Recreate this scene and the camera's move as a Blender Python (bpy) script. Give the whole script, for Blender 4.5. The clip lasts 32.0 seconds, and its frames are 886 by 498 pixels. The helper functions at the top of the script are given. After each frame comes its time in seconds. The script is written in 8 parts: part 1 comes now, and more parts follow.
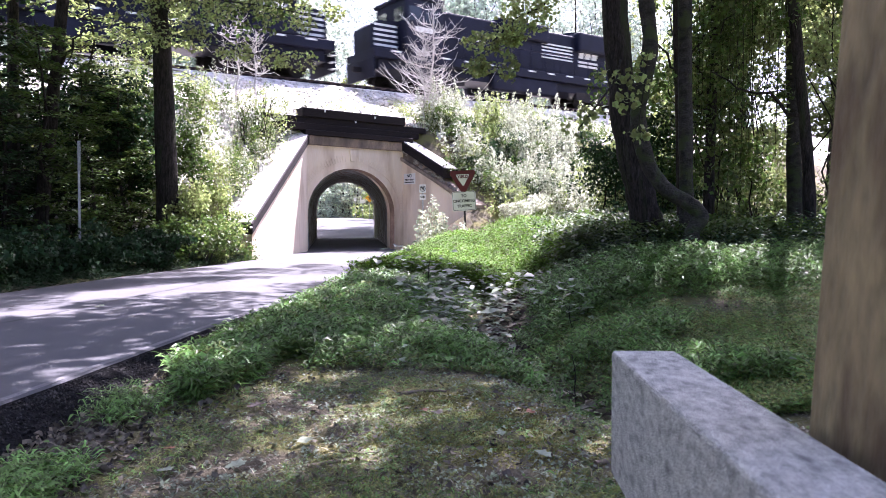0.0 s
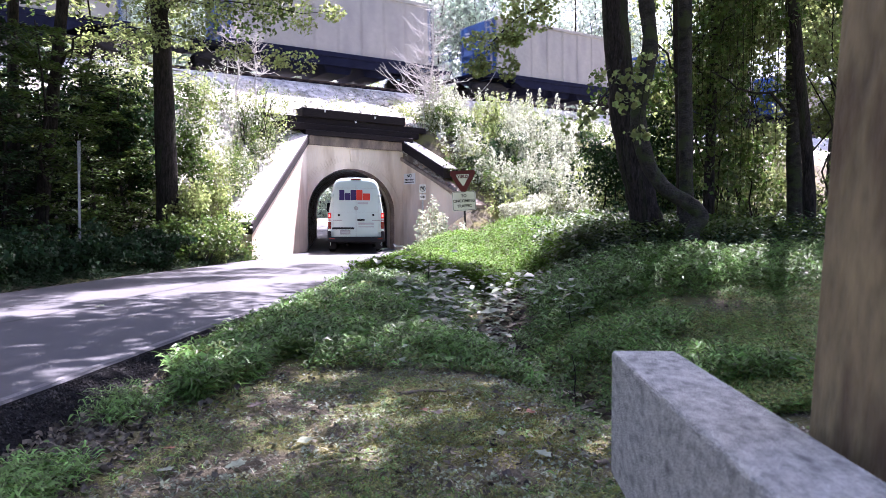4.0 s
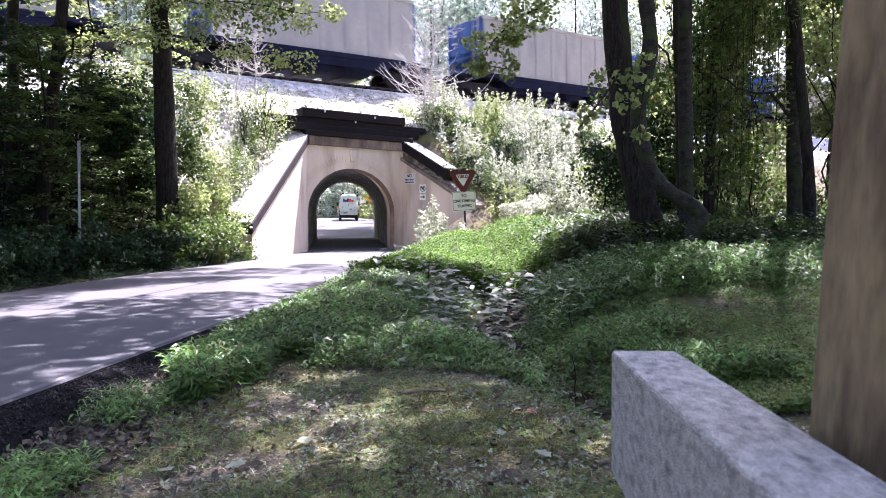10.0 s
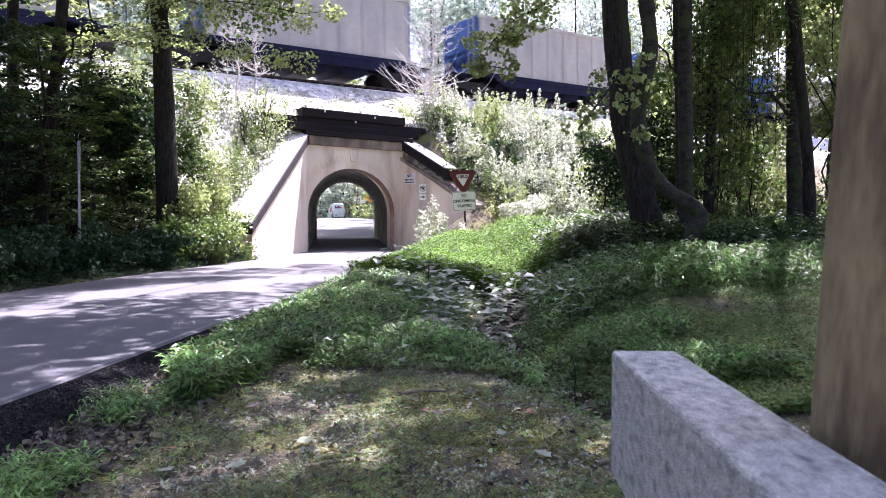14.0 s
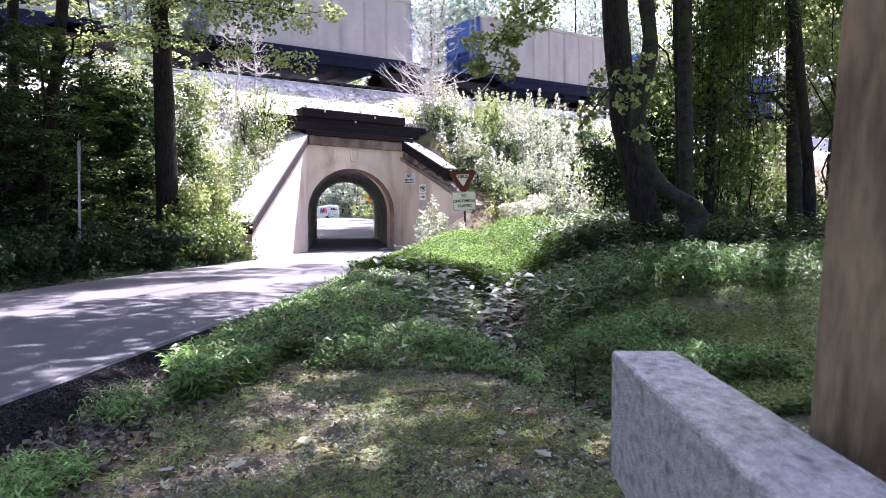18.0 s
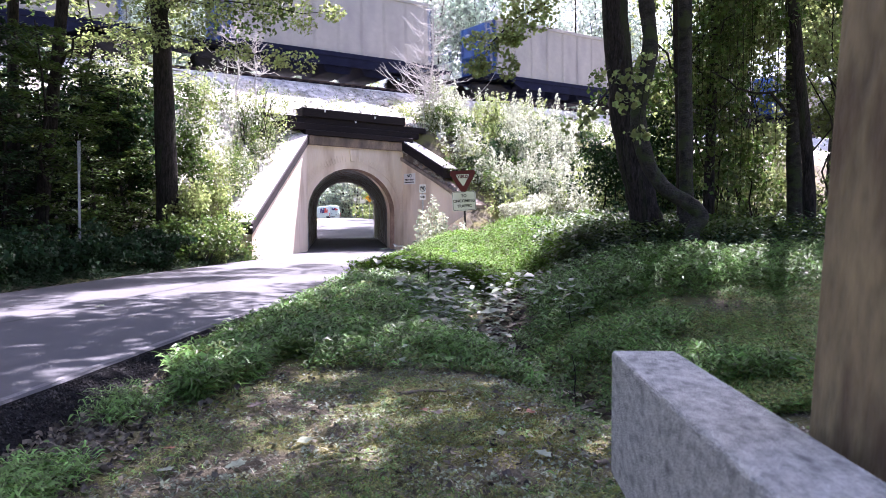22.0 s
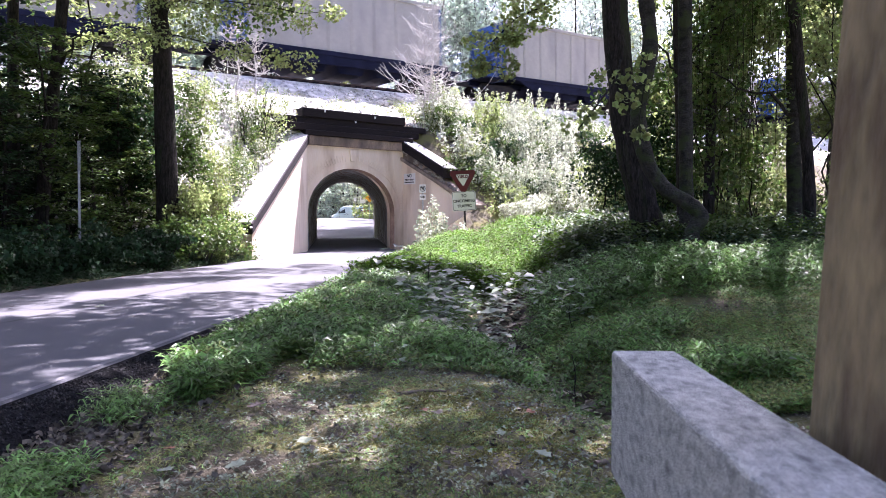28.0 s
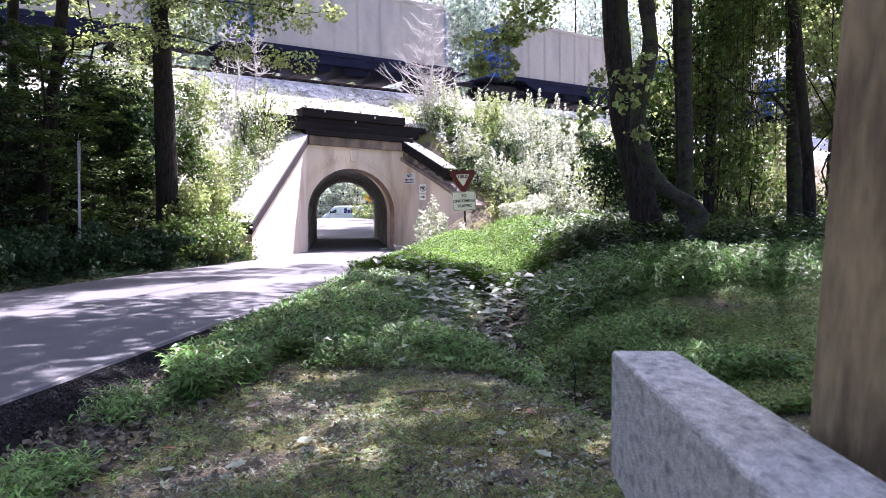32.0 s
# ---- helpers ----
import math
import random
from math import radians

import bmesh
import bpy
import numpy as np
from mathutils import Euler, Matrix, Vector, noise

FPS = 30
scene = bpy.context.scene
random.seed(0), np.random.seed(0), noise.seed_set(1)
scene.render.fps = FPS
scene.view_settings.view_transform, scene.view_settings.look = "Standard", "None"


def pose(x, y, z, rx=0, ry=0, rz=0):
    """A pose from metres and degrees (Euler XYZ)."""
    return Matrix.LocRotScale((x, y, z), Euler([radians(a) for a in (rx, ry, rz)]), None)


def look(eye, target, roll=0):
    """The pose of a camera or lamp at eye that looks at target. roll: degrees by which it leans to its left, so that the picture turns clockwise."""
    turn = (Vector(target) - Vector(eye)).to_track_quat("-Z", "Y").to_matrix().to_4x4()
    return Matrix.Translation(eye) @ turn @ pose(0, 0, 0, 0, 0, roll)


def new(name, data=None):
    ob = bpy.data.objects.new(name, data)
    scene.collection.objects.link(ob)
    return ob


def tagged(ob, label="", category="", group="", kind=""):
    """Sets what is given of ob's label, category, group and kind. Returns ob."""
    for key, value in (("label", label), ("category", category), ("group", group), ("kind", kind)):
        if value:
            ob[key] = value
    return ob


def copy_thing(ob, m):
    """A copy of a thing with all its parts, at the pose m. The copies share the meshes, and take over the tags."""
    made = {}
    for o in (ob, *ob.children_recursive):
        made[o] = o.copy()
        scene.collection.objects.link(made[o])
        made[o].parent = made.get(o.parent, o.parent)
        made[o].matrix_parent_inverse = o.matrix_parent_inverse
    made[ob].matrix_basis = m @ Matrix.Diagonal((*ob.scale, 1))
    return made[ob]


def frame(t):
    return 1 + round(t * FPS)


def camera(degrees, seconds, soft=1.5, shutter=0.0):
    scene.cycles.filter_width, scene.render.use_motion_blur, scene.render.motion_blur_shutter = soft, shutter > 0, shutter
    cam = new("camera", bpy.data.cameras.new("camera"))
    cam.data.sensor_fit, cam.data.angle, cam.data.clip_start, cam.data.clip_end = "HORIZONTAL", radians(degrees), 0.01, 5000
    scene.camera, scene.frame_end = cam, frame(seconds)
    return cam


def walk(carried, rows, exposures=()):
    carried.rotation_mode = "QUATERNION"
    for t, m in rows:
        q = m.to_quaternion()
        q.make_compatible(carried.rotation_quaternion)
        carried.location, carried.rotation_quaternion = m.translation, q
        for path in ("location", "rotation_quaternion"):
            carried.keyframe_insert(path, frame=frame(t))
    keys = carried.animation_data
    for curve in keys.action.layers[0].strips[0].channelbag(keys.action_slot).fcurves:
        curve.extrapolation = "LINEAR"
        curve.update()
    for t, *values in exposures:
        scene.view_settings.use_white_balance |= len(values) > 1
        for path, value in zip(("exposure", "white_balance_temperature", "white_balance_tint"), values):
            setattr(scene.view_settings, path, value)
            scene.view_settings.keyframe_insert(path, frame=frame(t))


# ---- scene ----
# Camera: it stands still beside the lane, a little under a metre above the asphalt.
cam = camera(63.17, 32.0, soft=0.65, shutter=0.25)
EXPOSURE = 2.4
CAM = pose(0, 0, 0.93, 90 - 1.6725, 0, 0)
cam.data.dof.use_dof, cam.data.dof.focus_distance, cam.data.dof.aperture_fstop = True, 8.0, 8.0
walk(cam, [(0.0, CAM), (32.0, CAM)], exposures=[(0.0, EXPOSURE, 5700, 38), (32.0, EXPOSURE, 5700, 38)])

# Daylight: high sun ahead and to the right, clear sky.
SUN_AZ, SUN_EL = radians(26), radians(57)
to_sun = Vector((math.sin(SUN_AZ) * math.cos(SUN_EL), math.cos(SUN_AZ) * math.cos(SUN_EL), math.sin(SUN_EL)))
world = bpy.data.worlds.new("world")
scene.world = world
world.use_nodes = True
wn = world.node_tree
sky = wn.nodes.new("ShaderNodeTexSky")
sky.sky_type, sky.sun_disc = "NISHITA", False
sky.sun_elevation, sky.sun_rotation = SUN_EL, SUN_AZ
sky.dust_density = 4.0
wn.nodes["Background"].inputs["Strength"].default_value = 0.07
wn.links.new(sky.outputs["Color"], wn.nodes["Background"].inputs["Color"])
sun = new("sun", bpy.data.lights.new("sun", "SUN"))
sun.data.energy, sun.data.angle, sun.data.color = 5.0, radians(0.6), (1.0, 0.95, 0.86)
sun.matrix_world = look(to_sun * 100, (0, 0, 0))

# ---------------------------------------------------------------- materials


def material(name, base, rough=0.8, metal=0.0, vary=0.25, scale=3.0, grain=40.0, bump=0.15, tint=None, tint_at=(0.5, 0.7),
             tint_scale=0.8, per=None, translucent=0.0, spec=0.5, stretch=(1, 1, 1), coat=0.0, emit=None, spread=(0.55, 1.45)):
    """Base colour varied at two scales, an optional stain colour, and fine relief."""
    m = bpy.data.materials.new(name)
    m.use_nodes = True
    nt = m.node_tree
    n, lk = nt.nodes, nt.links
    b = n["Principled BSDF"]
    b.inputs["Roughness"].default_value = rough
    b.inputs["Metallic"].default_value = metal
    b.inputs["Specular IOR Level"].default_value = spec
    b.inputs["Coat Weight"].default_value = coat
    tc = n.new("ShaderNodeTexCoord")
    mp = n.new("ShaderNodeMapping")
    mp.inputs["Scale"].default_value = stretch
    lk.new(tc.outputs["Object"], mp.inputs["Vector"])
    big, small = n.new("ShaderNodeTexNoise"), n.new("ShaderNodeTexNoise")
    for node, sc, det in ((big, scale, 4), (small, grain, 3)):
        node.inputs["Scale"].default_value = sc
        node.inputs["Detail"].default_value = det
        lk.new(mp.outputs["Vector"], node.inputs["Vector"])
    ramp = n.new("ShaderNodeValToRGB")
    lo = [max(0, c * (1 - vary)) for c in base]
    hi = [min(1, c * (1 + vary)) for c in base]
    ramp.color_ramp.elements[0].color, ramp.color_ramp.elements[1].color = (*lo, 1), (*hi, 1)
    ramp.color_ramp.elements[0].position, ramp.color_ramp.elements[1].position = 0.3, 0.7
    lk.new(big.outputs["Fac"], ramp.inputs["Fac"])
    out = ramp.outputs["Color"]
    mul = n.new("ShaderNodeMix")
    mul.data_type, mul.blend_type = "RGBA", "OVERLAY"
    mul.inputs["Factor"].default_value = min(1, vary * 2)
    lk.new(out, mul.inputs["A"])
    lk.new(small.outputs["Fac"], mul.inputs["B"])
    out = mul.outputs["Result"]
    if tint:
        st = n.new("ShaderNodeTexNoise")
        st.inputs["Scale"].default_value, st.inputs["Detail"].default_value = tint_scale, 5
        lk.new(mp.outputs["Vector"], st.inputs["Vector"])
        r2 = n.new("ShaderNodeValToRGB")
        r2.color_ramp.elements[0].position, r2.color_ramp.elements[1].position = tint_at
        lk.new(st.outputs["Fac"], r2.inputs["Fac"])
        mx = n.new("ShaderNodeMix")
        mx.data_type = "RGBA"
        lk.new(r2.outputs["Color"], mx.inputs["Factor"])
        lk.new(out, mx.inputs["A"])
        mx.inputs["B"].default_value = (*tint, 1)
        out = mx.outputs["Result"]
    if per:
        if per == "object":
            src = n.new("ShaderNodeObjectInfo").outputs["Random"]
        else:
            src = n.new("ShaderNodeNewGeometry").outputs["Random Per Island"]
        hs = n.new("ShaderNodeHueSaturation")
        ma = n.new("ShaderNodeMapRange")
        ma.inputs["To Min"].default_value, ma.inputs["To Max"].default_value = spread
        lk.new(src, ma.inputs["Value"])
        lk.new(ma.outputs["Result"], hs.inputs["Value"])
        mh = n.new("ShaderNodeMapRange")
        mh.inputs["To Min"].default_value, mh.inputs["To Max"].default_value = 0.475, 0.52
        lk.new(src, mh.inputs["Value"])
        lk.new(mh.outputs["Result"], hs.inputs["Hue"])
        lk.new(out, hs.inputs["Color"])
        out = hs.outputs["Color"]
    lk.new(out, b.inputs["Base Color"])
    if bump:
        bp = n.new("ShaderNodeBump")
        bp.inputs["Strength"].default_value, bp.inputs["Distance"].default_value = bump, 0.02
        lk.new(small.outputs["Fac"], bp.inputs["Height"])
        lk.new(bp.outputs["Normal"], b.inputs["Normal"])
    if emit:
        b.inputs["Emission Color"].default_value = (*emit[:3], 1)
        b.inputs["Emission Strength"].default_value = emit[3]
    if translucent:
        tr, ms = n.new("ShaderNodeBsdfTranslucent"), n.new("ShaderNodeMixShader")
        lk.new(out, tr.inputs["Color"])
        ms.inputs["Fac"].default_value = translucent
        lk.new(b.outputs["BSDF"], ms.inputs[1])
        lk.new(tr.outputs["BSDF"], ms.inputs[2])
        lk.new(ms.outputs["Shader"], n["Material Output"].inputs["Surface"])
    return m


def glass(name, tint=(0.02, 0.025, 0.03)):
    m = bpy.data.materials.new(name)
    m.use_nodes = True
    b = m.node_tree.nodes["Principled BSDF"]
    b.inputs["Base Color"].default_value = (*tint, 1)
    b.inputs["Roughness"].default_value = 0.04
    b.inputs["Coat Weight"].default_value = 0.5
    return m


M_ground = material("forest_soil", (0.104, 0.087, 0.052), 0.95, vary=0.45, scale=4.0, grain=70, bump=0.9, tint=(0.16, 0.15, 0.045), tint_at=(0.48, 0.62), tint_scale=1.6)
M_asphalt = material("asphalt", (0.095, 0.095, 0.10), 0.9, vary=0.16, scale=0.9, grain=260, bump=0.35, tint=(0.105, 0.103, 0.108), tint_at=(0.5, 0.75), tint_scale=0.35)
M_edge = material("broken_asphalt_edge", (0.011, 0.0105, 0.011), 0.95, spec=0.1, vary=0.5, scale=9, grain=90, bump=0.9)
M_gravel = material("dark_gravel_crumb", (0.022, 0.021, 0.020), 0.9, spec=0.2, spread=(0.2, 2.4), vary=0.3, bump=0, per="island")
M_ballast = material("pale_ballast", (0.70, 0.665, 0.61), 0.95, vary=0.45, scale=2.5, grain=26, bump=0.8, tint=(0.22, 0.23, 0.13), tint_at=(0.55, 0.75), tint_scale=0.35)
M_stucco = material("cream_stucco", (0.85, 0.735, 0.605), 0.9, vary=0.12, scale=1.1, grain=30, bump=0.25, tint=(0.46, 0.33, 0.21), tint_at=(0.50, 0.74), tint_scale=1.3, stretch=(1, 1, 0.22))
M_reveal = material("brown_mottled_stucco", (0.42, 0.29, 0.23), 0.9, vary=0.3, scale=2, grain=26, bump=0.3, tint=(0.22, 0.15, 0.12), tint_at=(0.5, 0.75), tint_scale=1.4)
M_band = material("stained_concrete", (0.30, 0.23, 0.18), 0.9, vary=0.3, scale=2, grain=24, bump=0.4, tint=(0.10, 0.08, 0.07), tint_at=(0.45, 0.7), tint_scale=1.5, stretch=(1, 1, 0.4))
M_coping = material("pale_concrete_coping", (0.66, 0.62, 0.58), 0.9, vary=0.15, scale=1.6, grain=30, bump=0.3)
M_rubble = material("grey_rubble_stone", (0.26, 0.235, 0.215), 0.95, vary=0.4, scale=7, grain=40, bump=0.5, per="object", spread=(0.35, 1.7))
M_beam = material("creosoted_timber_and_coping_shade", (0.016, 0.0115, 0.012), 0.8, spec=0.25, vary=0.35, scale=1.4, grain=18, bump=0.4, stretch=(0.3, 1, 2))
M_lining = material("weathered_tunnel_lining", (0.88, 0.86, 0.84), 0.9, vary=0.15, scale=2.6, grain=16, bump=0.2, tint=(0.60, 0.57, 0.55), tint_at=(0.54, 0.70), tint_scale=2.2, per="island", spread=(0.75, 1.15))
M_bark = material("dark_bark", (0.030, 0.025, 0.022), 0.95, spec=0.2, vary=0.6, scale=5, grain=20, bump=1.0, stretch=(5, 5, 0.9), tint=(0.045, 0.06, 0.025), tint_at=(0.55, 0.75), tint_scale=0.8)
M_bark_grey = material("smooth_grey_bark", (0.037, 0.034, 0.029), 0.9, spec=0.25, vary=0.6, scale=7, grain=38, bump=1.0, stretch=(1, 1, 1.3), tint=(0.040, 0.052, 0.020), tint_at=(0.5, 0.62), tint_scale=3.5)
M_twig = material("pale_twig", (0.50, 0.48, 0.45), 0.9, vary=0.25, scale=6, grain=40, bump=0.2)
M_leaf = material("green_leaves", (0.085, 0.14, 0.028), 0.5, vary=0.3, scale=0.6, grain=6, bump=0, per="island", translucent=0.4, spec=0.45)
# lit copy of the green leaves: sunlight is put into the brighter colour
M_leaf_sun = material("leaves_coloured_sunlit", (0.26, 0.32, 0.11), 0.42, vary=0.3, scale=0.6, grain=6, bump=0, per="island", translucent=0.58, spec=0.5)
# white sun glare on leaves is painted in as a pale base colour
M_leaf_pale = material("leaves_painted_pale_for_glare", (0.52, 0.56, 0.41), 0.3, vary=0.35, scale=0.9, grain=6, bump=0, per="island", translucent=0.34, spec=0.8)
# distance haze is put into this pale leaf colour
M_leaf_far = material("woodland_leaves_with_painted_haze", (0.55, 0.62, 0.53), 0.5, vary=0.3, scale=0.3, grain=4, bump=0, per="island", translucent=0.78, spec=0.4)
# shaded copy of the green leaves: shade is put into the dark colour
M_leaf_dark = material("leaves_darkened_for_shade", (0.026, 0.056, 0.022), 0.62, vary=0.3, scale=0.6, grain=6, bump=0, per="island", translucent=0.22, spec=0.15)
M_grass = material("grass_blades", (0.13, 0.235, 0.055), 0.45, spread=(0.3, 1.7), vary=0.35, scale=0.8, grain=5, bump=0, per="island", translucent=0.35, spec=0.45)
M_grass_lush = material("lush_green_leaves", (0.098, 0.19, 0.014), 0.65, spread=(0.35, 1.5), vary=0.35, scale=0.8, grain=5, bump=0, per="island", translucent=0.3, spec=0.15)
M_seam_dark = material("dark_paving_seam", (0.06, 0.059, 0.062), 0.9, vary=0.4, scale=3, grain=60, bump=0.2)
M_grass_pale = material("pale_grass_blades", (0.215, 0.235, 0.065), 0.4, spread=(0.25, 1.7), vary=0.3, scale=0.8, grain=5, bump=0, per="island", translucent=0.35, spec=0.3)
M_litter_dark = material("dark_wet_leaf", (0.055, 0.035, 0.03), 0.6, vary=0.3, scale=5, grain=30, bump=0.1)
M_litter_pale = material("pale_green_fallen_leaf", (0.26, 0.30, 0.20), 0.6, vary=0.2, scale=8, grain=40, bump=0.1)
M_litter_red = material("red_brown_fallen_leaf", (0.26, 0.10, 0.06), 0.6, vary=0.3, scale=8, grain=40, bump=0.1)
M_lip = material("worn_asphalt_lip", (0.165, 0.162, 0.164), 0.95, vary=0.25, scale=6, grain=90, bump=0.4)
M_leaf_grey = material("grey_green_broad_leaves", (0.25, 0.30, 0.20), 0.42, vary=0.25, scale=0.6, grain=6, bump=0, per="island", translucent=0.3, spec=0.4)
M_straw = material("dead_grass_straw", (0.36, 0.32, 0.24), 0.8, vary=0.3, scale=5, grain=30, bump=0, per="island")
M_moss = material("yellow_green_moss", (0.21, 0.20, 0.055), 0.85, vary=0.35, scale=2, grain=30, bump=0, per="island", translucent=0.2)
M_litter = material("dry_leaf_litter", (0.100, 0.084, 0.060), 0.7, spread=(0.25, 1.9), vary=0.35, scale=5, grain=30, bump=0.1, per="island", translucent=0.1)
M_van = material("white_van_paint", (0.55, 0.67, 0.655), 0.28, vary=0.03, scale=1.5, grain=8, bump=0.0, coat=0.6)
M_plastic = material("dark_grey_plastic", (0.013, 0.014, 0.018), 0.65, spec=0.25, vary=0.15, scale=3, grain=60, bump=0.1)
M_tyre = material("black_rubber", (0.010, 0.010, 0.011), 0.95, spec=0.15, vary=0.2, scale=5, grain=60, bump=0.2)
M_rim = material("grey_steel_rim", (0.16, 0.16, 0.17), 0.4, 0.7, vary=0.15, scale=6, grain=50, bump=0.05)
M_glass = glass("dark_glass")
M_purple = material("purple_vinyl", (0.032, 0.014, 0.115), 0.55, vary=0.05, bump=0)
M_orange = material("orange_red_vinyl", (0.66, 0.045, 0.02), 0.55, vary=0.05, bump=0)
M_greytext = material("grey_vinyl", (0.42, 0.44, 0.46), 0.4, vary=0.05, bump=0)
M_redlens = material("red_lens", (0.20, 0.008, 0.008), 0.2, vary=0.1, bump=0, coat=0.6)
M_brake = material("lit_red_lens", (0.5, 0.02, 0.02), 0.2, vary=0.05, bump=0, emit=(1.0, 0.02, 0.012, 0.07))
M_bulb = material("hot_lamp_core", (0.9, 0.4, 0.3), 0.3, vary=0.02, bump=0, emit=(1.0, 0.35, 0.25, 0.3))
M_seam = material("pale_grey_seam", (0.40, 0.43, 0.43), 0.5, vary=0.05, bump=0)
M_whitelens = material("white_lens", (0.7, 0.7, 0.7), 0.15, vary=0.05, bump=0, coat=0.6)
M_car_grey = material("grey_hopper_side", (0.42, 0.395, 0.35), 0.6, vary=0.12, scale=0.8, grain=14, bump=0.05, tint=(0.27, 0.25, 0.24), tint_at=(0.5, 0.8), tint_scale=0.9, stretch=(1, 1, 0.3))
M_car_white = material("white_hopper_paint", (0.56, 0.54, 0.50), 0.55, vary=0.12, scale=0.9, grain=14, bump=0.05, tint=(0.36, 0.33, 0.29), tint_at=(0.52, 0.8), tint_scale=0.9, stretch=(1, 1, 0.3))
M_car_blue = material("blue_hopper_paint", (0.030, 0.085, 0.25), 0.5, vary=0.2, scale=2, grain=14, bump=0.05, tint=(0.03, 0.03, 0.06), tint_at=(0.5, 0.8))
M_car_navy = material("navy_underframe", (0.010, 0.012, 0.032), 0.8, spec=0.15, vary=0.3, scale=2, grain=14, bump=0.1)
M_steel = material("dirty_truck_steel", (0.026, 0.022, 0.022), 0.85, 0.1, vary=0.35, scale=4, grain=20, bump=0.3)
M_rail = material("rusty_rail", (0.09, 0.06, 0.05), 0.5, 0.6, vary=0.3, scale=5, grain=30, bump=0.1)
M_yellow = material("yellow_reflector", (0.75, 0.42, 0.03), 0.4, vary=0.1, bump=0)
M_loco = material("black_locomotive_paint", (0.009, 0.010, 0.024), 0.55, spec=0.25, vary=0.3, scale=1.2, grain=12, bump=0.03)
M_white = material("white_paint", (0.78, 0.78, 0.76), 0.5, vary=0.06, scale=4, grain=30, bump=0.03)
M_galv = material("galvanised_steel", (0.36, 0.37, 0.37), 0.5, 0.6, vary=0.2, scale=6, grain=40, bump=0.1)
M_signred = material("red_sign_sheeting", (0.11, 0.010, 0.012), 0.45, vary=0.08, bump=0)
M_signyellow = material("yellow_sign_sheeting", (0.80, 0.36, 0.02), 0.45, vary=0.06, bump=0)
M_strip = material("dark_blue_grey_strip", (0.012, 0.015, 0.026), 0.8, spec=0.15, vary=0.1, bump=0)
M_black = material("black_lettering", (0.015, 0.015, 0.015), 0.6, vary=0.05, bump=0)
M_rail_wood = material("silvered_weathered_timber", (0.43, 0.45, 0.415), 0.85, vary=0.3, scale=45, grain=220, bump=0.7, stretch=(1.2, 0.6, 1.2), tint=(0.17, 0.18, 0.17), tint_at=(0.52, 0.74), tint_scale=34)
M_post_wood = material("tan_rough_sawn_post", (0.20, 0.155, 0.078), 0.85, vary=0.35, scale=4, grain=26, bump=0.5, stretch=(1.5, 1.5, 0.6), tint=(0.085, 0.05, 0.026), tint_at=(0.50, 0.68), tint_scale=5)
M_stick = material("dead_stick", (0.20, 0.16, 0.12), 0.9, vary=0.3, bump=0.4)

# ---------------------------------------------------------------- mesh helpers


def mesh_of(name, verts, faces, mat=None, smooth=False):
    """A mesh from arrays; faces is an (n, k) array or a list."""
    me = bpy.data.meshes.new(name)
    if isinstance(faces, np.ndarray) and len(faces):
        v = np.asarray(verts, dtype=np.float32)
        nf, k = faces.shape
        me.vertices.add(len(v))
        me.vertices.foreach_set("co", v.ravel())
        me.loops.add(nf * k)
        me.loops.foreach_set("vertex_index", faces.astype(np.int32).ravel())
        me.polygons.add(nf)
        me.polygons.foreach_set("loop_start", np.arange(0, nf * k, k, dtype=np.int32))
        me.polygons.foreach_set("loop_total", np.full(nf, k, dtype=np.int32))
        me.update(calc_edges=True)
    else:
        me.from_pydata([tuple(p) for p in verts], [], [list(f) for f in faces])
        me.update()
    if mat:
        me.materials.append(mat)
    if smooth:
        me.polygons.foreach_set("use_smooth", np.ones(len(me.polygons), dtype=bool))
    return me


def part(name, data, mat=None, parent=None, label="", m=None):
    """Links a bmesh or a mesh as ONE object, under a thing where given."""
    if isinstance(data, bmesh.types.BMesh):
        me = bpy.data.meshes.new(name)
        data.to_mesh(me)
        data.free()
    else:
        me = data
    if mat and not me.materials:
        me.materials.append(mat)
    ob = new(name, me)
    if parent:
        ob.parent = parent
    if m is not None:
        ob.matrix_basis = m
    if label:
        ob["label"] = label
    return ob


def thing(name, label, category, m=None, group="", kind=""):
    ob = new(name)
    if m is not None:
        ob.matrix_basis = m
    return tagged(ob, label, category, group, kind)


def box(x0, y0, z0, x1, y1, z1, bevel=0.0, bm=None):
    bm = bm or bmesh.new()
    g = bmesh.ops.create_cube(bm, size=1.0, matrix=Matrix.Translation(((x0 + x1) / 2, (y0 + y1) / 2, (z0 + z1) / 2)) @ Matrix.Diagonal((x1 - x0, y1 - y0, z1 - z0, 1)))
    if bevel:
        es = list({e for v in g["verts"] for e in v.link_edges})
        bmesh.ops.bevel(bm, geom=es, offset=bevel, segments=2, affect="EDGES", profile=0.5)
    return bm


def cyl(p, q, r, r2=None, seg=12, bm=None):
    """A capped cylinder or cone from p to q."""
    bm = bm or bmesh.new()
    p, q = Vector(p), Vector(q)
    d = q - p
    m = Matrix.Translation((p + q) / 2) @ d.to_track_quat("Z", "Y").to_matrix().to_4x4()
    bmesh.ops.create_cone(bm, cap_ends=True, segments=seg, radius1=r, radius2=r if r2 is None else r2, depth=d.length, matrix=m)
    return bm


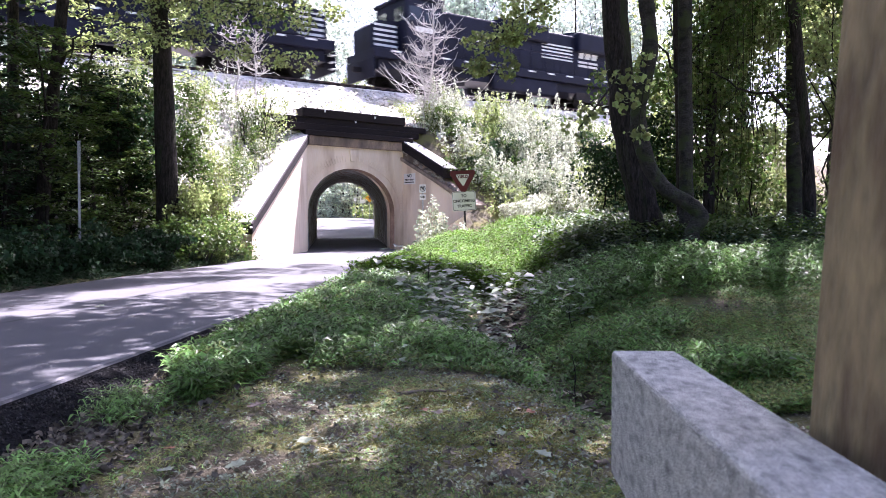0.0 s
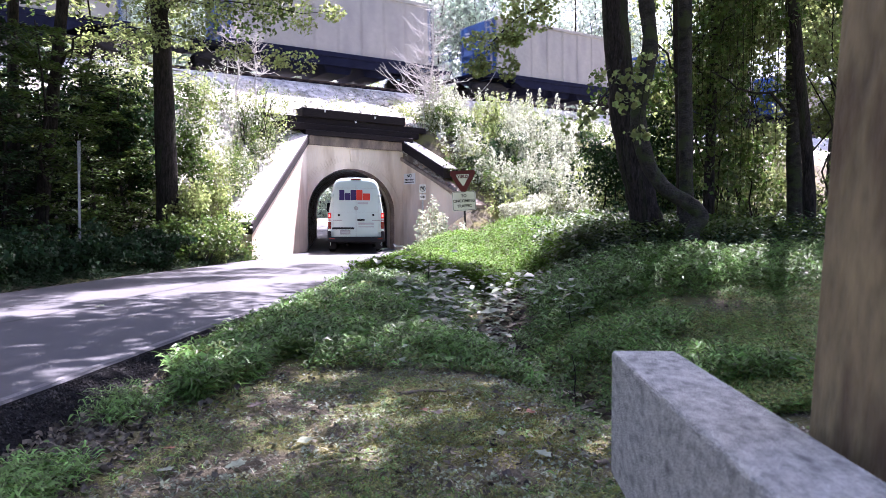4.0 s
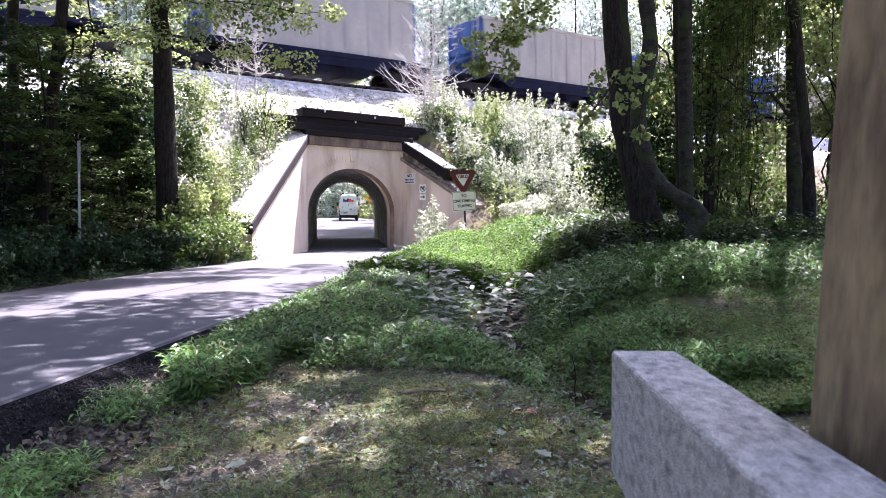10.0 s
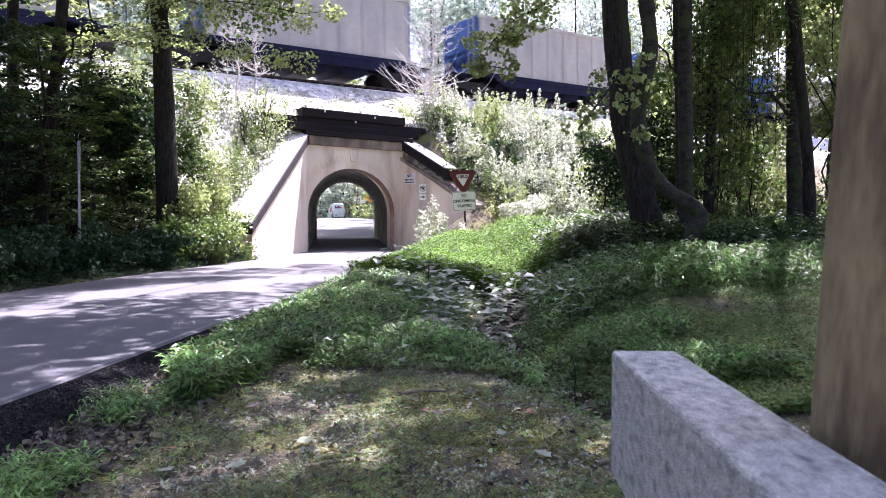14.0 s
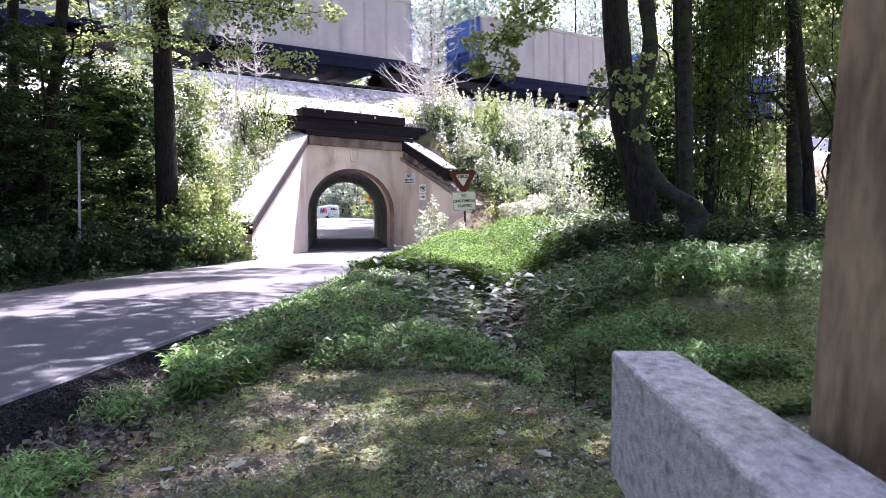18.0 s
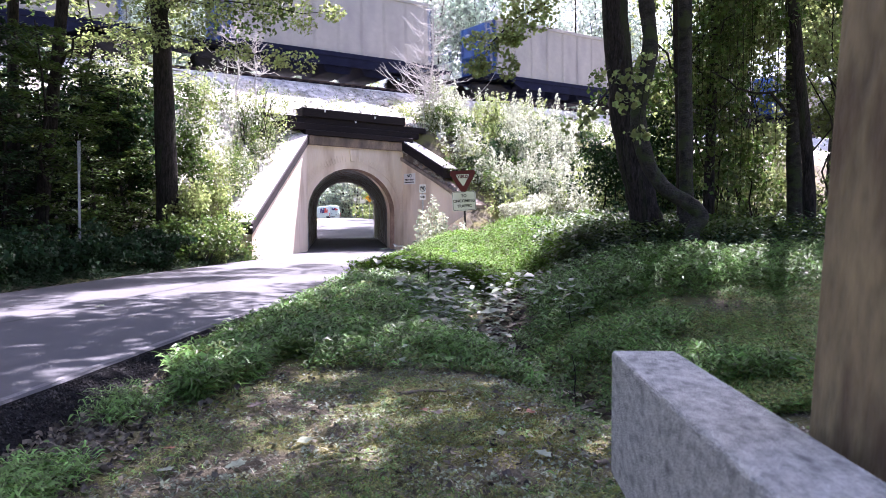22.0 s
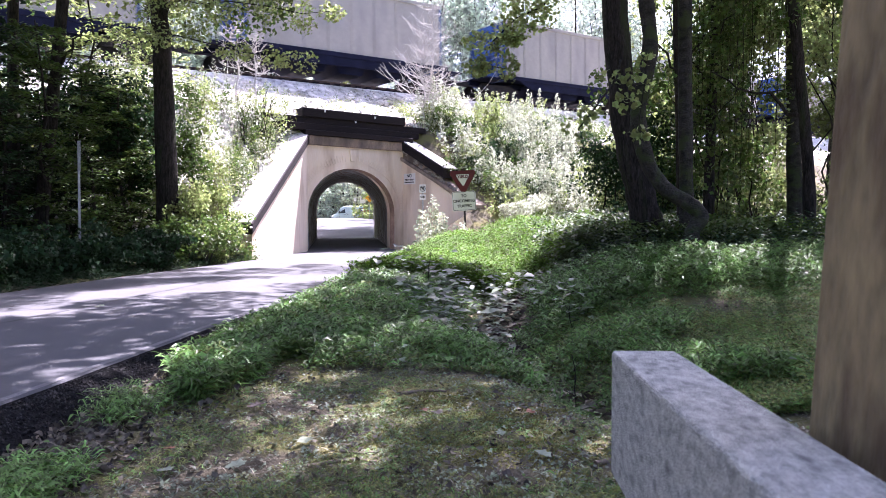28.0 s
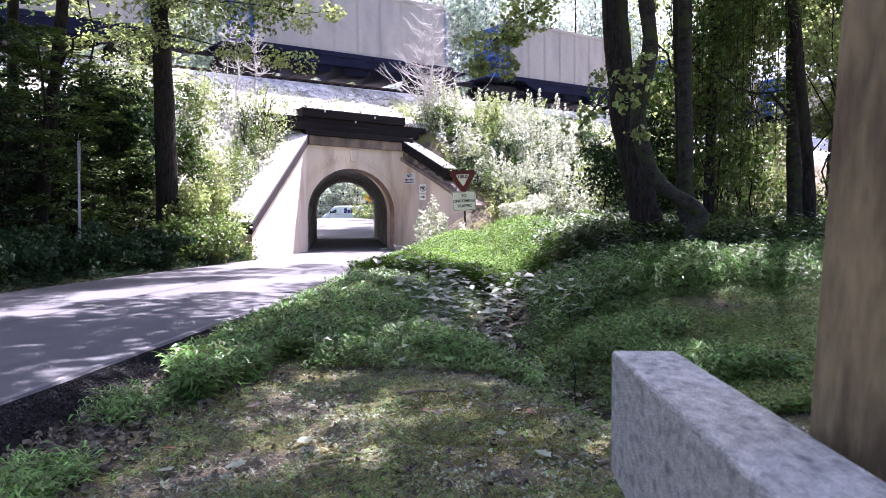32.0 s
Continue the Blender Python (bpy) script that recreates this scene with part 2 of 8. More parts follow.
def prism(pts, axis, a, b, bm=None):
    """A flat outline (list of 2D points) drawn out along an axis from a to b."""
    bm = bm or bmesh.new()
    order = {"x": lambda u, v, w: (w, u, v), "y": lambda u, v, w: (u, w, v), "z": lambda u, v, w: (u, v, w)}[axis]
    va = [bm.verts.new(order(u, v, a)) for u, v in pts]
    vb = [bm.verts.new(order(u, v, b)) for u, v in pts]
    n = len(pts)
    bm.faces.new(va)
    bm.faces.new(list(reversed(vb)))
    for i in range(n):
        bm.faces.new((va[i], vb[i], vb[(i + 1) % n], va[(i + 1) % n]))
    bmesh.ops.recalc_face_normals(bm, faces=bm.faces)
    return bm


def tube(points, radii, seg=8):
    """Arrays of a tapering tube along points."""
    pts = [Vector(p) for p in points]
    V, F = [], []
    for i, p in enumerate(pts):
        t = (pts[min(i + 1, len(pts) - 1)] - pts[max(i - 1, 0)]).normalized()
        a = t.cross(Vector((0.31, 0.95, 0.02))).normalized()
        b = t.cross(a)
        for j in range(seg):
            w = 2 * math.pi * j / seg
            V.append(p + (a * math.cos(w) + b * math.sin(w)) * radii[i])
    for i in range(len(pts) - 1):
        for j in range(seg):
            k = (j + 1) % seg
            F.append((i * seg + j, i * seg + k, (i + 1) * seg + k, (i + 1) * seg + j))
    return V, F


def tubes_mesh(name, parts, mat):
    V, F = [], []
    for v, f in parts:
        o = len(V)
        V += v
        F += [tuple(i + o for i in q) for q in f]
    return mesh_of(name, np.array([tuple(p) for p in V]), np.array(F), mat, True)


def leaf_arrays(rng, pos, size, up=0.6, slim=0.36, fold=0.12):
    """Folded four-point leaves at the given places, turned every way."""
    n = len(pos)
    nor = rng.normal(size=(n, 3))
    nor /= np.linalg.norm(nor, axis=1)[:, None]
    nor[:, 2] += up
    nor /= np.linalg.norm(nor, axis=1)[:, None]
    a = np.cross(nor, rng.normal(size=(n, 3)))
    a /= np.linalg.norm(a, axis=1)[:, None]
    b = np.cross(nor, a)
    s = np.broadcast_to(size, (n,))[:, None]
    v = np.empty((n, 4, 3))
    v[:, 0] = pos - a * s * 0.5
    v[:, 1] = pos - a * s * 0.05 + b * s * slim + nor * s * fold
    v[:, 2] = pos + a * s * 0.5 - nor * s * 0.08
    v[:, 3] = pos - a * s * 0.05 - b * s * slim + nor * s * fold
    return v.reshape(-1, 3), np.arange(n * 4).reshape(-1, 4)


def broad_leaves(rng, pos, size, up=2.0, wide=0.34):
    """Oval pointed leaves, folded along the midrib and drooping at the tip."""
    n = len(pos)
    nor = rng.normal(size=(n, 3))
    nor /= np.linalg.norm(nor, axis=1)[:, None]
    nor[:, 2] += up
    nor /= np.linalg.norm(nor, axis=1)[:, None]
    a = np.cross(nor, rng.normal(size=(n, 3)))
    a /= np.linalg.norm(a, axis=1)[:, None]
    b = np.cross(nor, a)
    L = np.broadcast_to(size, (n,))
    w = wide * rng.uniform(0.8, 1.2, n)
    v = np.empty((n, 8, 3))
    for q, (f, k, r) in enumerate(((-0.5, 0.0, -0.02), (-0.28, 0.8, 0.07), (0.02, 1.0, 0.07), (0.5, 0.0, -0.14), (0.02, -1.0, 0.07), (-0.28, -0.8, 0.07), (-0.25, 0.0, 0.0), (0.1, 0.0, 0.0))):
        v[:, q] = pos + a * (L * f)[:, None] + b * (L * w * k)[:, None] + nor * (L * r)[:, None]
    f = np.array([(0, 6, 1), (1, 6, 2), (6, 7, 2), (2, 7, 3), (0, 5, 6), (5, 4, 6), (6, 4, 7), (4, 3, 7)])
    return v.reshape(-1, 3), (np.arange(n)[:, None, None] * 8 + f[None]).reshape(-1, 3)


def clump_points(rng, centres, radii, per):
    """Leaf places bunched round the given centres, thicker towards the outside, with gaps."""
    out = []
    for c, r in zip(centres, radii):
        k = int(per * r * r)
        d = rng.normal(size=(k, 3))
        d /= np.linalg.norm(d, axis=1)[:, None]
        rr = r * (0.35 + 0.65 * rng.random(k) ** 0.6)
        q = np.asarray(c) + d * rr[:, None] * np.array([1, 1, 0.75])
        q += 0.25 * r * np.sin(q * (2.2 / max(r, 0.3)) + rng.random(3) * 6)
        out.append(q)
    return np.concatenate(out)


# ---------------------------------------------------------------- plan of the place
SKEW = radians(36.3)                     # the railway runs this far off the view's cross direction
C_, S_ = math.cos(SKEW), math.sin(SKEW)
ALONG, BACK = Vector((C_, S_, 0)), Vector((-S_, C_, 0))
FACE0 = Vector((-5.155, 27.5, 0))        # foot of the arch's first jamb, on the portal's face
RISE = 0.022                             # the railway climbs


def face(s, n, z):
    """A place by its way along the portal's face, behind it, and its height."""
    p = FACE0 + ALONG * s + BACK * n
    return Vector((p.x, p.y, z))


def to_face(x, y):
    dx, dy = x - FACE0.x, y - FACE0.y
    return dx * C_ + dy * S_, -dx * S_ + dy * C_


# The lane: distance ahead, its middle, half its width, its height.
ROAD_Y = [-60, -20, -6, 0, 4, 7, 10, 13, 17, 21, 25, 28, 34, 41.4, 45, 51, 61, 72, 82, 91, 101, 113, 125, 150]
ROAD_X = [-14, -7.5, -5.4, -4.7, -4.4, -4.25, -4.1, -3.9, -3.6, -3.4, -3.42, -3.65, -4.45, -5.45, -5.95, -6.8, -8.1, -9.4, -11.0, -12.5, -14.3, -16.3, -19, -27]
ROAD_W = [2.2, 2.2, 2.2, 2.15, 2.1, 2.1, 2.15, 2.2, 2.15, 2.05, 2.0, 1.95, 1.8, 1.9, 2.1, 2.4, 2.7, 2.8, 3, 3.2, 3.8, 5, 5, 4]
ROAD_Z = [0, 0, 0, 0, 0, 0, 0, 0, 0, 0, 0, 0.02, 0.15, 0.33, 0.33, 0.5, 1.05, 1.6, 1.95, 2.15, 2.26, 1.92, 1.5, 1.0]


def road_at(y):
    return np.interp(y, ROAD_Y, ROAD_X), np.interp(y, ROAD_Y, ROAD_W), np.interp(y, ROAD_Y, ROAD_Z)


def smooth01(v):
    v = np.clip(v, 0, 1)
    return v * v * (3 - 2 * v)


DITCH_Y, DITCH_X = [3, 5.0, 6.6, 8.2, 10, 13, 18], [1.5, 1.08, 0.72, 0.58, 0.85, 1.4, 1.6]


def ground_z(x, y):
    """Height of the ground sheet."""
    x, y = np.asarray(x, float), np.asarray(y, float)
    rx, rw, rz = road_at(y)
    off = x - rx
    right, left = off - rw, -off - rw
    near = smooth01((60 - y) / 30)
    # grass bank and lawn on the right, with a ditch
    ridge = 0.16 * np.exp(-((right - 1.0) / 0.7) ** 2) * smooth01((y - 5) / 4)
    bank = smooth01((y - 5.5) / 6.5) * 0.8 * smooth01((x - 0.6) / 2.2) + smooth01((y - 12) / 10) * 0.55 * smooth01((right - 0.4) / 1.6)
    bank = np.minimum(bank, 0.95) + 0.25 * smooth01((x - 4) / 8)
    ditch_x = np.interp(y, DITCH_Y, DITCH_X)
    ditch = -0.34 * np.exp(-((x - ditch_x) / 0.42) ** 2) * smooth01((y - 3) / 1.6) * smooth01((17 - y) / 5)
    lawn = -0.10 + 0.06 * np.sin(x * 0.9 + 1) * np.sin(y * 0.7)
    zr = (lawn + ridge + bank + ditch) * near
    zl = (0.02 + 0.35 * smooth01((left - 0.8) / 5)) * near
    far = 0.6 * smooth01((np.maximum(right, left) - 2) / 8) * (1 - near)
    side = np.where(off > 0, zr, zl) + far
    t = smooth01((np.maximum(right, left) + 0.05) / 0.5)
    z = rz + np.where(np.maximum(right, left) > -0.05, -0.10 + t * (side + 0.10), -0.10)
    return z


def axis_steps(spans):
    out = []
    for a, b, n in spans:
        out += list(np.linspace(a, b, n, endpoint=False))
    return np.array(out + [spans[-1][1]])


def build_ground():
    xs = axis_steps([(-900, -60, 14), (-60, -14, 24), (-14, -2.6, 60), (-2.6, 2.8, 190), (2.8, 6, 24), (6, 16, 24), (16, 80, 24), (80, 900, 12)])
    ys = axis_steps([(-700, -120, 8), (-120, -6, 16), (-6, 2.2, 14), (2.2, 7.0, 150), (7.0, 20, 90), (20, 60, 90), (60, 140, 50), (140, 900, 18)])
    X, Y = np.meshgrid(xs, ys)
    Z = ground_z(X, Y)
    rng = np.random.default_rng(4)
    rx, rw, _ = road_at(Y)
    clear = smooth01((np.abs(X - rx) - rw - 0.3) / 0.5)
    Z = Z + clear * 0.006 * rng.normal(size=Z.shape)
    # crumbs and shallow dips of the soil
    for q in np.argwhere((Y > 2.2) & (Y < 8.0) & (np.abs(X) < 3.0) & (clear > 0.5)):
        p = Vector((X[q[0], q[1]] * 5.0, Y[q[0], q[1]] * 5.0, 0.0))
        Z[q[0], q[1]] += 0.022 * noise.noise(p) + 0.012 * noise.noise(p * 3.1)
    V = np.stack([X, Y, Z], -1).reshape(-1, 3)
    nx, ny = len(xs), len(ys)
    i = np.arange(nx - 1)[None, :] + nx * np.arange(ny - 1)[:, None]
    F = np.stack([i, i + 1, i + nx + 1, i + nx], -1).reshape(-1, 4)
    tagged(part("ground", mesh_of("ground", V, F, M_ground, True)), "brown leafy soil with moss and thin grass", "ground", kind="structure")


build_ground()


def build_road():
    ys = axis_steps([(-60, -6, 18), (-6, 30, 120), (30, 150, 120)])
    cols = [(-1.0, 0.0), (-0.985, 0.012), (-0.5, 0.03), (0, 0.045), (0.5, 0.03), (0.985, 0.012), (1.0, 0.0)]
    V, F = [], []
    wob = np.random.default_rng(7).normal(size=len(ys)) * 0.005
    for k, y in enumerate(ys):
        rx, rw, rz = road_at(y)
        ph, pw, _ = road_at(y + 0.2)
        t = Vector((ph - rx, 0.2, 0)).normalized()
        side = Vector((t.y, -t.x, 0))
        for c, z in cols:
            e = wob[k] if abs(c) > 0.9 else 0
            p = Vector((rx, y, rz + z)) + side * (c * rw + e)
            V.append(tuple(p))
    n = len(cols)
    for k in range(len(ys) - 1):
        for j in range(n - 1):
            F.append((k * n + j, k * n + j + 1, (k + 1) * n + j + 1, (k + 1) * n + j))
    road = tagged(part("road", mesh_of("road", np.array(V), np.array(F), M_asphalt, True)), "narrow grey asphalt lane dappled with tree shade", "road", kind="structure")
    # seam between the two strips of paving
    rng = np.random.default_rng(9)
    V, F = [], []
    ys2 = np.linspace(-5, 26, 160)
    for k, y in enumerate(ys2):
        rx, rw, rz = road_at(y)
        a, w = 0.16 + 0.012 * rng.normal(), 0.022 + 0.008 * rng.random()
        for o in (a - w, a + w):
            V.append((rx + o, y, rz + 0.0487 - 0.03 * o / rw))
    for k in range(len(ys2) - 1):
        F.append((k * 2, k * 2 + 1, k * 2 + 3, k * 2 + 2))
    part("paving_seam", mesh_of("paving_seam", np.array(V), np.array(F), M_seam_dark), parent=road, label="dark seam along the paving")
    # raw dark edge of the asphalt
    V, F = [], []
    rng = np.random.default_rng(8)
    ys = axis_steps([(-6, 24, 260)])
    for k, y in enumerate(ys):
        rx, rw, rz = road_at(y)
        for sgn in (1,):
            for off, z in ((-0.02, -0.004), (0.004, -0.006), (0.08, -0.035), (0.20, -0.065), (0.38, -0.125)):
                V.append((rx + sgn * (rw + off + rng.normal() * (0.003 if off < 0.05 else 0.02)), y, rz + z + rng.normal() * (0.0005 if off < 0.05 else 0.006)))
    for k in range(len(ys) - 1):
        for j in range(4):
            F.append((k * 5 + j, k * 5 + j + 1, k * 5 + 6 + j, k * 5 + 5 + j))
    V2, F2 = [], []
    for k, y in enumerate(ys):
        rx, rw, rz = road_at(y)
        a = rng.normal() * 0.003
        for off, z in ((-0.06, 0.0175), (-0.022, 0.0125)):
            V2.append((rx + rw + off + a, y, rz + z))
    for k in range(len(ys) - 1):
        F2.append((k * 2, k * 2 + 1, k * 2 + 3, k * 2 + 2))
    part("worn_lip", mesh_of("worn_lip", np.array(V2), np.array(F2), M_lip), parent=road, label="pale worn lip of the asphalt")
    part("verge_edge", mesh_of("verge_edge", np.array(V), np.array(F), M_edge), parent=road, label="crumbling dark asphalt edge")


build_road()
# ---------------------------------------------------------------- embankment and portal
L0, L1 = Vector((-5.17, 27.4, 0)), Vector((-5.62, 21.2, 0))      # wing wall beside the lane
R0, R1 = Vector((-1.70, 30.06, 0)), Vector((1.10, 27.5, 0))       # flared wing wall
TUN = Vector((-math.sin(radians(8.2)), math.cos(radians(8.2)), 0))  # the tunnel's direction
TUN_LEN, TUN_RISE = 13.9, 0.0267


def bank_z(s, n):
    """Height of the embankment's surface."""
    z = np.interp(n, [-8, -6, 0, 1.2, 4.3, 4.6, 10.5, 10.8, 24], [-1.2, -0.1, 4.9, 5.5, 7.22, 7.46, 7.46, 7.3, -0.5])
    return z + RISE * (np.clip(s, -60, 66) - 3.0) * np.clip((n + 6) / 12, 0, 1)


def build_embankment():
    ss = axis_steps([(-780, -160, 10), (-160, -20, 20), (-20, 25, 150), (25, 60, 40), (60, 220, 16), (220, 800, 10)])
    ns = axis_steps([(-8, 5.5, 60), (5.5, 11.5, 20), (11.5, 24, 12)])
    Sg, Ng = np.meshgrid(ss, ns)
    rng = np.random.default_rng(11)
    Z = bank_z(Sg, Ng) + rng.normal(size=Sg.shape) * 0.05 * (np.abs(Ng - 7) > 4.0)
    X = FACE0.x + Sg * C_ - Ng * S_
    Y = FACE0.y + Sg * S_ + Ng * C_
    # the surface meets the wing walls just under their copings
    for a, b, za, zb, sg in ((L0, L1, 3.95, 0.75, 1), (R0, R1, 4.3, 1.9, -1)):
        ln = (b - a).length
        gap = sg * ((X - a.x) * (b.y - a.y) - (Y - a.y) * (b.x - a.x)) / ln
        t = ((X - a.x) * (b.x - a.x) + (Y - a.y) * (b.y - a.y)) / ln ** 2
        lim = za + (zb - za) * np.clip(t, 0, 1.6) + np.maximum(0, gap - 0.6) * 1.1 - np.maximum(0, -gap) * 0.7 + np.maximum(0, -t) * 9
        Z = np.where((gap > -3.0) & (Ng < 1.0), np.minimum(Z, lim), Z)
    V = np.stack([X, Y, Z], -1).reshape(-1, 3)
    nx, ny = len(ss), len(ns)
    i = np.arange(nx - 1)[None, :] + nx * np.arange(ny - 1)[:, None]
    F = np.stack([i, i + 1, i + nx + 1, i + nx], -1).reshape(-1, 4)
    c = V[F].mean(axis=1)
    cs, cn = to_face(c[:, 0], c[:, 1])
    side_l = (c[:, 0] - L0.x) * (L1.y - L0.y) - (c[:, 1] - L0.y) * (L1.x - L0.x)
    side_r = (c[:, 0] - R0.x) * (R1.y - R0.y) - (c[:, 1] - R0.y) * (R1.x - R0.x)
    rx = np.interp(c[:, 1], ROAD_Y, ROAD_X)
    tl = ((c[:, 0] - L0.x) * (L1.x - L0.x) + (c[:, 1] - L0.y) * (L1.y - L0.y)) / (L1 - L0).length ** 2
    tr = ((c[:, 0] - R0.x) * (R1.x - R0.x) + (c[:, 1] - R0.y) * (R1.y - R0.y)) / (R1 - R0).length ** 2
    cut = (cn < 0.7) & ((side_l < 0.2 * 6.2) | (tl > 1.02)) & (side_r > -0.3 * 3.8) & (tr < 1.02)
    cut |= (cn < 0.7) & (side_l < 0.2 * 6.2) & (c[:, 0] < -0.4) & (tr >= 1.02)
    cut |= (cn < 0) & (np.abs(c[:, 0] - rx) < 2.6)
    cut |= (cn > 12.6) & (np.abs(c[:, 0] - rx) < 4.5)
    part_ob = part("embankment", mesh_of("embankment", V, F[~cut], M_ballast, True))
    # soil under the shrubs of the lower slope
    part_ob.data.materials.append(M_ground)
    kept_s, kept_n = cs[~cut], cn[~cut]
    soil = ((kept_s > 3.4) & (kept_n < 0.6 + 0.7 * np.sin(kept_s * 1.7))) | ((kept_s < 0) & (kept_n < -3.6 + 0.6 * np.sin(kept_s * 2.1)))
    part_ob.data.polygons.foreach_set("material_index", soil.astype(np.int32))
    tagged(part_ob, "sunlit pale stone railway embankment", "embankment", kind="structure")


build_embankment()

ARCH_W, ARCH_SPRING, ARCH_R = 3.90, 1.52, 1.76


def arch_outline(k=28, grow=0.0, foot=0.0):
    """The opening's outline along the face: from one foot over the crown to the other."""
    w = ARCH_W / 2 + grow
    pts = [(ARCH_W / 2 - w, foot)]
    for j in range(k + 1):
        a = math.pi * (1 - j / k)
        pts.append((ARCH_W / 2 + w * math.cos(a), ARCH_SPRING + (ARCH_R + grow) * math.sin(a)))
    pts.append((ARCH_W / 2 + w, foot))
    return pts


def build_portal():
    tunnel = thing("tunnel_portal", "cream stuccoed arch portal with a dark timber parapet", "tunnel", pose(0, 0, 0), kind="structure")
    top, left, right = 4.42, -0.05, 4.40
    thick = 0.55
    # face wall with the arched opening through it
    bm = bmesh.new()
    ar = arch_outline()
    n = len(ar)

    def outer(j):
        u, z = ar[j]
        if j == 0:
            return (left - 0.05, -0.3)
        if j == n - 1:
            return (right, -0.3)
        f = (j - 1) / (n - 3)
        # walk the wall's rim: up one side, along the top, down the other
        if f < 0.25:
            return (left - 0.05, -0.3 + (top + 0.3) * f / 0.25)
        if f > 0.75:
            return (right, top - (top + 0.3) * (f - 0.75) / 0.25)
        return (left - 0.05 + (right - left + 0.05) * (f - 0.25) / 0.5, top)

    for nb in (0.0, thick):
        pass
    rows = []
    for nb in (0.0, thick):
        rows.append(([bm.verts.new(face(u, nb, z if z > 0 else -0.3)) for u, z in ar], [bm.verts.new(face(*[outer(j)[0], nb, outer(j)[1]])) for j in range(n)]))
    for j in range(n - 1):
        (a0, o0), (a1, o1) = rows
        bm.faces.new((a0[j], a0[j + 1], o0[j + 1], o0[j]))
        bm.faces.new((a1[j + 1], a1[j], o1[j], o1[j + 1]))
        bm.faces.new((o0[j], o0[j + 1], o1[j + 1], o1[j]))
    bmesh.ops.recalc_face_normals(bm, faces=bm.faces)
    part("portal_wall", bm, M_stucco, tunnel, "cream stucco face with rust streaks")

    # band under the parapet, and the stacked timber parapet
    def beam(name, s0, s1, n0, n1, z0, z1, mat, label="", bev=0.02):
        m = Matrix.Translation(face(0, 0, 0)) @ Matrix.Rotation(SKEW, 4, "Z")
        return part(name, box(s0, n0, z0, s1, n1, z1, bev), mat, tunnel, label, m)

    beam("ledge", -0.10, 4.5, -0.10, 0.5, 4.10, 4.46, M_band, "stained concrete ledge", 0.03)
    beam("parapet_beam", -0.15, 4.75, -0.16, 0.5, 4.464, 4.66, M_beam)
    beam("parapet_beam", -1.5, 5.15, 0.02, 0.6, 4.664, 4.93, M_beam)
    beam("parapet_beam", -1.9, 5.6, 0.14, 0.72, 4.934, 5.18, M_beam)
    beam("parapet_beam", -0.15, 4.5, 0.08, 0.68, 5.184, 5.52, M_beam)
    beam("end_fill", -1.5, -0.12, 0.3, 1.2, 2.6, 4.62, M_ballast, "pale stone fill behind the wing wall", 0.05)
    for s, z in ((0.75, 5.40), (2.1, 5.1), (3.0, 5.35)):
        beam("marker_plate", s, s + 0.07, 0.055, 0.082, z, z + 0.09, M_white, "small white plate", 0.004)

    # moulded ring of small voussoirs and a keystone
    k = 62
    for j in range(k):
        a0, a1 = math.pi * (1 - (j + 0.16) / k), math.pi * (1 - (j + 0.84) / k)
        if abs(j - (k - 1) / 2) < 2.2:
            continue
        lo, hi = 0.27, 0.55 if j % 2 else 0.46
        pts = []
        for a, g in ((a0, lo), (a0, hi), (a1, hi), (a1, lo)):
            pts.append((ARCH_W / 2 + (ARCH_W / 2 + g) * math.cos(a), ARCH_SPRING + (ARCH_R + g) * math.sin(a)))
        bm = bmesh.new()
        f0 = [bm.verts.new(face(u, -0.03, z)) for u, z in pts]
        f1 = [bm.verts.new(face(u, 0.02, z)) for u, z in pts]
        bm.faces.new(f0)
        for i in range(4):
            bm.faces.new((f0[i], f1[i], f1[(i + 1) % 4], f0[(i + 1) % 4]))
        bmesh.ops.recalc_face_normals(bm, faces=bm.faces)
        part("voussoir", bm, M_stucco, tunnel)
    for sgn in (-1, 1):
        for j in range(10):
            z = ARCH_SPRING - 0.06 - j * 0.125
            s0 = ARCH_W / 2 + sgn * (ARCH_W / 2 + 0.30)
            s1 = s0 + sgn * (0.26 if j % 2 else 0.2)
            bm = bmesh.new()
            pts = [(s0, z), (s1, z), (s1, z - 0.085), (s0, z - 0.085)]
            f0 = [bm.verts.new(face(u, -0.018, w)) for u, w in pts]
            f1 = [bm.verts.new(face(u, 0.02, w)) for u, w in pts]
            bm.faces.new(f0)
            for i in range(4):
                bm.faces.new((f0[i], f1[i], f1[(i + 1) % 4], f0[(i + 1) % 4]))
            bmesh.ops.recalc_face_normals(bm, faces=bm.faces)
            part("voussoir", bm, M_stucco, tunnel)
    bm = bmesh.new()
    zk = ARCH_SPRING + ARCH_R
    pts = [(ARCH_W / 2 - 0.09, zk + 0.28), (ARCH_W / 2 + 0.09, zk + 0.28), (ARCH_W / 2 + 0.15, zk + 0.72), (ARCH_W / 2 - 0.15, zk + 0.72)]
    f0 = [bm.verts.new(face(u, -0.06, z)) for u, z in pts]
    f1 = [bm.verts.new(face(u, 0.02, z)) for u, z in pts]
    bm.faces.new(f0)
    for i in range(4):
        bm.faces.new((f0[i], f1[i], f1[(i + 1) % 4], f0[(i + 1) % 4]))
    bmesh.ops.recalc_face_normals(bm, faces=bm.faces)
    part("keystone", bm, M_stucco, tunnel)

    # barrel vault: rings of weathered stone blocks from face to face, backed by a plain shell
    k = 24
    prof = arch_outline(k, -0.03, -0.35)
    m = len(prof)
    rngv = np.random.default_rng(15)
    shell = arch_outline(k, 0.05, -0.35)
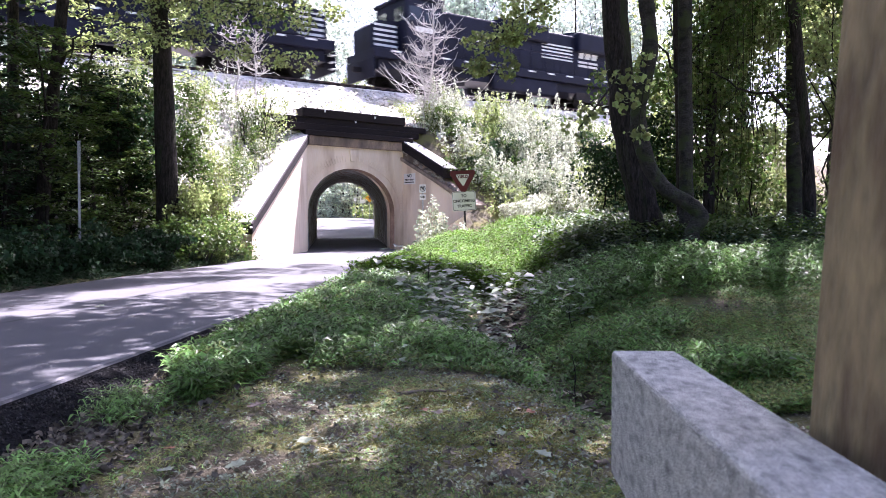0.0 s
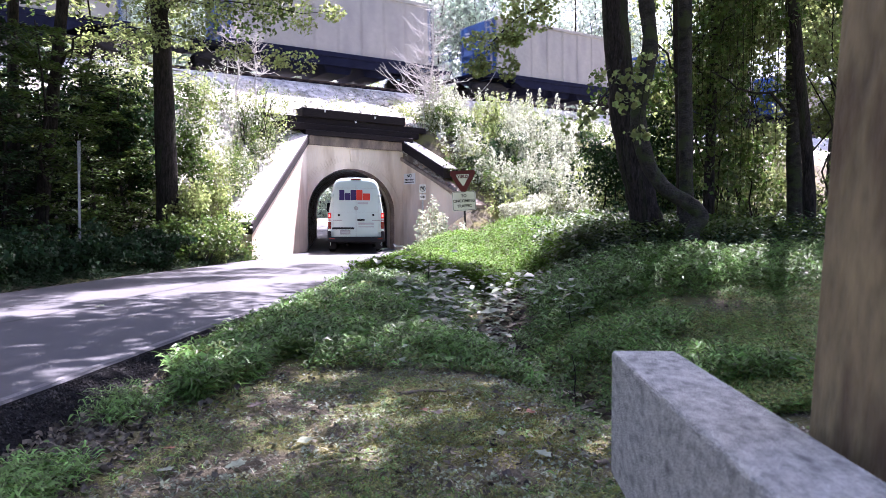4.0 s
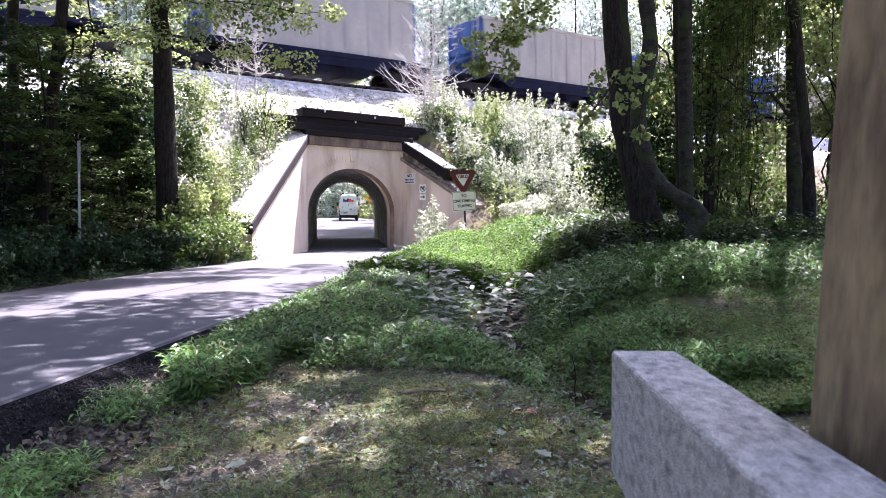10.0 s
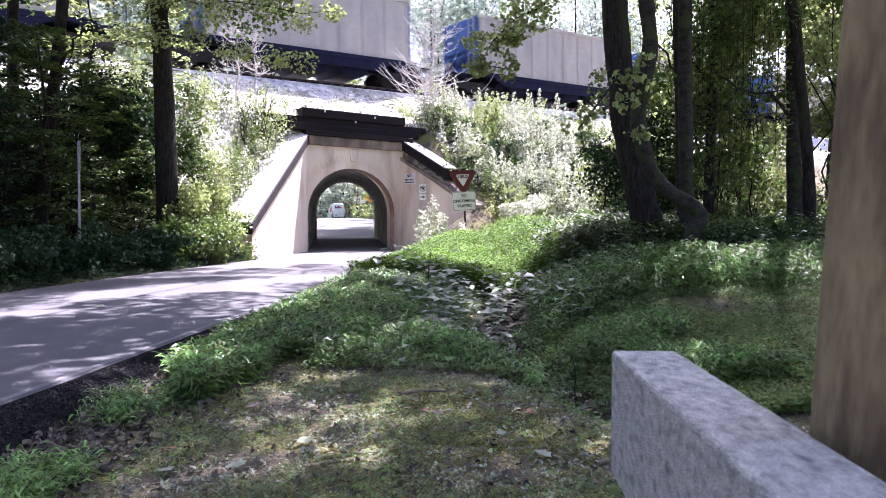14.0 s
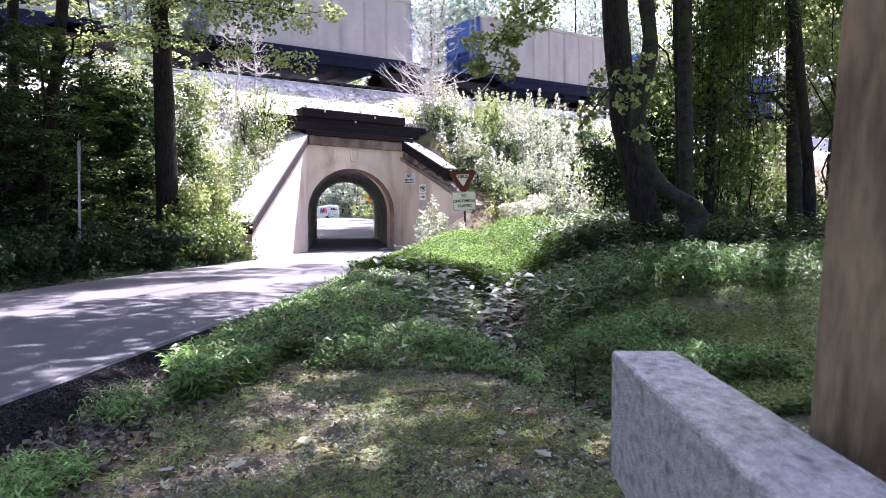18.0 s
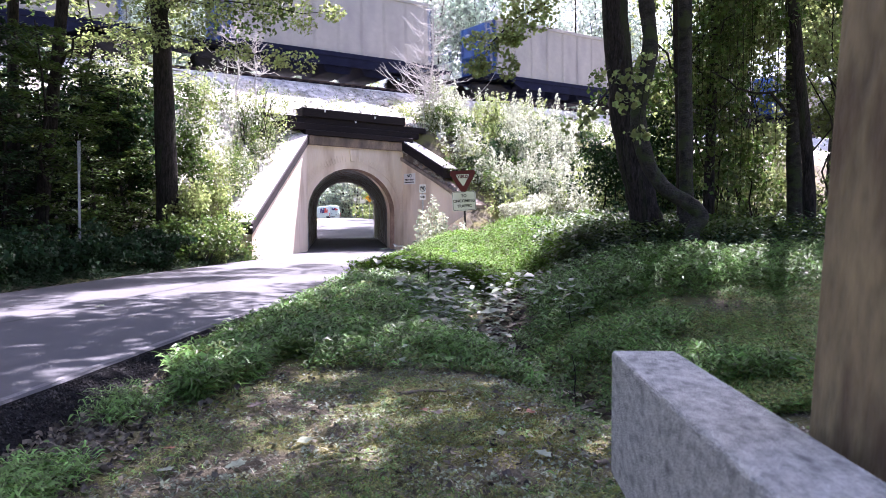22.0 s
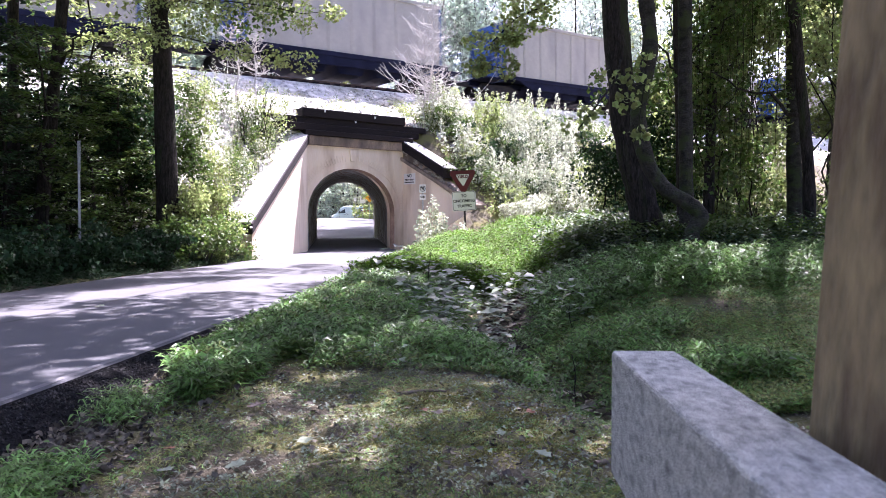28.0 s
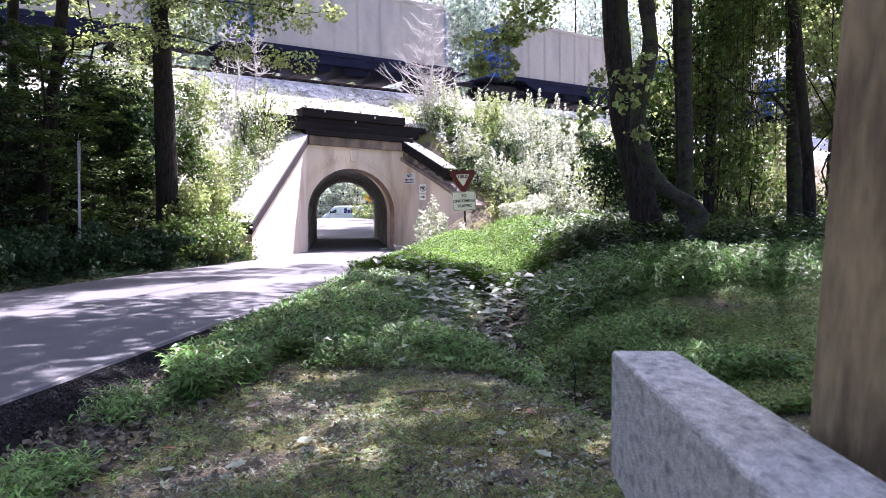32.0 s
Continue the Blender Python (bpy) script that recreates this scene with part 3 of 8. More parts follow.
    V, F = [], []
    for t in (0.0, TUN_LEN):
        for u, z in shell:
            p = face(u, 0.25, 0) + TUN * t
            V.append((p.x, p.y, z + t * TUN_RISE))
    for j in range(m - 1):
        F.append((j, j + 1, m + j + 1, m + j))
    vault = part("tunnel_vault", mesh_of("tunnel_vault", np.array(V), np.array(F), M_reveal), None, tunnel, "brown shell behind the stone lining")
    path_len = [0.0]
    for (u0, z0), (u1, z1) in zip(prof[:-1], prof[1:]):
        path_len.append(path_len[-1] + math.hypot(u1 - u0, z1 - z0))

    def along_arch(d):
        return float(np.interp(d, path_len, [u for u, z in prof])), float(np.interp(d, path_len, [z for u, z in prof]))

    t0 = 0.0
    while t0 < TUN_LEN - 0.05:
        t1 = min(TUN_LEN, t0 + rngv.uniform(0.26, 0.5))
        V, F = [], []
        d = 0.0
        while d < path_len[-1] - 0.02:
            d1 = min(path_len[-1], d + rngv.uniform(0.3, 0.62))
            mid = along_arch((d + d1) / 2)
            inn = Vector((ARCH_W / 2 - mid[0], 1.3 - mid[1])).normalized() * rngv.uniform(-0.012, 0.03)
            o = len(V)
            for tt in (t0 + 0.008, t1 - 0.008):
                for q in range(4):
                    u, z = along_arch(d + 0.008 + (d1 - d - 0.016) * q / 3)
                    p = face(u + inn.x, 0.25, 0) + TUN * tt
                    V.append((p.x, p.y, z + inn.y + tt * TUN_RISE))
            for q in range(3):
                F.append((o + q, o + q + 1, o + 4 + q + 1, o + 4 + q))
            d = d1
        part("lining_ring", mesh_of("lining_ring", np.array(V), np.array(F), M_lining), None, tunnel)
        t0 = t1
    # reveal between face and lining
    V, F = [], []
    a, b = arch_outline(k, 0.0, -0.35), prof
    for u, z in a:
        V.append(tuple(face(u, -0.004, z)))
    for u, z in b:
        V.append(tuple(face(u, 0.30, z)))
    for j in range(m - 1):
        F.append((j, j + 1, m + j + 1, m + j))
    part("arch_reveal", mesh_of("arch_reveal", np.array(V), np.array(F), M_reveal, True), None, tunnel, "brown arch reveal")
    # far headwall
    e = TUN * TUN_LEN
    bm = bmesh.new()
    ao = arch_outline(k, -0.03, -0.35)
    va, vo = [], []
    for j, (u, z) in enumerate(ao):
        p = face(u, 0.25, 0) + e
        va.append(bm.verts.new((p.x, p.y, z + 0.37)))
        f = j / (len(ao) - 1)
        if f < 0.25:
            q, zz = -2.5, -0.4 + 5.6 * f / 0.25
        elif f > 0.75:
            q, zz = 6.2, 5.2 - 5.6 * (f - 0.75) / 0.25
        else:
            q, zz = -2.5 + 8.7 * (f - 0.25) / 0.5, 5.2
        p = face(q, 0.25, 0) + e
        vo.append(bm.verts.new((p.x, p.y, zz + 0.37)))
    for j in range(len(ao) - 1):
        bm.faces.new((va[j], va[j + 1], vo[j + 1], vo[j]))
    bmesh.ops.recalc_face_normals(bm, faces=bm.faces)
    part("far_headwall", bm, M_stucco, tunnel)
    return tunnel


tunnel = build_portal()


def wing(name, a, b, za, zb, width, over, label, mat_cope, cope_h=0.28, steps=1):
    """A sloping wing wall from a to b with its coping."""
    th = thing(name, label, "wall", pose(0, 0, 0), kind="structure")
    a, b = Vector(a), Vector(b)
    d = (b - a).normalized()
    out = Vector((d.y, -d.x, 0)) * (1 if over > 0 else -1)     # away from the lane, into the bank
    bm = bmesh.new()
    lo = -0.35
    v = [bm.verts.new(p) for p in ((a.x, a.y, lo), (b.x, b.y, lo), (b.x, b.y, zb), (a.x, a.y, za))]
    o = out * width
    w = [bm.verts.new(p.co + o) for p in v]
    bm.faces.new(v)
    bm.faces.new(list(reversed(w)))
    for i in range(4):
        bm.faces.new((v[i], w[i], w[(i + 1) % 4], v[(i + 1) % 4]))
    bmesh.ops.recalc_face_normals(bm, faces=bm.faces)
    part("wing_face", bm, M_stucco, th)
    bm = bmesh.new()
    r0, r1 = -out * 0.10, out * (width + 0.12)
    pts = []
    for base, z in ((a - d * 0.1 - d * 0.25 * (cope_h > 0.2), za + 0.13 * (cope_h > 0.2)), (b + d * 0.25, zb)):
        for r in (r0, r1):
            for dz in (0.004, cope_h):
                pts.append(bm.verts.new((base.x + r.x, base.y + r.y, z + dz)))
    q = pts
    for f in ((0, 2, 3, 1), (4, 5, 7, 6), (0, 1, 5, 4), (2, 6, 7, 3), (1, 3, 7, 5), (0, 4, 6, 2)):
        bm.faces.new([q[i] for i in f])
    bmesh.ops.recalc_face_normals(bm, faces=bm.faces)
    bmesh.ops.bevel(bm, geom=list(bm.edges), offset=0.03, segments=2, affect="EDGES", profile=0.5)
    part("coping", bm, mat_cope, th)
    if cope_h > 0.2:
        # stone fill running up from the coping to the bank
        bm = bmesh.new()
        q = []
        for base, z in ((a + d * 0.1, za), (b + d * 0.25, zb)):
            for off, dz in ((width - 0.1, -0.3), (width + 0.05, cope_h - 0.02), (width + 0.6, cope_h - 0.08), (width + 0.8, -0.3)):
                q.append(bm.verts.new((base.x + out.x * off, base.y + out.y * off, z + dz)))
        for f in ((0, 1, 2, 3), (7, 6, 5, 4), (0, 4, 5, 1), (1, 5, 6, 2), (2, 6, 7, 3), (3, 7, 4, 0)):
            bm.faces.new([q[i] for i in f])
        bmesh.ops.recalc_face_normals(bm, faces=bm.faces)
        part("stone_fill", bm, M_ballast, th)
        bm = bmesh.new()
        q = []
        for base, z in ((a - d * 0.35, za + 0.13), (b + d * 0.25, zb)):
            for r in (-out * 0.06, out * (width + 0.14)):
                for dz in (cope_h + 0.004, cope_h + 0.05):
                    q.append(bm.verts.new((base.x + r.x, base.y + r.y, z + dz)))
        for f in ((0, 2, 3, 1), (4, 5, 7, 6), (0, 1, 5, 4), (2, 6, 7, 3), (1, 3, 7, 5), (0, 4, 6, 2)):
            bm.faces.new([q[i] for i in f])
        bmesh.ops.recalc_face_normals(bm, faces=bm.faces)
        part("coping_top", bm, M_coping, th, "pale sunlit coping slab")
    return th


# the first wing's coping takes the near-black colour to paint its shaded side
wing("wing_wall_1", L0, L1, 4.16, 0.72, 0.42, 1, "cream stucco wing wall, its sloping coping painted dark for the shaded side", M_beam, 0.34)
wing("wing_wall_2", R0, R1, 3.76, 1.66, 0.5, -1, "cream stucco wing wall under a dark timber coping", M_band, 0.16)


def build_right_coping():
    """Rubble course and thick dark coping over the upper part of the flared wing."""
    th = thing("wing_coping", "thick dark coping on rubble above the wing wall", "coping", pose(0, 0, 0), kind="structure")
    d = (R1 - R0).normalized()
    ln = (R1 - R0).length
    back = Vector((-d.y, d.x, 0))
    for name, f0, f1, z00, z01, z10, z11, o0, o1, mat in (("rubble_course", -0.03, 0.95, 3.92, 4.30, 1.86, 2.02, 0.03, 0.6, M_band), ("coping", -0.06, 0.64, 4.30, 4.66, 2.88, 3.26, -0.10, 0.75, M_beam),
                                                          ("coping_top", -0.06, 0.64, 4.664, 4.72, 3.264, 3.32, -0.06, 0.75, M_coping)):
        bm = bmesh.new()
        vs = []
        for f, za, zb in ((f0, z00, z01), (f1, z10, z11)):
            p = R0 + d * ln * f
            for o in (o0, o1):
                for z in (za, zb):
                    vs.append(bm.verts.new((p.x + back.x * o, p.y + back.y * o, z)))
        for q in ((0, 1, 3, 2), (4, 6, 7, 5), (0, 4, 5, 1), (2, 3, 7, 6), (1, 5, 7, 3), (0, 2, 6, 4)):
            bm.faces.new([vs[i] for i in q])
        bmesh.ops.recalc_face_normals(bm, faces=bm.faces)
        bmesh.ops.bevel(bm, geom=list(bm.edges), offset=0.025, segments=2, affect="EDGES", profile=0.5)
        part(name, bm, mat, th)
    # rubble stones standing proud of the course
    rng = np.random.default_rng(90)
    shapes = []
    for k in range(5):
        bm = bmesh.new()
        bmesh.ops.create_icosphere(bm, subdivisions=1, radius=1.0)
        for v in bm.verts:
            v.co *= rng.uniform(0.75, 1.15)
        me = bpy.data.meshes.new("stone")
        bm.to_mesh(me)
        bm.free()
        me.materials.append(M_rubble)
        shapes.append(me)
    ang = math.atan2(d.y, d.x)
    for k in range(96):
        f = rng.uniform(0.0, 0.93)
        lo, hi = 3.92 - 2.10 * f, 4.30 - 2.32 * f
        p = R0 + d * ln * f + back * 0.02
        w = rng.uniform(0.05, 0.12)
        part("stone", shapes[k % 5], None, th, m=Matrix.Translation((p.x, p.y, rng.uniform(lo + 0.03, hi - 0.02))) @ Matrix.Rotation(ang, 4, "Z") @ Matrix.Diagonal((w, 0.05, w * rng.uniform(0.45, 0.8), 1)))


build_right_coping()

# ---------------------------------------------------------------- the railway
TRACK0 = Vector((-3.986, 34.075, 0)) + BACK * 1.504      # middle of the track, abreast of the bare sapling
RAIL_Z = 7.81
TILT = math.atan(RISE)


def track(s, z=0.0):
    """The pose on the track at s metres along it: x ahead, y away from the lane, z up."""
    p = TRACK0 + ALONG * s
    tilt = TILT if -60 < s < 60 else 0.0
    return Matrix.Translation((p.x, p.y, RAIL_Z + RISE * max(-60.0, min(60.0, s)) + z)) @ Matrix.Rotation(SKEW, 4, "Z") @ Matrix.Rotation(-tilt, 4, "Y")


def build_track():
    th = thing("railway_track", "rusty rails on dark timber sleepers in pale ballast", "railway", track(0), kind="structure")
    for y in (-0.72, 0.72):
        pr = [(y - 0.07, -0.17), (y + 0.07, -0.17), (y + 0.07, -0.15), (y + 0.012, -0.13), (y + 0.012, -0.04), (y + 0.036, -0.03), (y + 0.036, 0),
              (y - 0.036, 0), (y - 0.036, -0.03), (y - 0.012, -0.04), (y - 0.012, -0.13), (y - 0.07, -0.15)]
        part("rail", prism(pr, "x", -60, 60), M_rail, th)
        part("rail", prism(pr, "x", -710, 0), M_rail, th, m=track(0).inverted() @ track(-60.0))
        part("rail", prism(pr, "x", 0, 730), M_rail, th, m=track(0).inverted() @ track(60.0))
    tie = mesh_of("sleeper", [(x, y, z) for x in (-0.11, 0.11) for y in (-1.3, 1.3) for z in (-0.32, -0.172)],
                  [(0, 1, 3, 2), (4, 6, 7, 5), (0, 4, 5, 1), (2, 3, 7, 6), (1, 5, 7, 3), (0, 2, 6, 4)], M_beam)
    for i in range(110):
        part("sleeper", tie, None, th, m=pose(-18 + i * 0.55, 0, 0))


build_track()

# ---------------------------------------------------------------- hopper cars
CAR_L = 14.57
DRAWN = 0.94                              # vehicles are drawn at this share of the lengths below


def shrink(thing_):
    """Brings a vehicle to its true size."""
    for ob in thing_.children:
        ob.data.transform(Matrix.Diagonal((DRAWN, DRAWN, DRAWN, 1)))
        ob.location = ob.location * DRAWN
    return thing_


def truck(parent, x, wheel_r=0.46):
    """A two-axle bogie."""
    for sy in (-1, 1):
        pr = [(-1.25, 0.62), (-0.55, 0.80), (0.55, 0.80), (1.25, 0.62), (1.25, 0.42), (0.8, 0.42), (0.45, 0.22), (-0.45, 0.22), (-0.8, 0.42), (-1.25, 0.42)]
        bm = prism(pr, "y", -0.07, 0.07)
        part("side_frame", bm, M_steel, parent, m=pose(x, sy * 1.02, 0))
    bm = box(-0.22, -1.1, 0.36, 0.22, 1.1, 0.66, 0.03)
    part("bolster", bm, M_steel, parent, m=pose(x, 0, 0))
    for ax in (-0.88, 0.88):
        bm = cyl((x + ax, -1.02, wheel_r), (x + ax, 1.02, wheel_r), 0.08, seg=8)
        for sy in (-1, 1):
            cyl((x + ax, sy * 0.68, wheel_r), (x + ax, sy * 0.82, wheel_r), wheel_r, seg=20, bm=bm)
            cyl((x + ax, sy * 0.66, wheel_r), (x + ax, sy * 0.68, wheel_r), wheel_r + 0.03, seg=20, bm=bm)
        part("wheelset", bm, M_steel, parent)


def build_hopper(label, side_mat, end_mat, frame_mat, length, group, top, skirt):
    car = thing("hopper_car", label, "railway wagon", track(-400), group)
    length = length / DRAWN
    b0, b1 = -length / 2 + 2.4, length / 2 - 2.4
    z0, z1, hw = 1.32, 4.46, 1.58
    # body: a tub whose ends slope in below the end sheets, between full side sheets
    part("body", prism([(b0, z1), (b1, z1), (b1, z1 - top), (b1 - 1.5, z0), (b0 + 1.5, z0), (b0, z1 - top)], "y", -hw + 0.03, hw - 0.03), end_mat, car)
    for sy in (-1, 1):
        part("side_sheet", box(b0, sy * hw - 0.03, z0, b1, sy * hw + 0.03, z1, 0.006), side_mat, car)
    part("underbody", box(b0 + 0.02, -hw + 0.11, z0 - 0.10, b1 - 0.02, hw - 0.11, z0 - 0.004), frame_mat, car)
    # ribs, top rail, side sill
    nr = 8
    for sy in (-1, 1):
        for j in range(nr + 1):
            x = b0 + 0.12 + (b1 - b0 - 0.24) * j / nr
            part("rib", box(x - 0.055, sy * hw - 0.075, z0 + 0.02, x + 0.055, sy * hw + 0.075, z1 - 0.12, 0.012), side_mat, car)
        part("top_rail", box(b0 - 0.08, sy * hw - 0.10, z1 - 0.12, b1 + 0.08, sy * hw + 0.10, z1 + 0.06, 0.02), side_mat, car)
        part("side_sill", box(b0 - 0.55, sy * hw - 0.10, z0 - 0.24, b1 + 0.55, sy * hw + 0.09, z0 - 0.004, 0.02), skirt, car)
        # deep skirt over the chutes, cut away at both bogies, with small marks on it
        pr = [(b0 + 1.0, z0 - 0.24), (b1 - 1.0, z0 - 0.24), (b1 - 1.9, z0 - 0.66), (b0 + 1.9, z0 - 0.66)]
        part("skirt", prism(pr, "y", sy * hw - 0.05, sy * hw + 0.03), skirt, car)
        for x in (0.4,):
            part("mark_bar", box(x - 0.11, sy * (hw + 0.038) - 0.004, z0 - 0.47, x + 0.11, sy * (hw + 0.038) + 0.004, z0 - 0.36), M_greytext, car)
        for j in (0, 3.5, 6.5, 9):
            x = b0 + 0.4 + (b1 - b0 - 1.0) * j / 9
            part("reflector", box(x - 0.2, sy * (hw + 0.012) - 0.006, z0 + 0.06, x + 0.2, sy * (hw + 0.012) + 0.006, z0 + 0.27), M_yellow, car, "yellow reflective plate")
        bar_x = b0 + (b1 - b0) * (0.80 if sy < 0 else 0.2)
        for r in range(2):
            part("stencil_bar", box(bar_x - 0.45, sy * (hw + 0.008) - 0.004, z1 - 0.75 - r * 0.42, bar_x + 0.45, sy * (hw + 0.008) + 0.004, z1 - 0.55 - r * 0.42), M_greytext, car)
    # ends: coloured sheet with posts, ladder and openings to the slope sheet
    for e, bx in ((-1, b0), (1, b1)):
        part("end_sheet", box(bx + e * 0.01, -hw, z1 - top, bx + e * 0.09, hw, z1, 0.01), end_mat, car)
        part("end_sill_sheet", box(bx + e * 0.01, -hw, z0 - 0.28, bx + e * 0.07, hw, z0 + 0.45, 0.01), end_mat, car)
        for y in (-hw + 0.09, hw - 0.09):
            part("end_post", box(bx + e * 0.02, y - 0.07, z0 - 0.2, bx + e * 0.16, y + 0.07, z1, 0.012), end_mat, car)
        for sy in (-1, 1):
            bm = box(-0.05, -0.05, 0, 0.05, 0.05, math.hypot(z1 - top - z0, 0.9) + 0.1)
            part("brace", bm, end_mat, car, m=Matrix.Translation((bx + e * 0.06, sy * 1.35, z0)) @ Matrix.Rotation(sy * math.atan2(0.9, z1 - top - z0), 4, "X"))
        if top > 1.2:
            part("end_panel", box(bx + e * 0.012, -hw + 0.16, z0 + 0.45, bx + e * 0.06, -0.45, z1 - top, 0.01), end_mat, car)
            for y, z, w in () if e > 0 else ((0.95, z1 - 0.42, 0.17), (0.95, z1 - 0.62, 0.17), (1.02, z1 - 1.06, 0.22)):
                part("stencil_bar", box(bx + e * 0.094, y - w, z - 0.06, bx + e * 0.10, y + w, z + 0.06), M_greytext, car)
        bm = box(bx + e * 0.10, -hw + 0.15, z0 + 1.02, bx + e * 0.20, hw - 0.15, z0 + 1.12, 0.01)
        part("cross_brace", bm, end_mat, car)
        xo = bx + e * 0.36
        bm = bmesh.new()
        for y in (-hw + 0.06, -hw + 0.50):
            cyl((xo, y, 1.1), (xo, y, z1 - 0.1), 0.026, seg=6, bm=bm)
        for j in range(9):
            cyl((xo, -hw + 0.06, 1.25 + j * 0.38), (xo, -hw + 0.50, 1.25 + j * 0.38), 0.02, seg=6, bm=bm)
        part("ladder", bm, side_mat, car)
        xe = e * (length / 2 - 0.75)
        part("end_platform", box(min(bx, xe), -1.45, z0 - 0.24, max(bx, xe), 1.45, z0 - 0.15, 0.02), frame_mat, car)
        bm = bmesh.new()
        for y in (-1.4, 1.4):
            cyl((xe - e * 0.05, y, z0 - 0.16), (xe - e * 0.05, y, 2.25), 0.018, seg=6, bm=bm)
        cyl((xe - e * 0.05, -1.4, 2.25), (xe - e * 0.05, 1.4, 2.25), 0.018, seg=6, bm=bm)
        part("hand_rail", bm, end_mat, car)
        bm = box(min(xe, e * length / 2), -0.12, 0.75, max(xe, e * length / 2), 0.12, 1.0, 0.03)
        part("coupler", bm, M_steel, car)
        truck(car, e * (length / 2 - 2.35))
    # hopper chutes between the trucks
    for x in (-2.15, 0, 2.15):
        pr = [(x - 1.0, z0 - 0.30), (x + 1.0, z0 - 0.30), (x + 0.62, 0.34), (x - 0.62, 0.34)]
        part("hopper_chute", prism(pr, "y", -1.38, 1.38), frame_mat, car)
    part("centre_sill", box(-length / 2 + 0.7, -0.25, 0.82, length / 2 - 0.7, 0.25, 1.16, 0.02), frame_mat, car)
    part("coal_load", box(b0 + 0.06, -hw + 0.1, z1 + 0.004, b1 - 0.06, hw - 0.1, z1 + 0.02), M_black, car)
    return shrink(car)


def build_locomotive():
    """A six-axle hood unit; x runs towards its nose."""
    lo = thing("locomotive", "black diesel locomotive with white stripes on its nose", "locomotive", track(-400), "locomotives")
    hl = 11.05
    part("underframe", box(-hl + 0.5, -1.52, 1.28, hl - 0.5, 1.52, 1.72, 0.03), M_loco, lo)
    for sy in (-1, 1):
        for x in np.arange(-hl + 0.8, hl - 1.2, 1.6):
            part("sill_stripe", box(x, sy * 1.524 - 0.006, 1.60, x + 0.55, sy * 1.524 + 0.006, 1.68), M_white, lo, "short white sill mark")
        part("fuel_tank_side", box(-2.6, sy * 1.15 - 0.28, 0.42, 2.6, sy * 1.15 + 0.28, 1.276, 0.12), M_loco, lo)
        bm = bmesh.new()
        xs = np.linspace(-hl + 0.7, 6.0, 14)
        for x in xs:
            cyl((x, sy * 1.46, 1.72), (x, sy * 1.46, 2.75), 0.02, seg=6, bm=bm)
        cyl((xs[0], sy * 1.46, 2.75), (xs[-1], sy * 1.46, 2.75), 0.022, seg=6, bm=bm)
        part("hand_rail", bm, M_loco, lo)
    part("underframe_skirt", box(-hl + 0.9, -1.15, 0.80, hl - 0.9, 1.15, 1.276, 0.02), M_loco, lo)
    part("long_hood", box(-hl + 2.1, -0.98, 1.724, 6.2, 0.98, 4.15, 0.10), M_loco, lo)
    part("radiator_housing", box(-hl + 2.3, -1.4, 3.25, -hl + 6.4, 1.4, 4.35, 0.12), M_loco, lo)
    for x in (-7.8, -6.5, -5.3):
        part("roof_fan", cyl((x, 0, 4.35), (x, 0, 4.52), 0.6, seg=20), M_loco, lo)
    part("dynamic_brake_housing", box(-2.2, -1.2, 3.4, 1.8, 1.2, 4.38, 0.12), M_loco, lo)
    for x in (-0.9, 0.7):
        part("roof_fan", cyl((x, 0, 4.38), (x, 0, 4.52), 0.6, seg=20), M_loco, lo)
    for sy in (-1, 1):
        for j in range(9):
            x = -3.6 + j * 0.95
            part("hood_door", box(x, sy * 0.985 - 0.012, 1.95, x + 0.86, sy * 0.985 + 0.012, 3.2, 0.006), M_loco, lo)
        # emblem as plain slanted bars, after a row of stripes
        e0, s0, s1 = (-1.9, -5.0, -2.4) if sy < 0 else (-6.6, -4.4, -1.7)
        out = sy * 1.012
        for dx, w in ((0, 0.5), (0.62, 0.5), (1.25, 0.42)):
            pr = [(e0 + dx, 2.92), (e0 + dx + w, 2.92), (e0 + dx + w + 0.22 * -sy, 3.50), (e0 + dx + 0.22 * -sy, 3.50)]
            part("emblem_bar", prism(pr, "y", out - 0.004, out + 0.004), M_white, lo)
        for r in range(2):
            part("emblem_line", box(e0 - 0.1, out - 0.004, 2.42 + 0.22 * r, e0 + 1.7, out + 0.004, 2.55 + 0.22 * r), M_white, lo)
        for j in range(5):
            part("hood_stripe", box(s0, out - 0.004, 2.62 + j * 0.19, s1, out + 0.004, 2.71 + j * 0.19), M_white, lo)
            part("nose_stripe", box(8.8, sy * 0.905 - 0.006, 1.95 + j * 0.24, 10.2, sy * 0.905 + 0.006, 2.06 + j * 0.24), M_white, lo)
            part("tail_stripe", box(-hl + 2.086, sy * 0.5 - 0.42, 2.0 + j * 0.24, -hl + 2.098, sy * 0.5 + 0.42, 2.11 + j * 0.24), M_white, lo)
    part("cab", box(6.204, -1.52, 1.724, 8.6, 1.52, 4.30, 0.08), M_loco, lo)
    part("cab_roof", box(6.1, -1.56, 4.30, 8.75, 1.56, 4.48, 0.06), M_loco, lo)
    for sy in (-1, 1):
        for x in (6.5, 7.55):
            part("cab_window", box(x, sy * 1.526 - 0.012, 3.25, x + 0.85, sy * 1.526 + 0.012, 3.95, 0.01), M_glass, lo)
        part("number_bar", box(6.8, sy * 1.53 - 0.006, 2.75, 8.0, sy * 1.53 + 0.006, 3.0), M_white, lo)
        part("windscreen", box(8.60, sy * 0.8 - 0.4, 3.3, 8.62, sy * 0.8 + 0.4, 3.95), M_glass, lo)
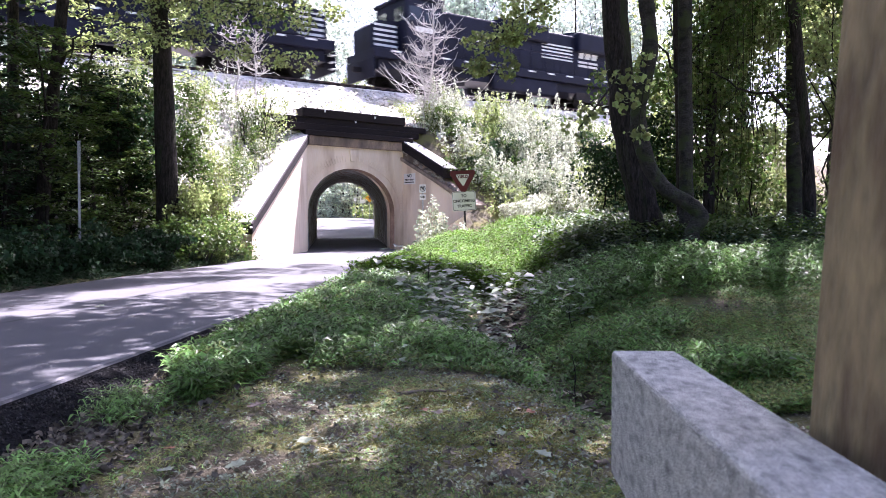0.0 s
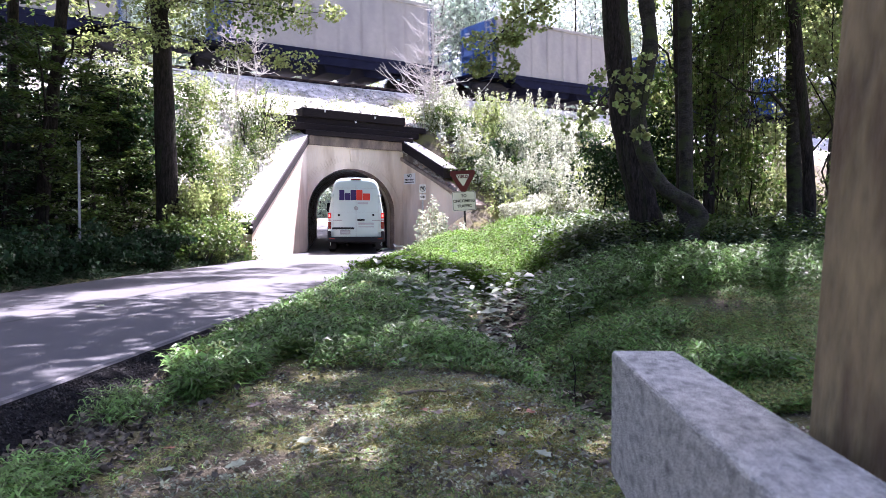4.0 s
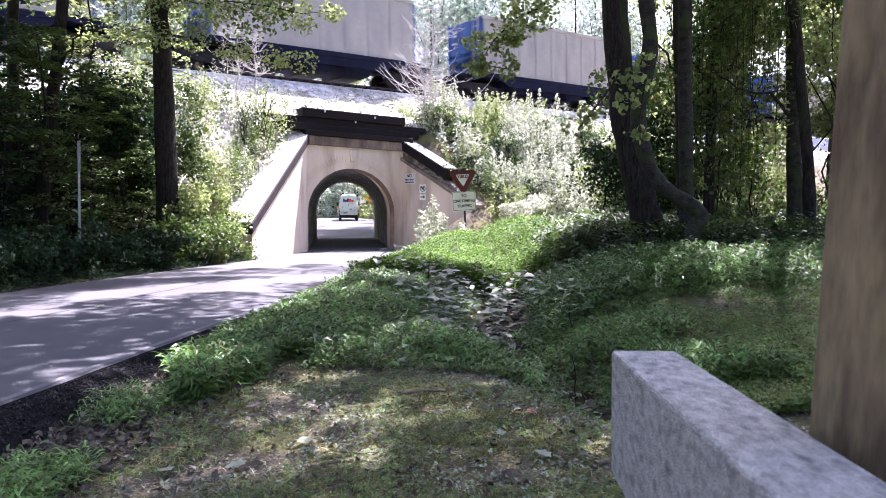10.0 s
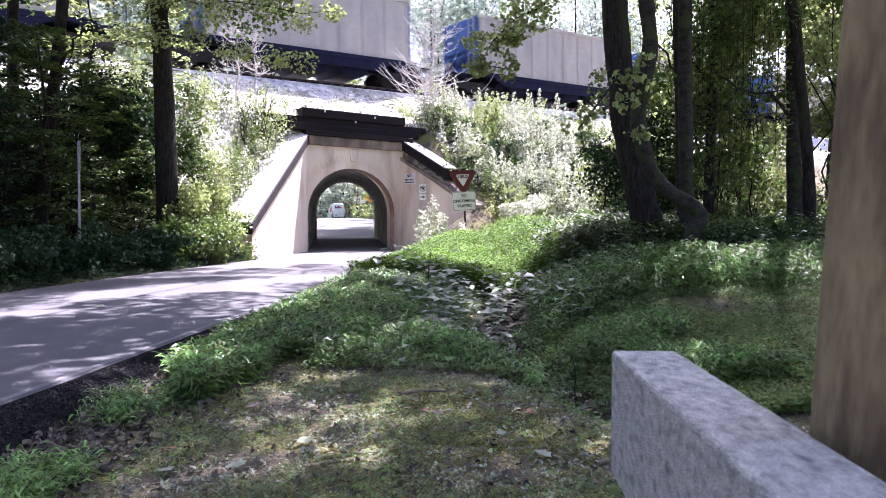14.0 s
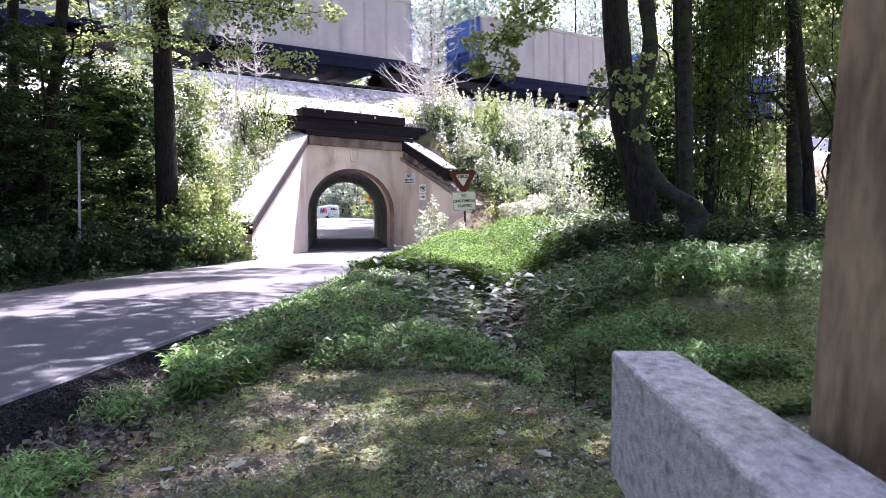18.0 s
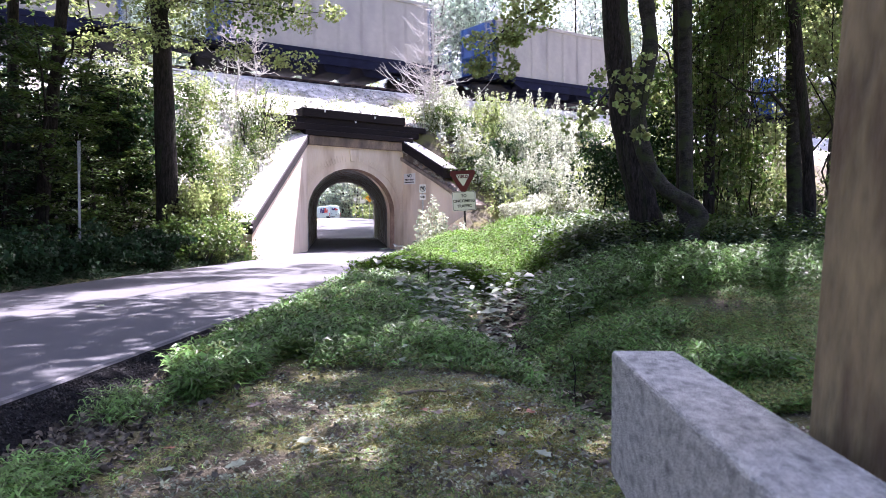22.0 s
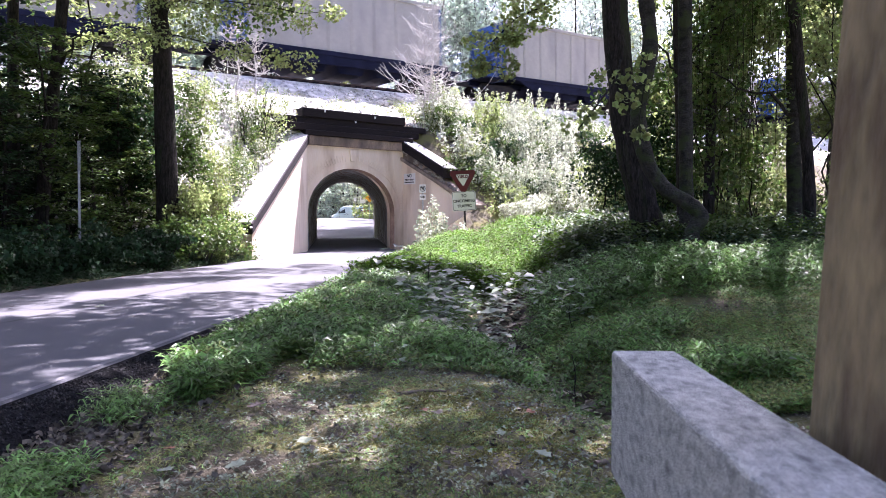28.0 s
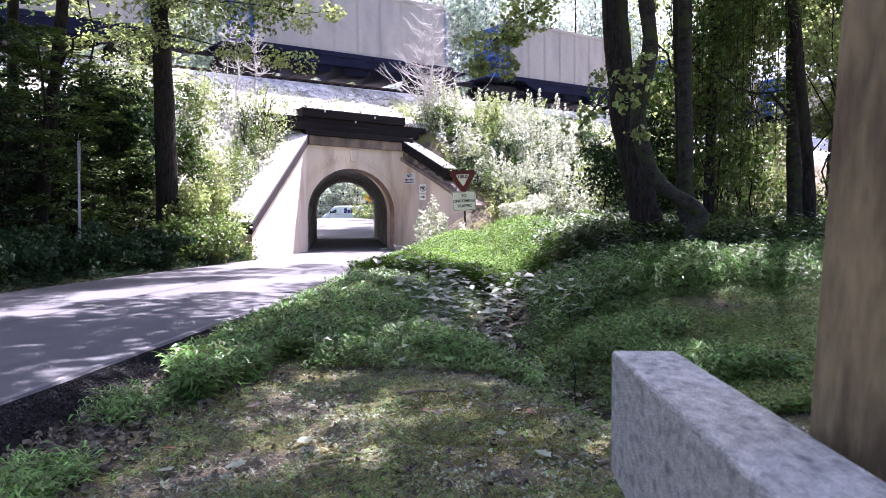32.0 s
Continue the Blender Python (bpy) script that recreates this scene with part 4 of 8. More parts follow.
    bm = prism([(8.604, 1.724), (10.4, 1.724), (10.4, 2.9), (10.0, 3.15), (8.604, 3.25)], "y", -0.9, 0.9)
    part("nose", bm, M_loco, lo)
    for e in (-1, 1):
        part("coupler", box(min(e * hl, e * (hl - 0.6)), -0.13, 0.75, max(e * hl, e * (hl - 0.6)), 0.13, 1.0, 0.03), M_steel, lo)
        part("pilot_plate", box(e * (hl - 0.5) - 0.04, -1.45, 0.35, e * (hl - 0.5) + 0.04, 1.45, 1.27, 0.02), M_loco, lo)
        bm = bmesh.new()
        for j in range(4):
            box(e * (hl - 0.62) - 0.12, -1.5, 0.45 + j * 0.3, e * (hl - 0.62) + 0.12, -1.15, 0.49 + j * 0.3, bm=bm)
        part("steps", bm, M_white, lo, "white-edged steps")
        xc = e * 7.0
        for sy in (-1, 1):
            pr = [(-2.5, 0.95), (2.5, 0.95), (2.5, 0.5), (1.5, 0.38), (-1.5, 0.38), (-2.5, 0.5)]
            part("side_frame", prism(pr, "y", -0.08, 0.08), M_steel, lo, m=pose(xc, sy * 1.1, 0))
        for ax in (-1.8, 0, 1.8):
            bm = cyl((xc + ax, -1.0, 0.51), (xc + ax, 1.0, 0.51), 0.09, seg=8)
            for sy in (-1, 1):
                cyl((xc + ax, sy * 0.68, 0.51), (xc + ax, sy * 0.82, 0.51), 0.51, seg=20, bm=bm)
            part("wheelset", bm, M_steel, lo)
    # the bodywork stands taller than it is drawn above
    for ob in lo.children:
        if not ob.name.startswith(("wheelset", "side_frame")):
            ob.data.transform(Matrix.Diagonal((1, 1, 1.09, 1)))
    return shrink(lo)
# ---------------------------------------------------------------- delivery van (y runs forward from its rear, x to its right)
VAN_LEN, REAR_AX, FRONT_AX, TYRE = 6.945, 1.616, 5.941, 0.362
VZ = [0.36, 0.42, 0.48, 0.54, 0.60, 0.66, 0.72, 0.78, 0.84, 0.90, 0.96, 1.05, 1.20, 1.35, 1.46, 1.60, 1.75, 1.90, 2.05, 2.20, 2.35, 2.47, 2.56, 2.62, 2.665, 2.69, 2.70]
VX = [0.90, 0.94, 0.965, 0.98, 0.985, 0.988, 0.99, 0.99, 0.99, 0.99, 0.988, 0.985, 0.98, 0.975, 0.96, 0.935, 0.91, 0.885, 0.86, 0.835, 0.805, 0.77, 0.72, 0.65, 0.54, 0.30, 0.0]
ROOF_U = [0.0, 0.05, 0.12, 0.3, 0.8, 4.2, 4.7, 5.05, 5.35, 5.65, 6.15, 6.30, 6.55, 6.75, 6.88, 6.945]
ROOF_Z = [2.52, 2.60, 2.65, 2.69, 2.71, 2.72, 2.69, 2.58, 2.36, 2.02, 1.50, 1.42, 1.32, 1.20, 1.02, 0.80]
WID_U = [0.0, 0.06, 0.2, 5.2, 5.9, 6.3, 6.6, 6.8, 6.945]
WID_K = [0.955, 0.98, 1.0, 1.0, 0.985, 0.95, 0.89, 0.80, 0.62]


def van_zmap(u, z):
    """Squeezes the section's heights under the roofline at u."""
    top = np.interp(u, ROOF_U, ROOF_Z)
    b = 0.62 if u > 5.9 else 0.96
    b = min(b, top - 0.1)
    return z if z <= b else b + (z - b) * (top - b) / (2.70 - b)


def van_x(u, z):
    """Half width of the body at u and true height z."""
    top = np.interp(u, ROOF_U, ROOF_Z)
    b = 0.62 if u > 5.9 else 0.96
    b = min(b, top - 0.1)
    zz = z if z <= b else b + (z - b) * (2.70 - b) / (top - b)
    # the nose keeps its width higher up
    k = np.interp(u, [5.3, 6.3], [0, 1])
    full = np.interp(zz, VZ, VX)
    bonnet = np.interp(zz, [0.36, 0.7, 1.6, 2.3, 2.6, 2.70], [0.92, 0.99, 0.95, 0.78, 0.5, 0.0])
    return float((full * (1 - k) + bonnet * k) * np.interp(u, WID_U, WID_K))


def build_van():
    van = thing("delivery_van", "white high-roof delivery van with purple and orange lettering shapes", "van", pose(-5.6, -6, 0))
    us = sorted(set(list(np.round(np.arange(0, 6.93, 0.09), 3)) + [0.03, 0.06, 0.12, 6.9, 6.945]))
    zs = VZ
    V, F = [], []
    nz = len(zs)
    for sgn in (1, -1):
        o = len(V)
        for u in us:
            for z in zs:
                zz = van_zmap(u, z)
                if u < REAR_AX - 0.5 and zz < 0.66:
                    zz = 0.47 + (zz - 0.36) * 0.19 / 0.30
                V.append((sgn * van_x(u, zz), u, zz))
        for i in range(len(us) - 1):
            for j in range(nz - 1):
                c = np.mean([V[o + i * nz + j], V[o + (i + 1) * nz + j + 1]], axis=0)
                if min(math.hypot(c[1] - REAR_AX, c[2] - TYRE), math.hypot(c[1] - FRONT_AX, c[2] - TYRE)) < 0.505:
                    continue
                q = (o + i * nz + j, o + (i + 1) * nz + j, o + (i + 1) * nz + j + 1, o + i * nz + j + 1)
                F.append(q if sgn > 0 else q[::-1])
    half = len(us) * nz
    for i, rev in ((0, False), (len(us) - 1, True)):
        for j in range(nz - 1):
            a, b = i * nz + j, half + i * nz + j
            q = (b, a, a + 1, b + 1)
            F.append(q[::-1] if rev else q)
    part("body", mesh_of("body", np.array(V), np.array(F), M_van, True), None, van)
    part("floor_pan", box(-0.88, 0.1, 0.40, 0.88, 6.7, 0.48), M_black, van)
    part("wheel_well", box(-0.86, 1.1, 0.49, 0.86, 6.5, 1.0), M_black, van)

    def patch(name, sgn, u0, u1, z0, z1, mat, off=0.006, nu=8, nz_=6, label="", shape=None):
        """A sheet that follows the body's side."""
        P, Q = [], []
        for i in range(nu + 1):
            for j in range(nz_ + 1):
                a, b = i / nu, j / nz_
                u, z = u0 + (u1 - u0) * a, z0 + (z1 - z0) * b
                if shape:
                    u, z = shape(a, b)
                P.append((sgn * (van_x(u, z) + off), u, z))
        for i in range(nu):
            for j in range(nz_):
                q = (i * (nz_ + 1) + j, (i + 1) * (nz_ + 1) + j, (i + 1) * (nz_ + 1) + j + 1, i * (nz_ + 1) + j + 1)
                Q.append(q if sgn > 0 else q[::-1])
        return part(name, mesh_of(name, np.array(P), np.array(Q), mat, True), None, van, label)

    for sgn in (1, -1):
        # dark rubbing strips, sill and arch trims
        for a, b, mt in ((0.16, REAR_AX - 0.50, M_strip), (REAR_AX + 0.50, FRONT_AX - 0.50, M_van)):
            patch("side_strip", sgn, a, b, 0.68, 0.95, mt, 0.016, 12, 2, "dark blue-grey corner strip" if mt is M_strip else "white rubbing strip")
            patch("strip_edge", sgn, a, b, 0.655, 0.68, M_strip, 0.008, 12, 1)
            patch("sill", sgn, a, b, 0.37, 0.43, M_plastic, 0.01, 12, 1)
        patch("side_strip", sgn, FRONT_AX + 0.44, 6.88, 0.42, 0.72, M_plastic, 0.02, 6, 2)
        for ax in (REAR_AX, FRONT_AX):
            P, Q = [], []
            k = 24
            for i in range(k + 1):
                a = math.radians(-12 + 204 * i / k)
                for r, off in ((0.44, 0.0), (0.44, 0.022), (0.53, 0.022), (0.545, 0.0)):
                    u, z = ax + r * math.cos(a), TYRE + r * math.sin(a)
                    P.append((sgn * (van_x(min(u, 6.9), max(z, 0.37)) + off), u, z))
            for i in range(k):
                for j in range(3):
                    Q.append((i * 4 + j, i * 4 + j + 1, (i + 1) * 4 + j + 1, (i + 1) * 4 + j))
            part("arch_trim", mesh_of("arch_trim", np.array(P), np.array(Q), M_van, True), None, van)
            part("mud_flap", box(sgn * 0.84 - 0.13, ax - 0.52, 0.12, sgn * 0.84 + 0.13, ax - 0.49, 0.5), M_plastic, van)
        # panel seams and the recessed panels' lines
        for u in (0.55, 2.55, 3.95, 4.42, 5.48):
            z_top = min(2.35, np.interp(u, ROOF_U, ROOF_Z) - 0.3)
            patch("panel_seam", sgn, u, u + 0.014, 0.45, z_top, M_plastic, 0.002, 1, 14)
        patch("body_crease", sgn, 0.3, 5.6, 1.30, 1.315, M_greytext, 0.002, 20, 1)
        patch("body_crease", sgn, 0.3, 4.4, 1.455, 1.47, M_strip, 0.003, 20, 1)
        patch("roof_gutter", sgn, 0.15, 4.75, 2.44, 2.46, M_greytext, 0.004, 20, 1)
        # front door window, quarter light
        patch("door_window", sgn, 0, 0, 0, 0, M_glass, 0.008, 8, 6, "dark side window",
              shape=lambda a, b: (4.55 + 1.12 * a + 0.06 * b - (0.55 * b * a), 1.52 - 0.06 * a + b * (0.72 - 0.30 * a)))
        for u in (4.17, 4.62):
            part("door_handle", box(sgn * 0.995 - 0.02, u - 0.10, 1.28, sgn * 0.995 + 0.02, u + 0.10, 1.33, 0.012), M_plastic, van, "black door handle")
        bm = box(sgn * 1.09 - 0.11, 5.42, 1.50, sgn * 1.09 + 0.11, 5.60, 1.90, 0.075)
        part("door_mirror", bm, M_plastic, van, "black door mirror")
        part("mirror_arm", box(min(sgn * 0.86, sgn * 1.02), 5.46, 1.52, max(sgn * 0.86, sgn * 1.02), 5.54, 1.60, 0.015), M_plastic, van)
        # tall tail lamps on the rear corners
        part("tail_lamp", box(sgn * 0.925 - 0.055, -0.02, 0.87, sgn * 0.925 + 0.055, 0.12, 1.20, 0.02), M_redlens, van, "red tail lamp")
        part("brake_lamp", box(sgn * 0.925 - 0.055, -0.02, 1.24, sgn * 0.925 + 0.055, 0.12, 1.44, 0.02), M_brake, van, "lit red brake lamp")
        part("lamp_core", box(sgn * 0.925 - 0.03, -0.026, 1.30, sgn * 0.925 + 0.03, 0.02, 1.38, 0.008), M_bulb, van)
        part("reverse_lamp", box(sgn * 0.925 - 0.057, -0.024, 1.12, sgn * 0.925 + 0.057, 0.1, 1.17, 0.01), M_whitelens, van)
        patch("headlamp", sgn, 0, 0, 0, 0, M_whitelens, 0.012, 5, 4, "clear headlamp", shape=lambda a, b: (6.45 + 0.38 * a, 0.92 + 0.30 * b - 0.10 * a * b))
        # lettering on the side as plain blocks in its two colours
        n0 = 0.75 if sgn > 0 else 3.35
        step = 1 if sgn > 0 else -1
        blocks = [(0.00, 0.37, 0.86, M_purple), (0.41, 0.37, 0.60, M_purple), (0.80, 0.385, 0.86, M_purple), (1.20, 0.38, 0.86, M_orange), (1.61, 0.43, 0.56, M_orange)]
        for du, w, h, mt in blocks:
            a, b = n0 + step * du * 1.28, n0 + step * (du + w) * 1.28
            lo, hi = min(a, b), max(a, b)
            patch("letter_block", sgn, lo, hi, 1.52, 1.52 + h * 0.93, mt, 0.007, 4, 8, "purple letter shape" if mt is M_purple else "orange letter shape")
        a, b = n0 + step * 1.55, n0 + step * 2.55
        patch("small_text_bar", sgn, min(a, b), max(a, b), 1.335, 1.43, M_greytext, 0.006, 4, 1)
        if sgn > 0:
            patch("small_text_bar", sgn, 4.0, 4.4, 1.10, 1.14, M_greytext, 0.006, 2, 1)
            patch("small_text_bar", sgn, 4.75, 5.1, 1.12, 1.16, M_greytext, 0.006, 2, 1)

    # rear doors
    def rear(name, x0, x1, z0, z1, mat, d=0.012, label="", bev=0.0):
        return part(name, box(x0, -d, z0, x1, 0.0, z1, bev), mat, van, label)

    rear("door_seam", -0.007, 0.007, 0.56, 2.42, M_seam, 0.004)
    for x in (-0.80, 0.80):
        rear("door_seam", x - 0.005, x + 0.005, 0.56, 2.30, M_seam, 0.004)
    rear("door_seam", -0.80, 0.80, 2.30, 2.31, M_seam, 0.004)
    rear("door_crease", -0.80, 0.80, 1.46, 1.468, M_seam, 0.005)
    rear("number_plate_recess", -0.83, -0.06, 0.86, 0.93, M_plastic, 0.03)
    rear("number_plate", -0.56, -0.20, 0.68, 0.83, M_galv, 0.02)
    rear("plate_text_bar", -0.51, -0.25, 0.72, 0.79, M_greytext, 0.024)
    rear("door_handle", 0.04, 0.30, 1.16, 1.22, M_plastic, 0.05, "black door handle", 0.01)
    rear("badge_bar", -0.80, -0.50, 1.155, 1.18, M_galv, 0.008)
    rear("badge_bar", 0.56, 0.84, 1.155, 1.18, M_galv, 0.008)
    for x in (-0.60, 0.60):
        part("door_buffer", cyl((x, -0.02, 1.36), (x, 0.0, 1.36), 0.04, seg=12), M_plastic, van)
    part("round_badge", cyl((0.0, -0.02, 1.60), (0.0, 0.0, 1.60), 0.075, seg=18), M_galv, van)
    for x0, w, h, mt in ((-0.58, 0.175, 0.36, M_purple), (-0.39, 0.185, 0.25, M_purple), (-0.19, 0.195, 0.36, M_purple), (0.01, 0.215, 0.36, M_orange), (0.24, 0.25, 0.24, M_orange)):
        rear("letter_block", x0, x0 + w, 1.88, 1.88 + h, mt, 0.008, "purple letter shape" if mt is M_purple else "orange letter shape")
    rear("small_text_bar", 0.05, 0.42, 1.74, 1.81, M_greytext, 0.006)
    rear("small_text_bar", 0.08, 0.62, 1.02, 1.09, M_greytext, 0.006)
    rear("small_text_bar", 0.08, 0.62, 0.93, 0.97, M_greytext, 0.006)
    part("high_brake_lamp", box(-0.17, 0.02, 2.585, 0.17, 0.12, 2.635, 0.01), M_redlens, van, "red high brake lamp")
    for x in (-0.83, 0.83):
        for z in (0.75, 2.0):
            part("door_hinge", box(x - 0.05, -0.03, z, x + 0.05, 0.03, z + 0.08, 0.01), M_van, van)
    bm = box(-0.96, -0.14, 0.43, 0.96, 0.10, 0.60, 0.03)
    part("rear_bumper", bm, M_plastic, van, "dark grey step bumper")
    for sgn in (-1, 1):
        part("bumper_corner", box(sgn * 0.935 - 0.06, -0.10, 0.44, sgn * 0.935 + 0.06, 0.35, 0.80, 0.03), M_plastic, van)
        part("bumper_reflector", box(sgn * 0.84 - 0.09, -0.146, 0.52, sgn * 0.84 + 0.09, -0.13, 0.555), M_redlens, van)
    part("exhaust", cyl((-0.3, 0.3, 0.30), (-0.3, 1.3, 0.32), 0.05, seg=10), M_steel, van)
    part("rear_axle", cyl((-0.8, REAR_AX, TYRE), (0.8, REAR_AX, TYRE), 0.07, seg=10), M_steel, van)
    part("spare_wheel", cyl((0, 0.75, 0.36), (0, 0.75, 0.54), 0.33, seg=20), M_tyre, van)
    # windscreen
    P, Q = [], []
    for i in range(9):
        for j in range(7):
            u = 5.12 + 1.02 * j / 6
            z = float(np.interp(u, ROOF_U, ROOF_Z))
            x = (-1 + 2 * i / 8) * (0.56 + 0.20 * j / 6)
            P.append((x, u + 0.02 - 0.07 * abs(x) ** 2, z + 0.012 - 0.02 * abs(x)))
    for i in range(8):
        for j in range(6):
            Q.append((i * 7 + j, i * 7 + j + 1, (i + 1) * 7 + j + 1, (i + 1) * 7 + j))
    part("windscreen", mesh_of("windscreen", np.array(P), np.array(Q), M_glass, True), None, van)
    part("grille", box(-0.42, 6.90, 0.72, 0.42, 6.965, 0.98, 0.03), M_plastic, van)
    part("front_bumper", box(-0.72, 6.72, 0.34, 0.72, 6.99, 0.58, 0.06), M_plastic, van)
    # wheels: parts of their own that roll
    wheels = []
    for sgn in (1, -1):
        for ax in (REAR_AX, FRONT_AX):
            w = new("wheel")
            w.parent = van
            w.matrix_basis = pose(sgn * 0.86, ax, TYRE)
            x0, x1 = (-0.12, 0.12)
            V, F = [], []
            prof = [(-0.11, 0.21), (-0.12, 0.30), (-0.10, 0.352), (-0.05, TYRE), (0.05, TYRE), (0.10, 0.352), (0.12, 0.30), (0.11, 0.21)]
            k = 36
            for i in range(k):
                a = 2 * math.pi * i / k
                for px, r in prof:
                    V.append((px, r * math.cos(a), r * math.sin(a)))
            for i in range(k):
                for j in range(len(prof) - 1):
                    i2 = (i + 1) % k
                    F.append((i * 8 + j, i2 * 8 + j, i2 * 8 + j + 1, i * 8 + j + 1))
            part("tyre", mesh_of("tyre", np.array(V), np.array(F), M_tyre, True), None, w)
            bm = cyl((sgn * 0.02, 0, 0), (sgn * 0.06, 0, 0), 0.215, seg=28)
            cyl((sgn * 0.06, 0, 0), (sgn * 0.12, 0, 0), 0.09, 0.07, seg=16, bm=bm)
            for j in range(16):
                a = 2 * math.pi * j / 16
                box(sgn * 0.06 - 0.012, 0.135 * math.cos(a) - 0.02, 0.135 * math.sin(a) - 0.02, sgn * 0.06 + 0.012, 0.135 * math.cos(a) + 0.02, 0.135 * math.sin(a) + 0.02, bm=bm)
            part("rim", bm, M_rim, w, "grey steel rim with holes")
            wheels.append((w, sgn, ax))
    return van, wheels


van, van_wheels = build_van()

# ---------------------------------------------------------------- timber guardrail beside the camera
def build_guardrail():
    gr = thing("timber_guardrail", "silvered weathered timber guard rail on a rough tan post", "guardrail", pose(0.475, 1.7, 0, 0, 0, -2.6))
    part("rail_beam", box(-0.075, -6.0, 0.345, 0.075, 0, 0.64, 0.008), M_rail_wood, gr, "silver-grey weathered timber beam")
    bm = box(-0.11, -0.11, -0.4, 0.11, 0.11, 1.65, 0.012)
    part("post", bm, M_post_wood, gr, "tan rough-sawn post with dark grain", pose(0.188, -0.70, 0, 0, 3.6, 2.6))


build_guardrail()


# ---------------------------------------------------------------- signs and posts
def letters(body, size, mat, m, parent, name="lettering"):
    cu = bpy.data.curves.new(name, "FONT")
    cu.body, cu.size, cu.align_x, cu.align_y, cu.extrude, cu.offset = body, size, "CENTER", "CENTER", 0.002, size * 0.03
    ob = bpy.data.objects.new(name, cu)
    scene.collection.objects.link(ob)
    dg = bpy.context.evaluated_depsgraph_get()
    me = bpy.data.meshes.new_from_object(ob.evaluated_get(dg))
    bpy.data.objects.remove(ob)
    me.materials.clear()
    return part(name, me, mat, parent, "", m)


def rounded(w, h, r, k=5):
    pts = []
    for cx, cy, a0 in ((w / 2 - r, h / 2 - r, 0), (-w / 2 + r, h / 2 - r, 90), (-w / 2 + r, -h / 2 + r, 180), (w / 2 - r, -h / 2 + r, 270)):
        for j in range(k + 1):
            a = math.radians(a0 + 90 * j / k)
            pts.append((cx + r * math.cos(a), cy + r * math.sin(a)))
    return pts


def post_part(parent, h, mat=None, lean=None):
    pr = [(-0.03, -0.012), (-0.03, 0.012), (-0.014, 0.012), (-0.014, -0.004), (0.014, -0.004), (0.014, 0.012), (0.03, 0.012), (0.03, -0.012)]
    return part("post", prism(pr, "z", -0.3, h), mat or M_galv, parent)


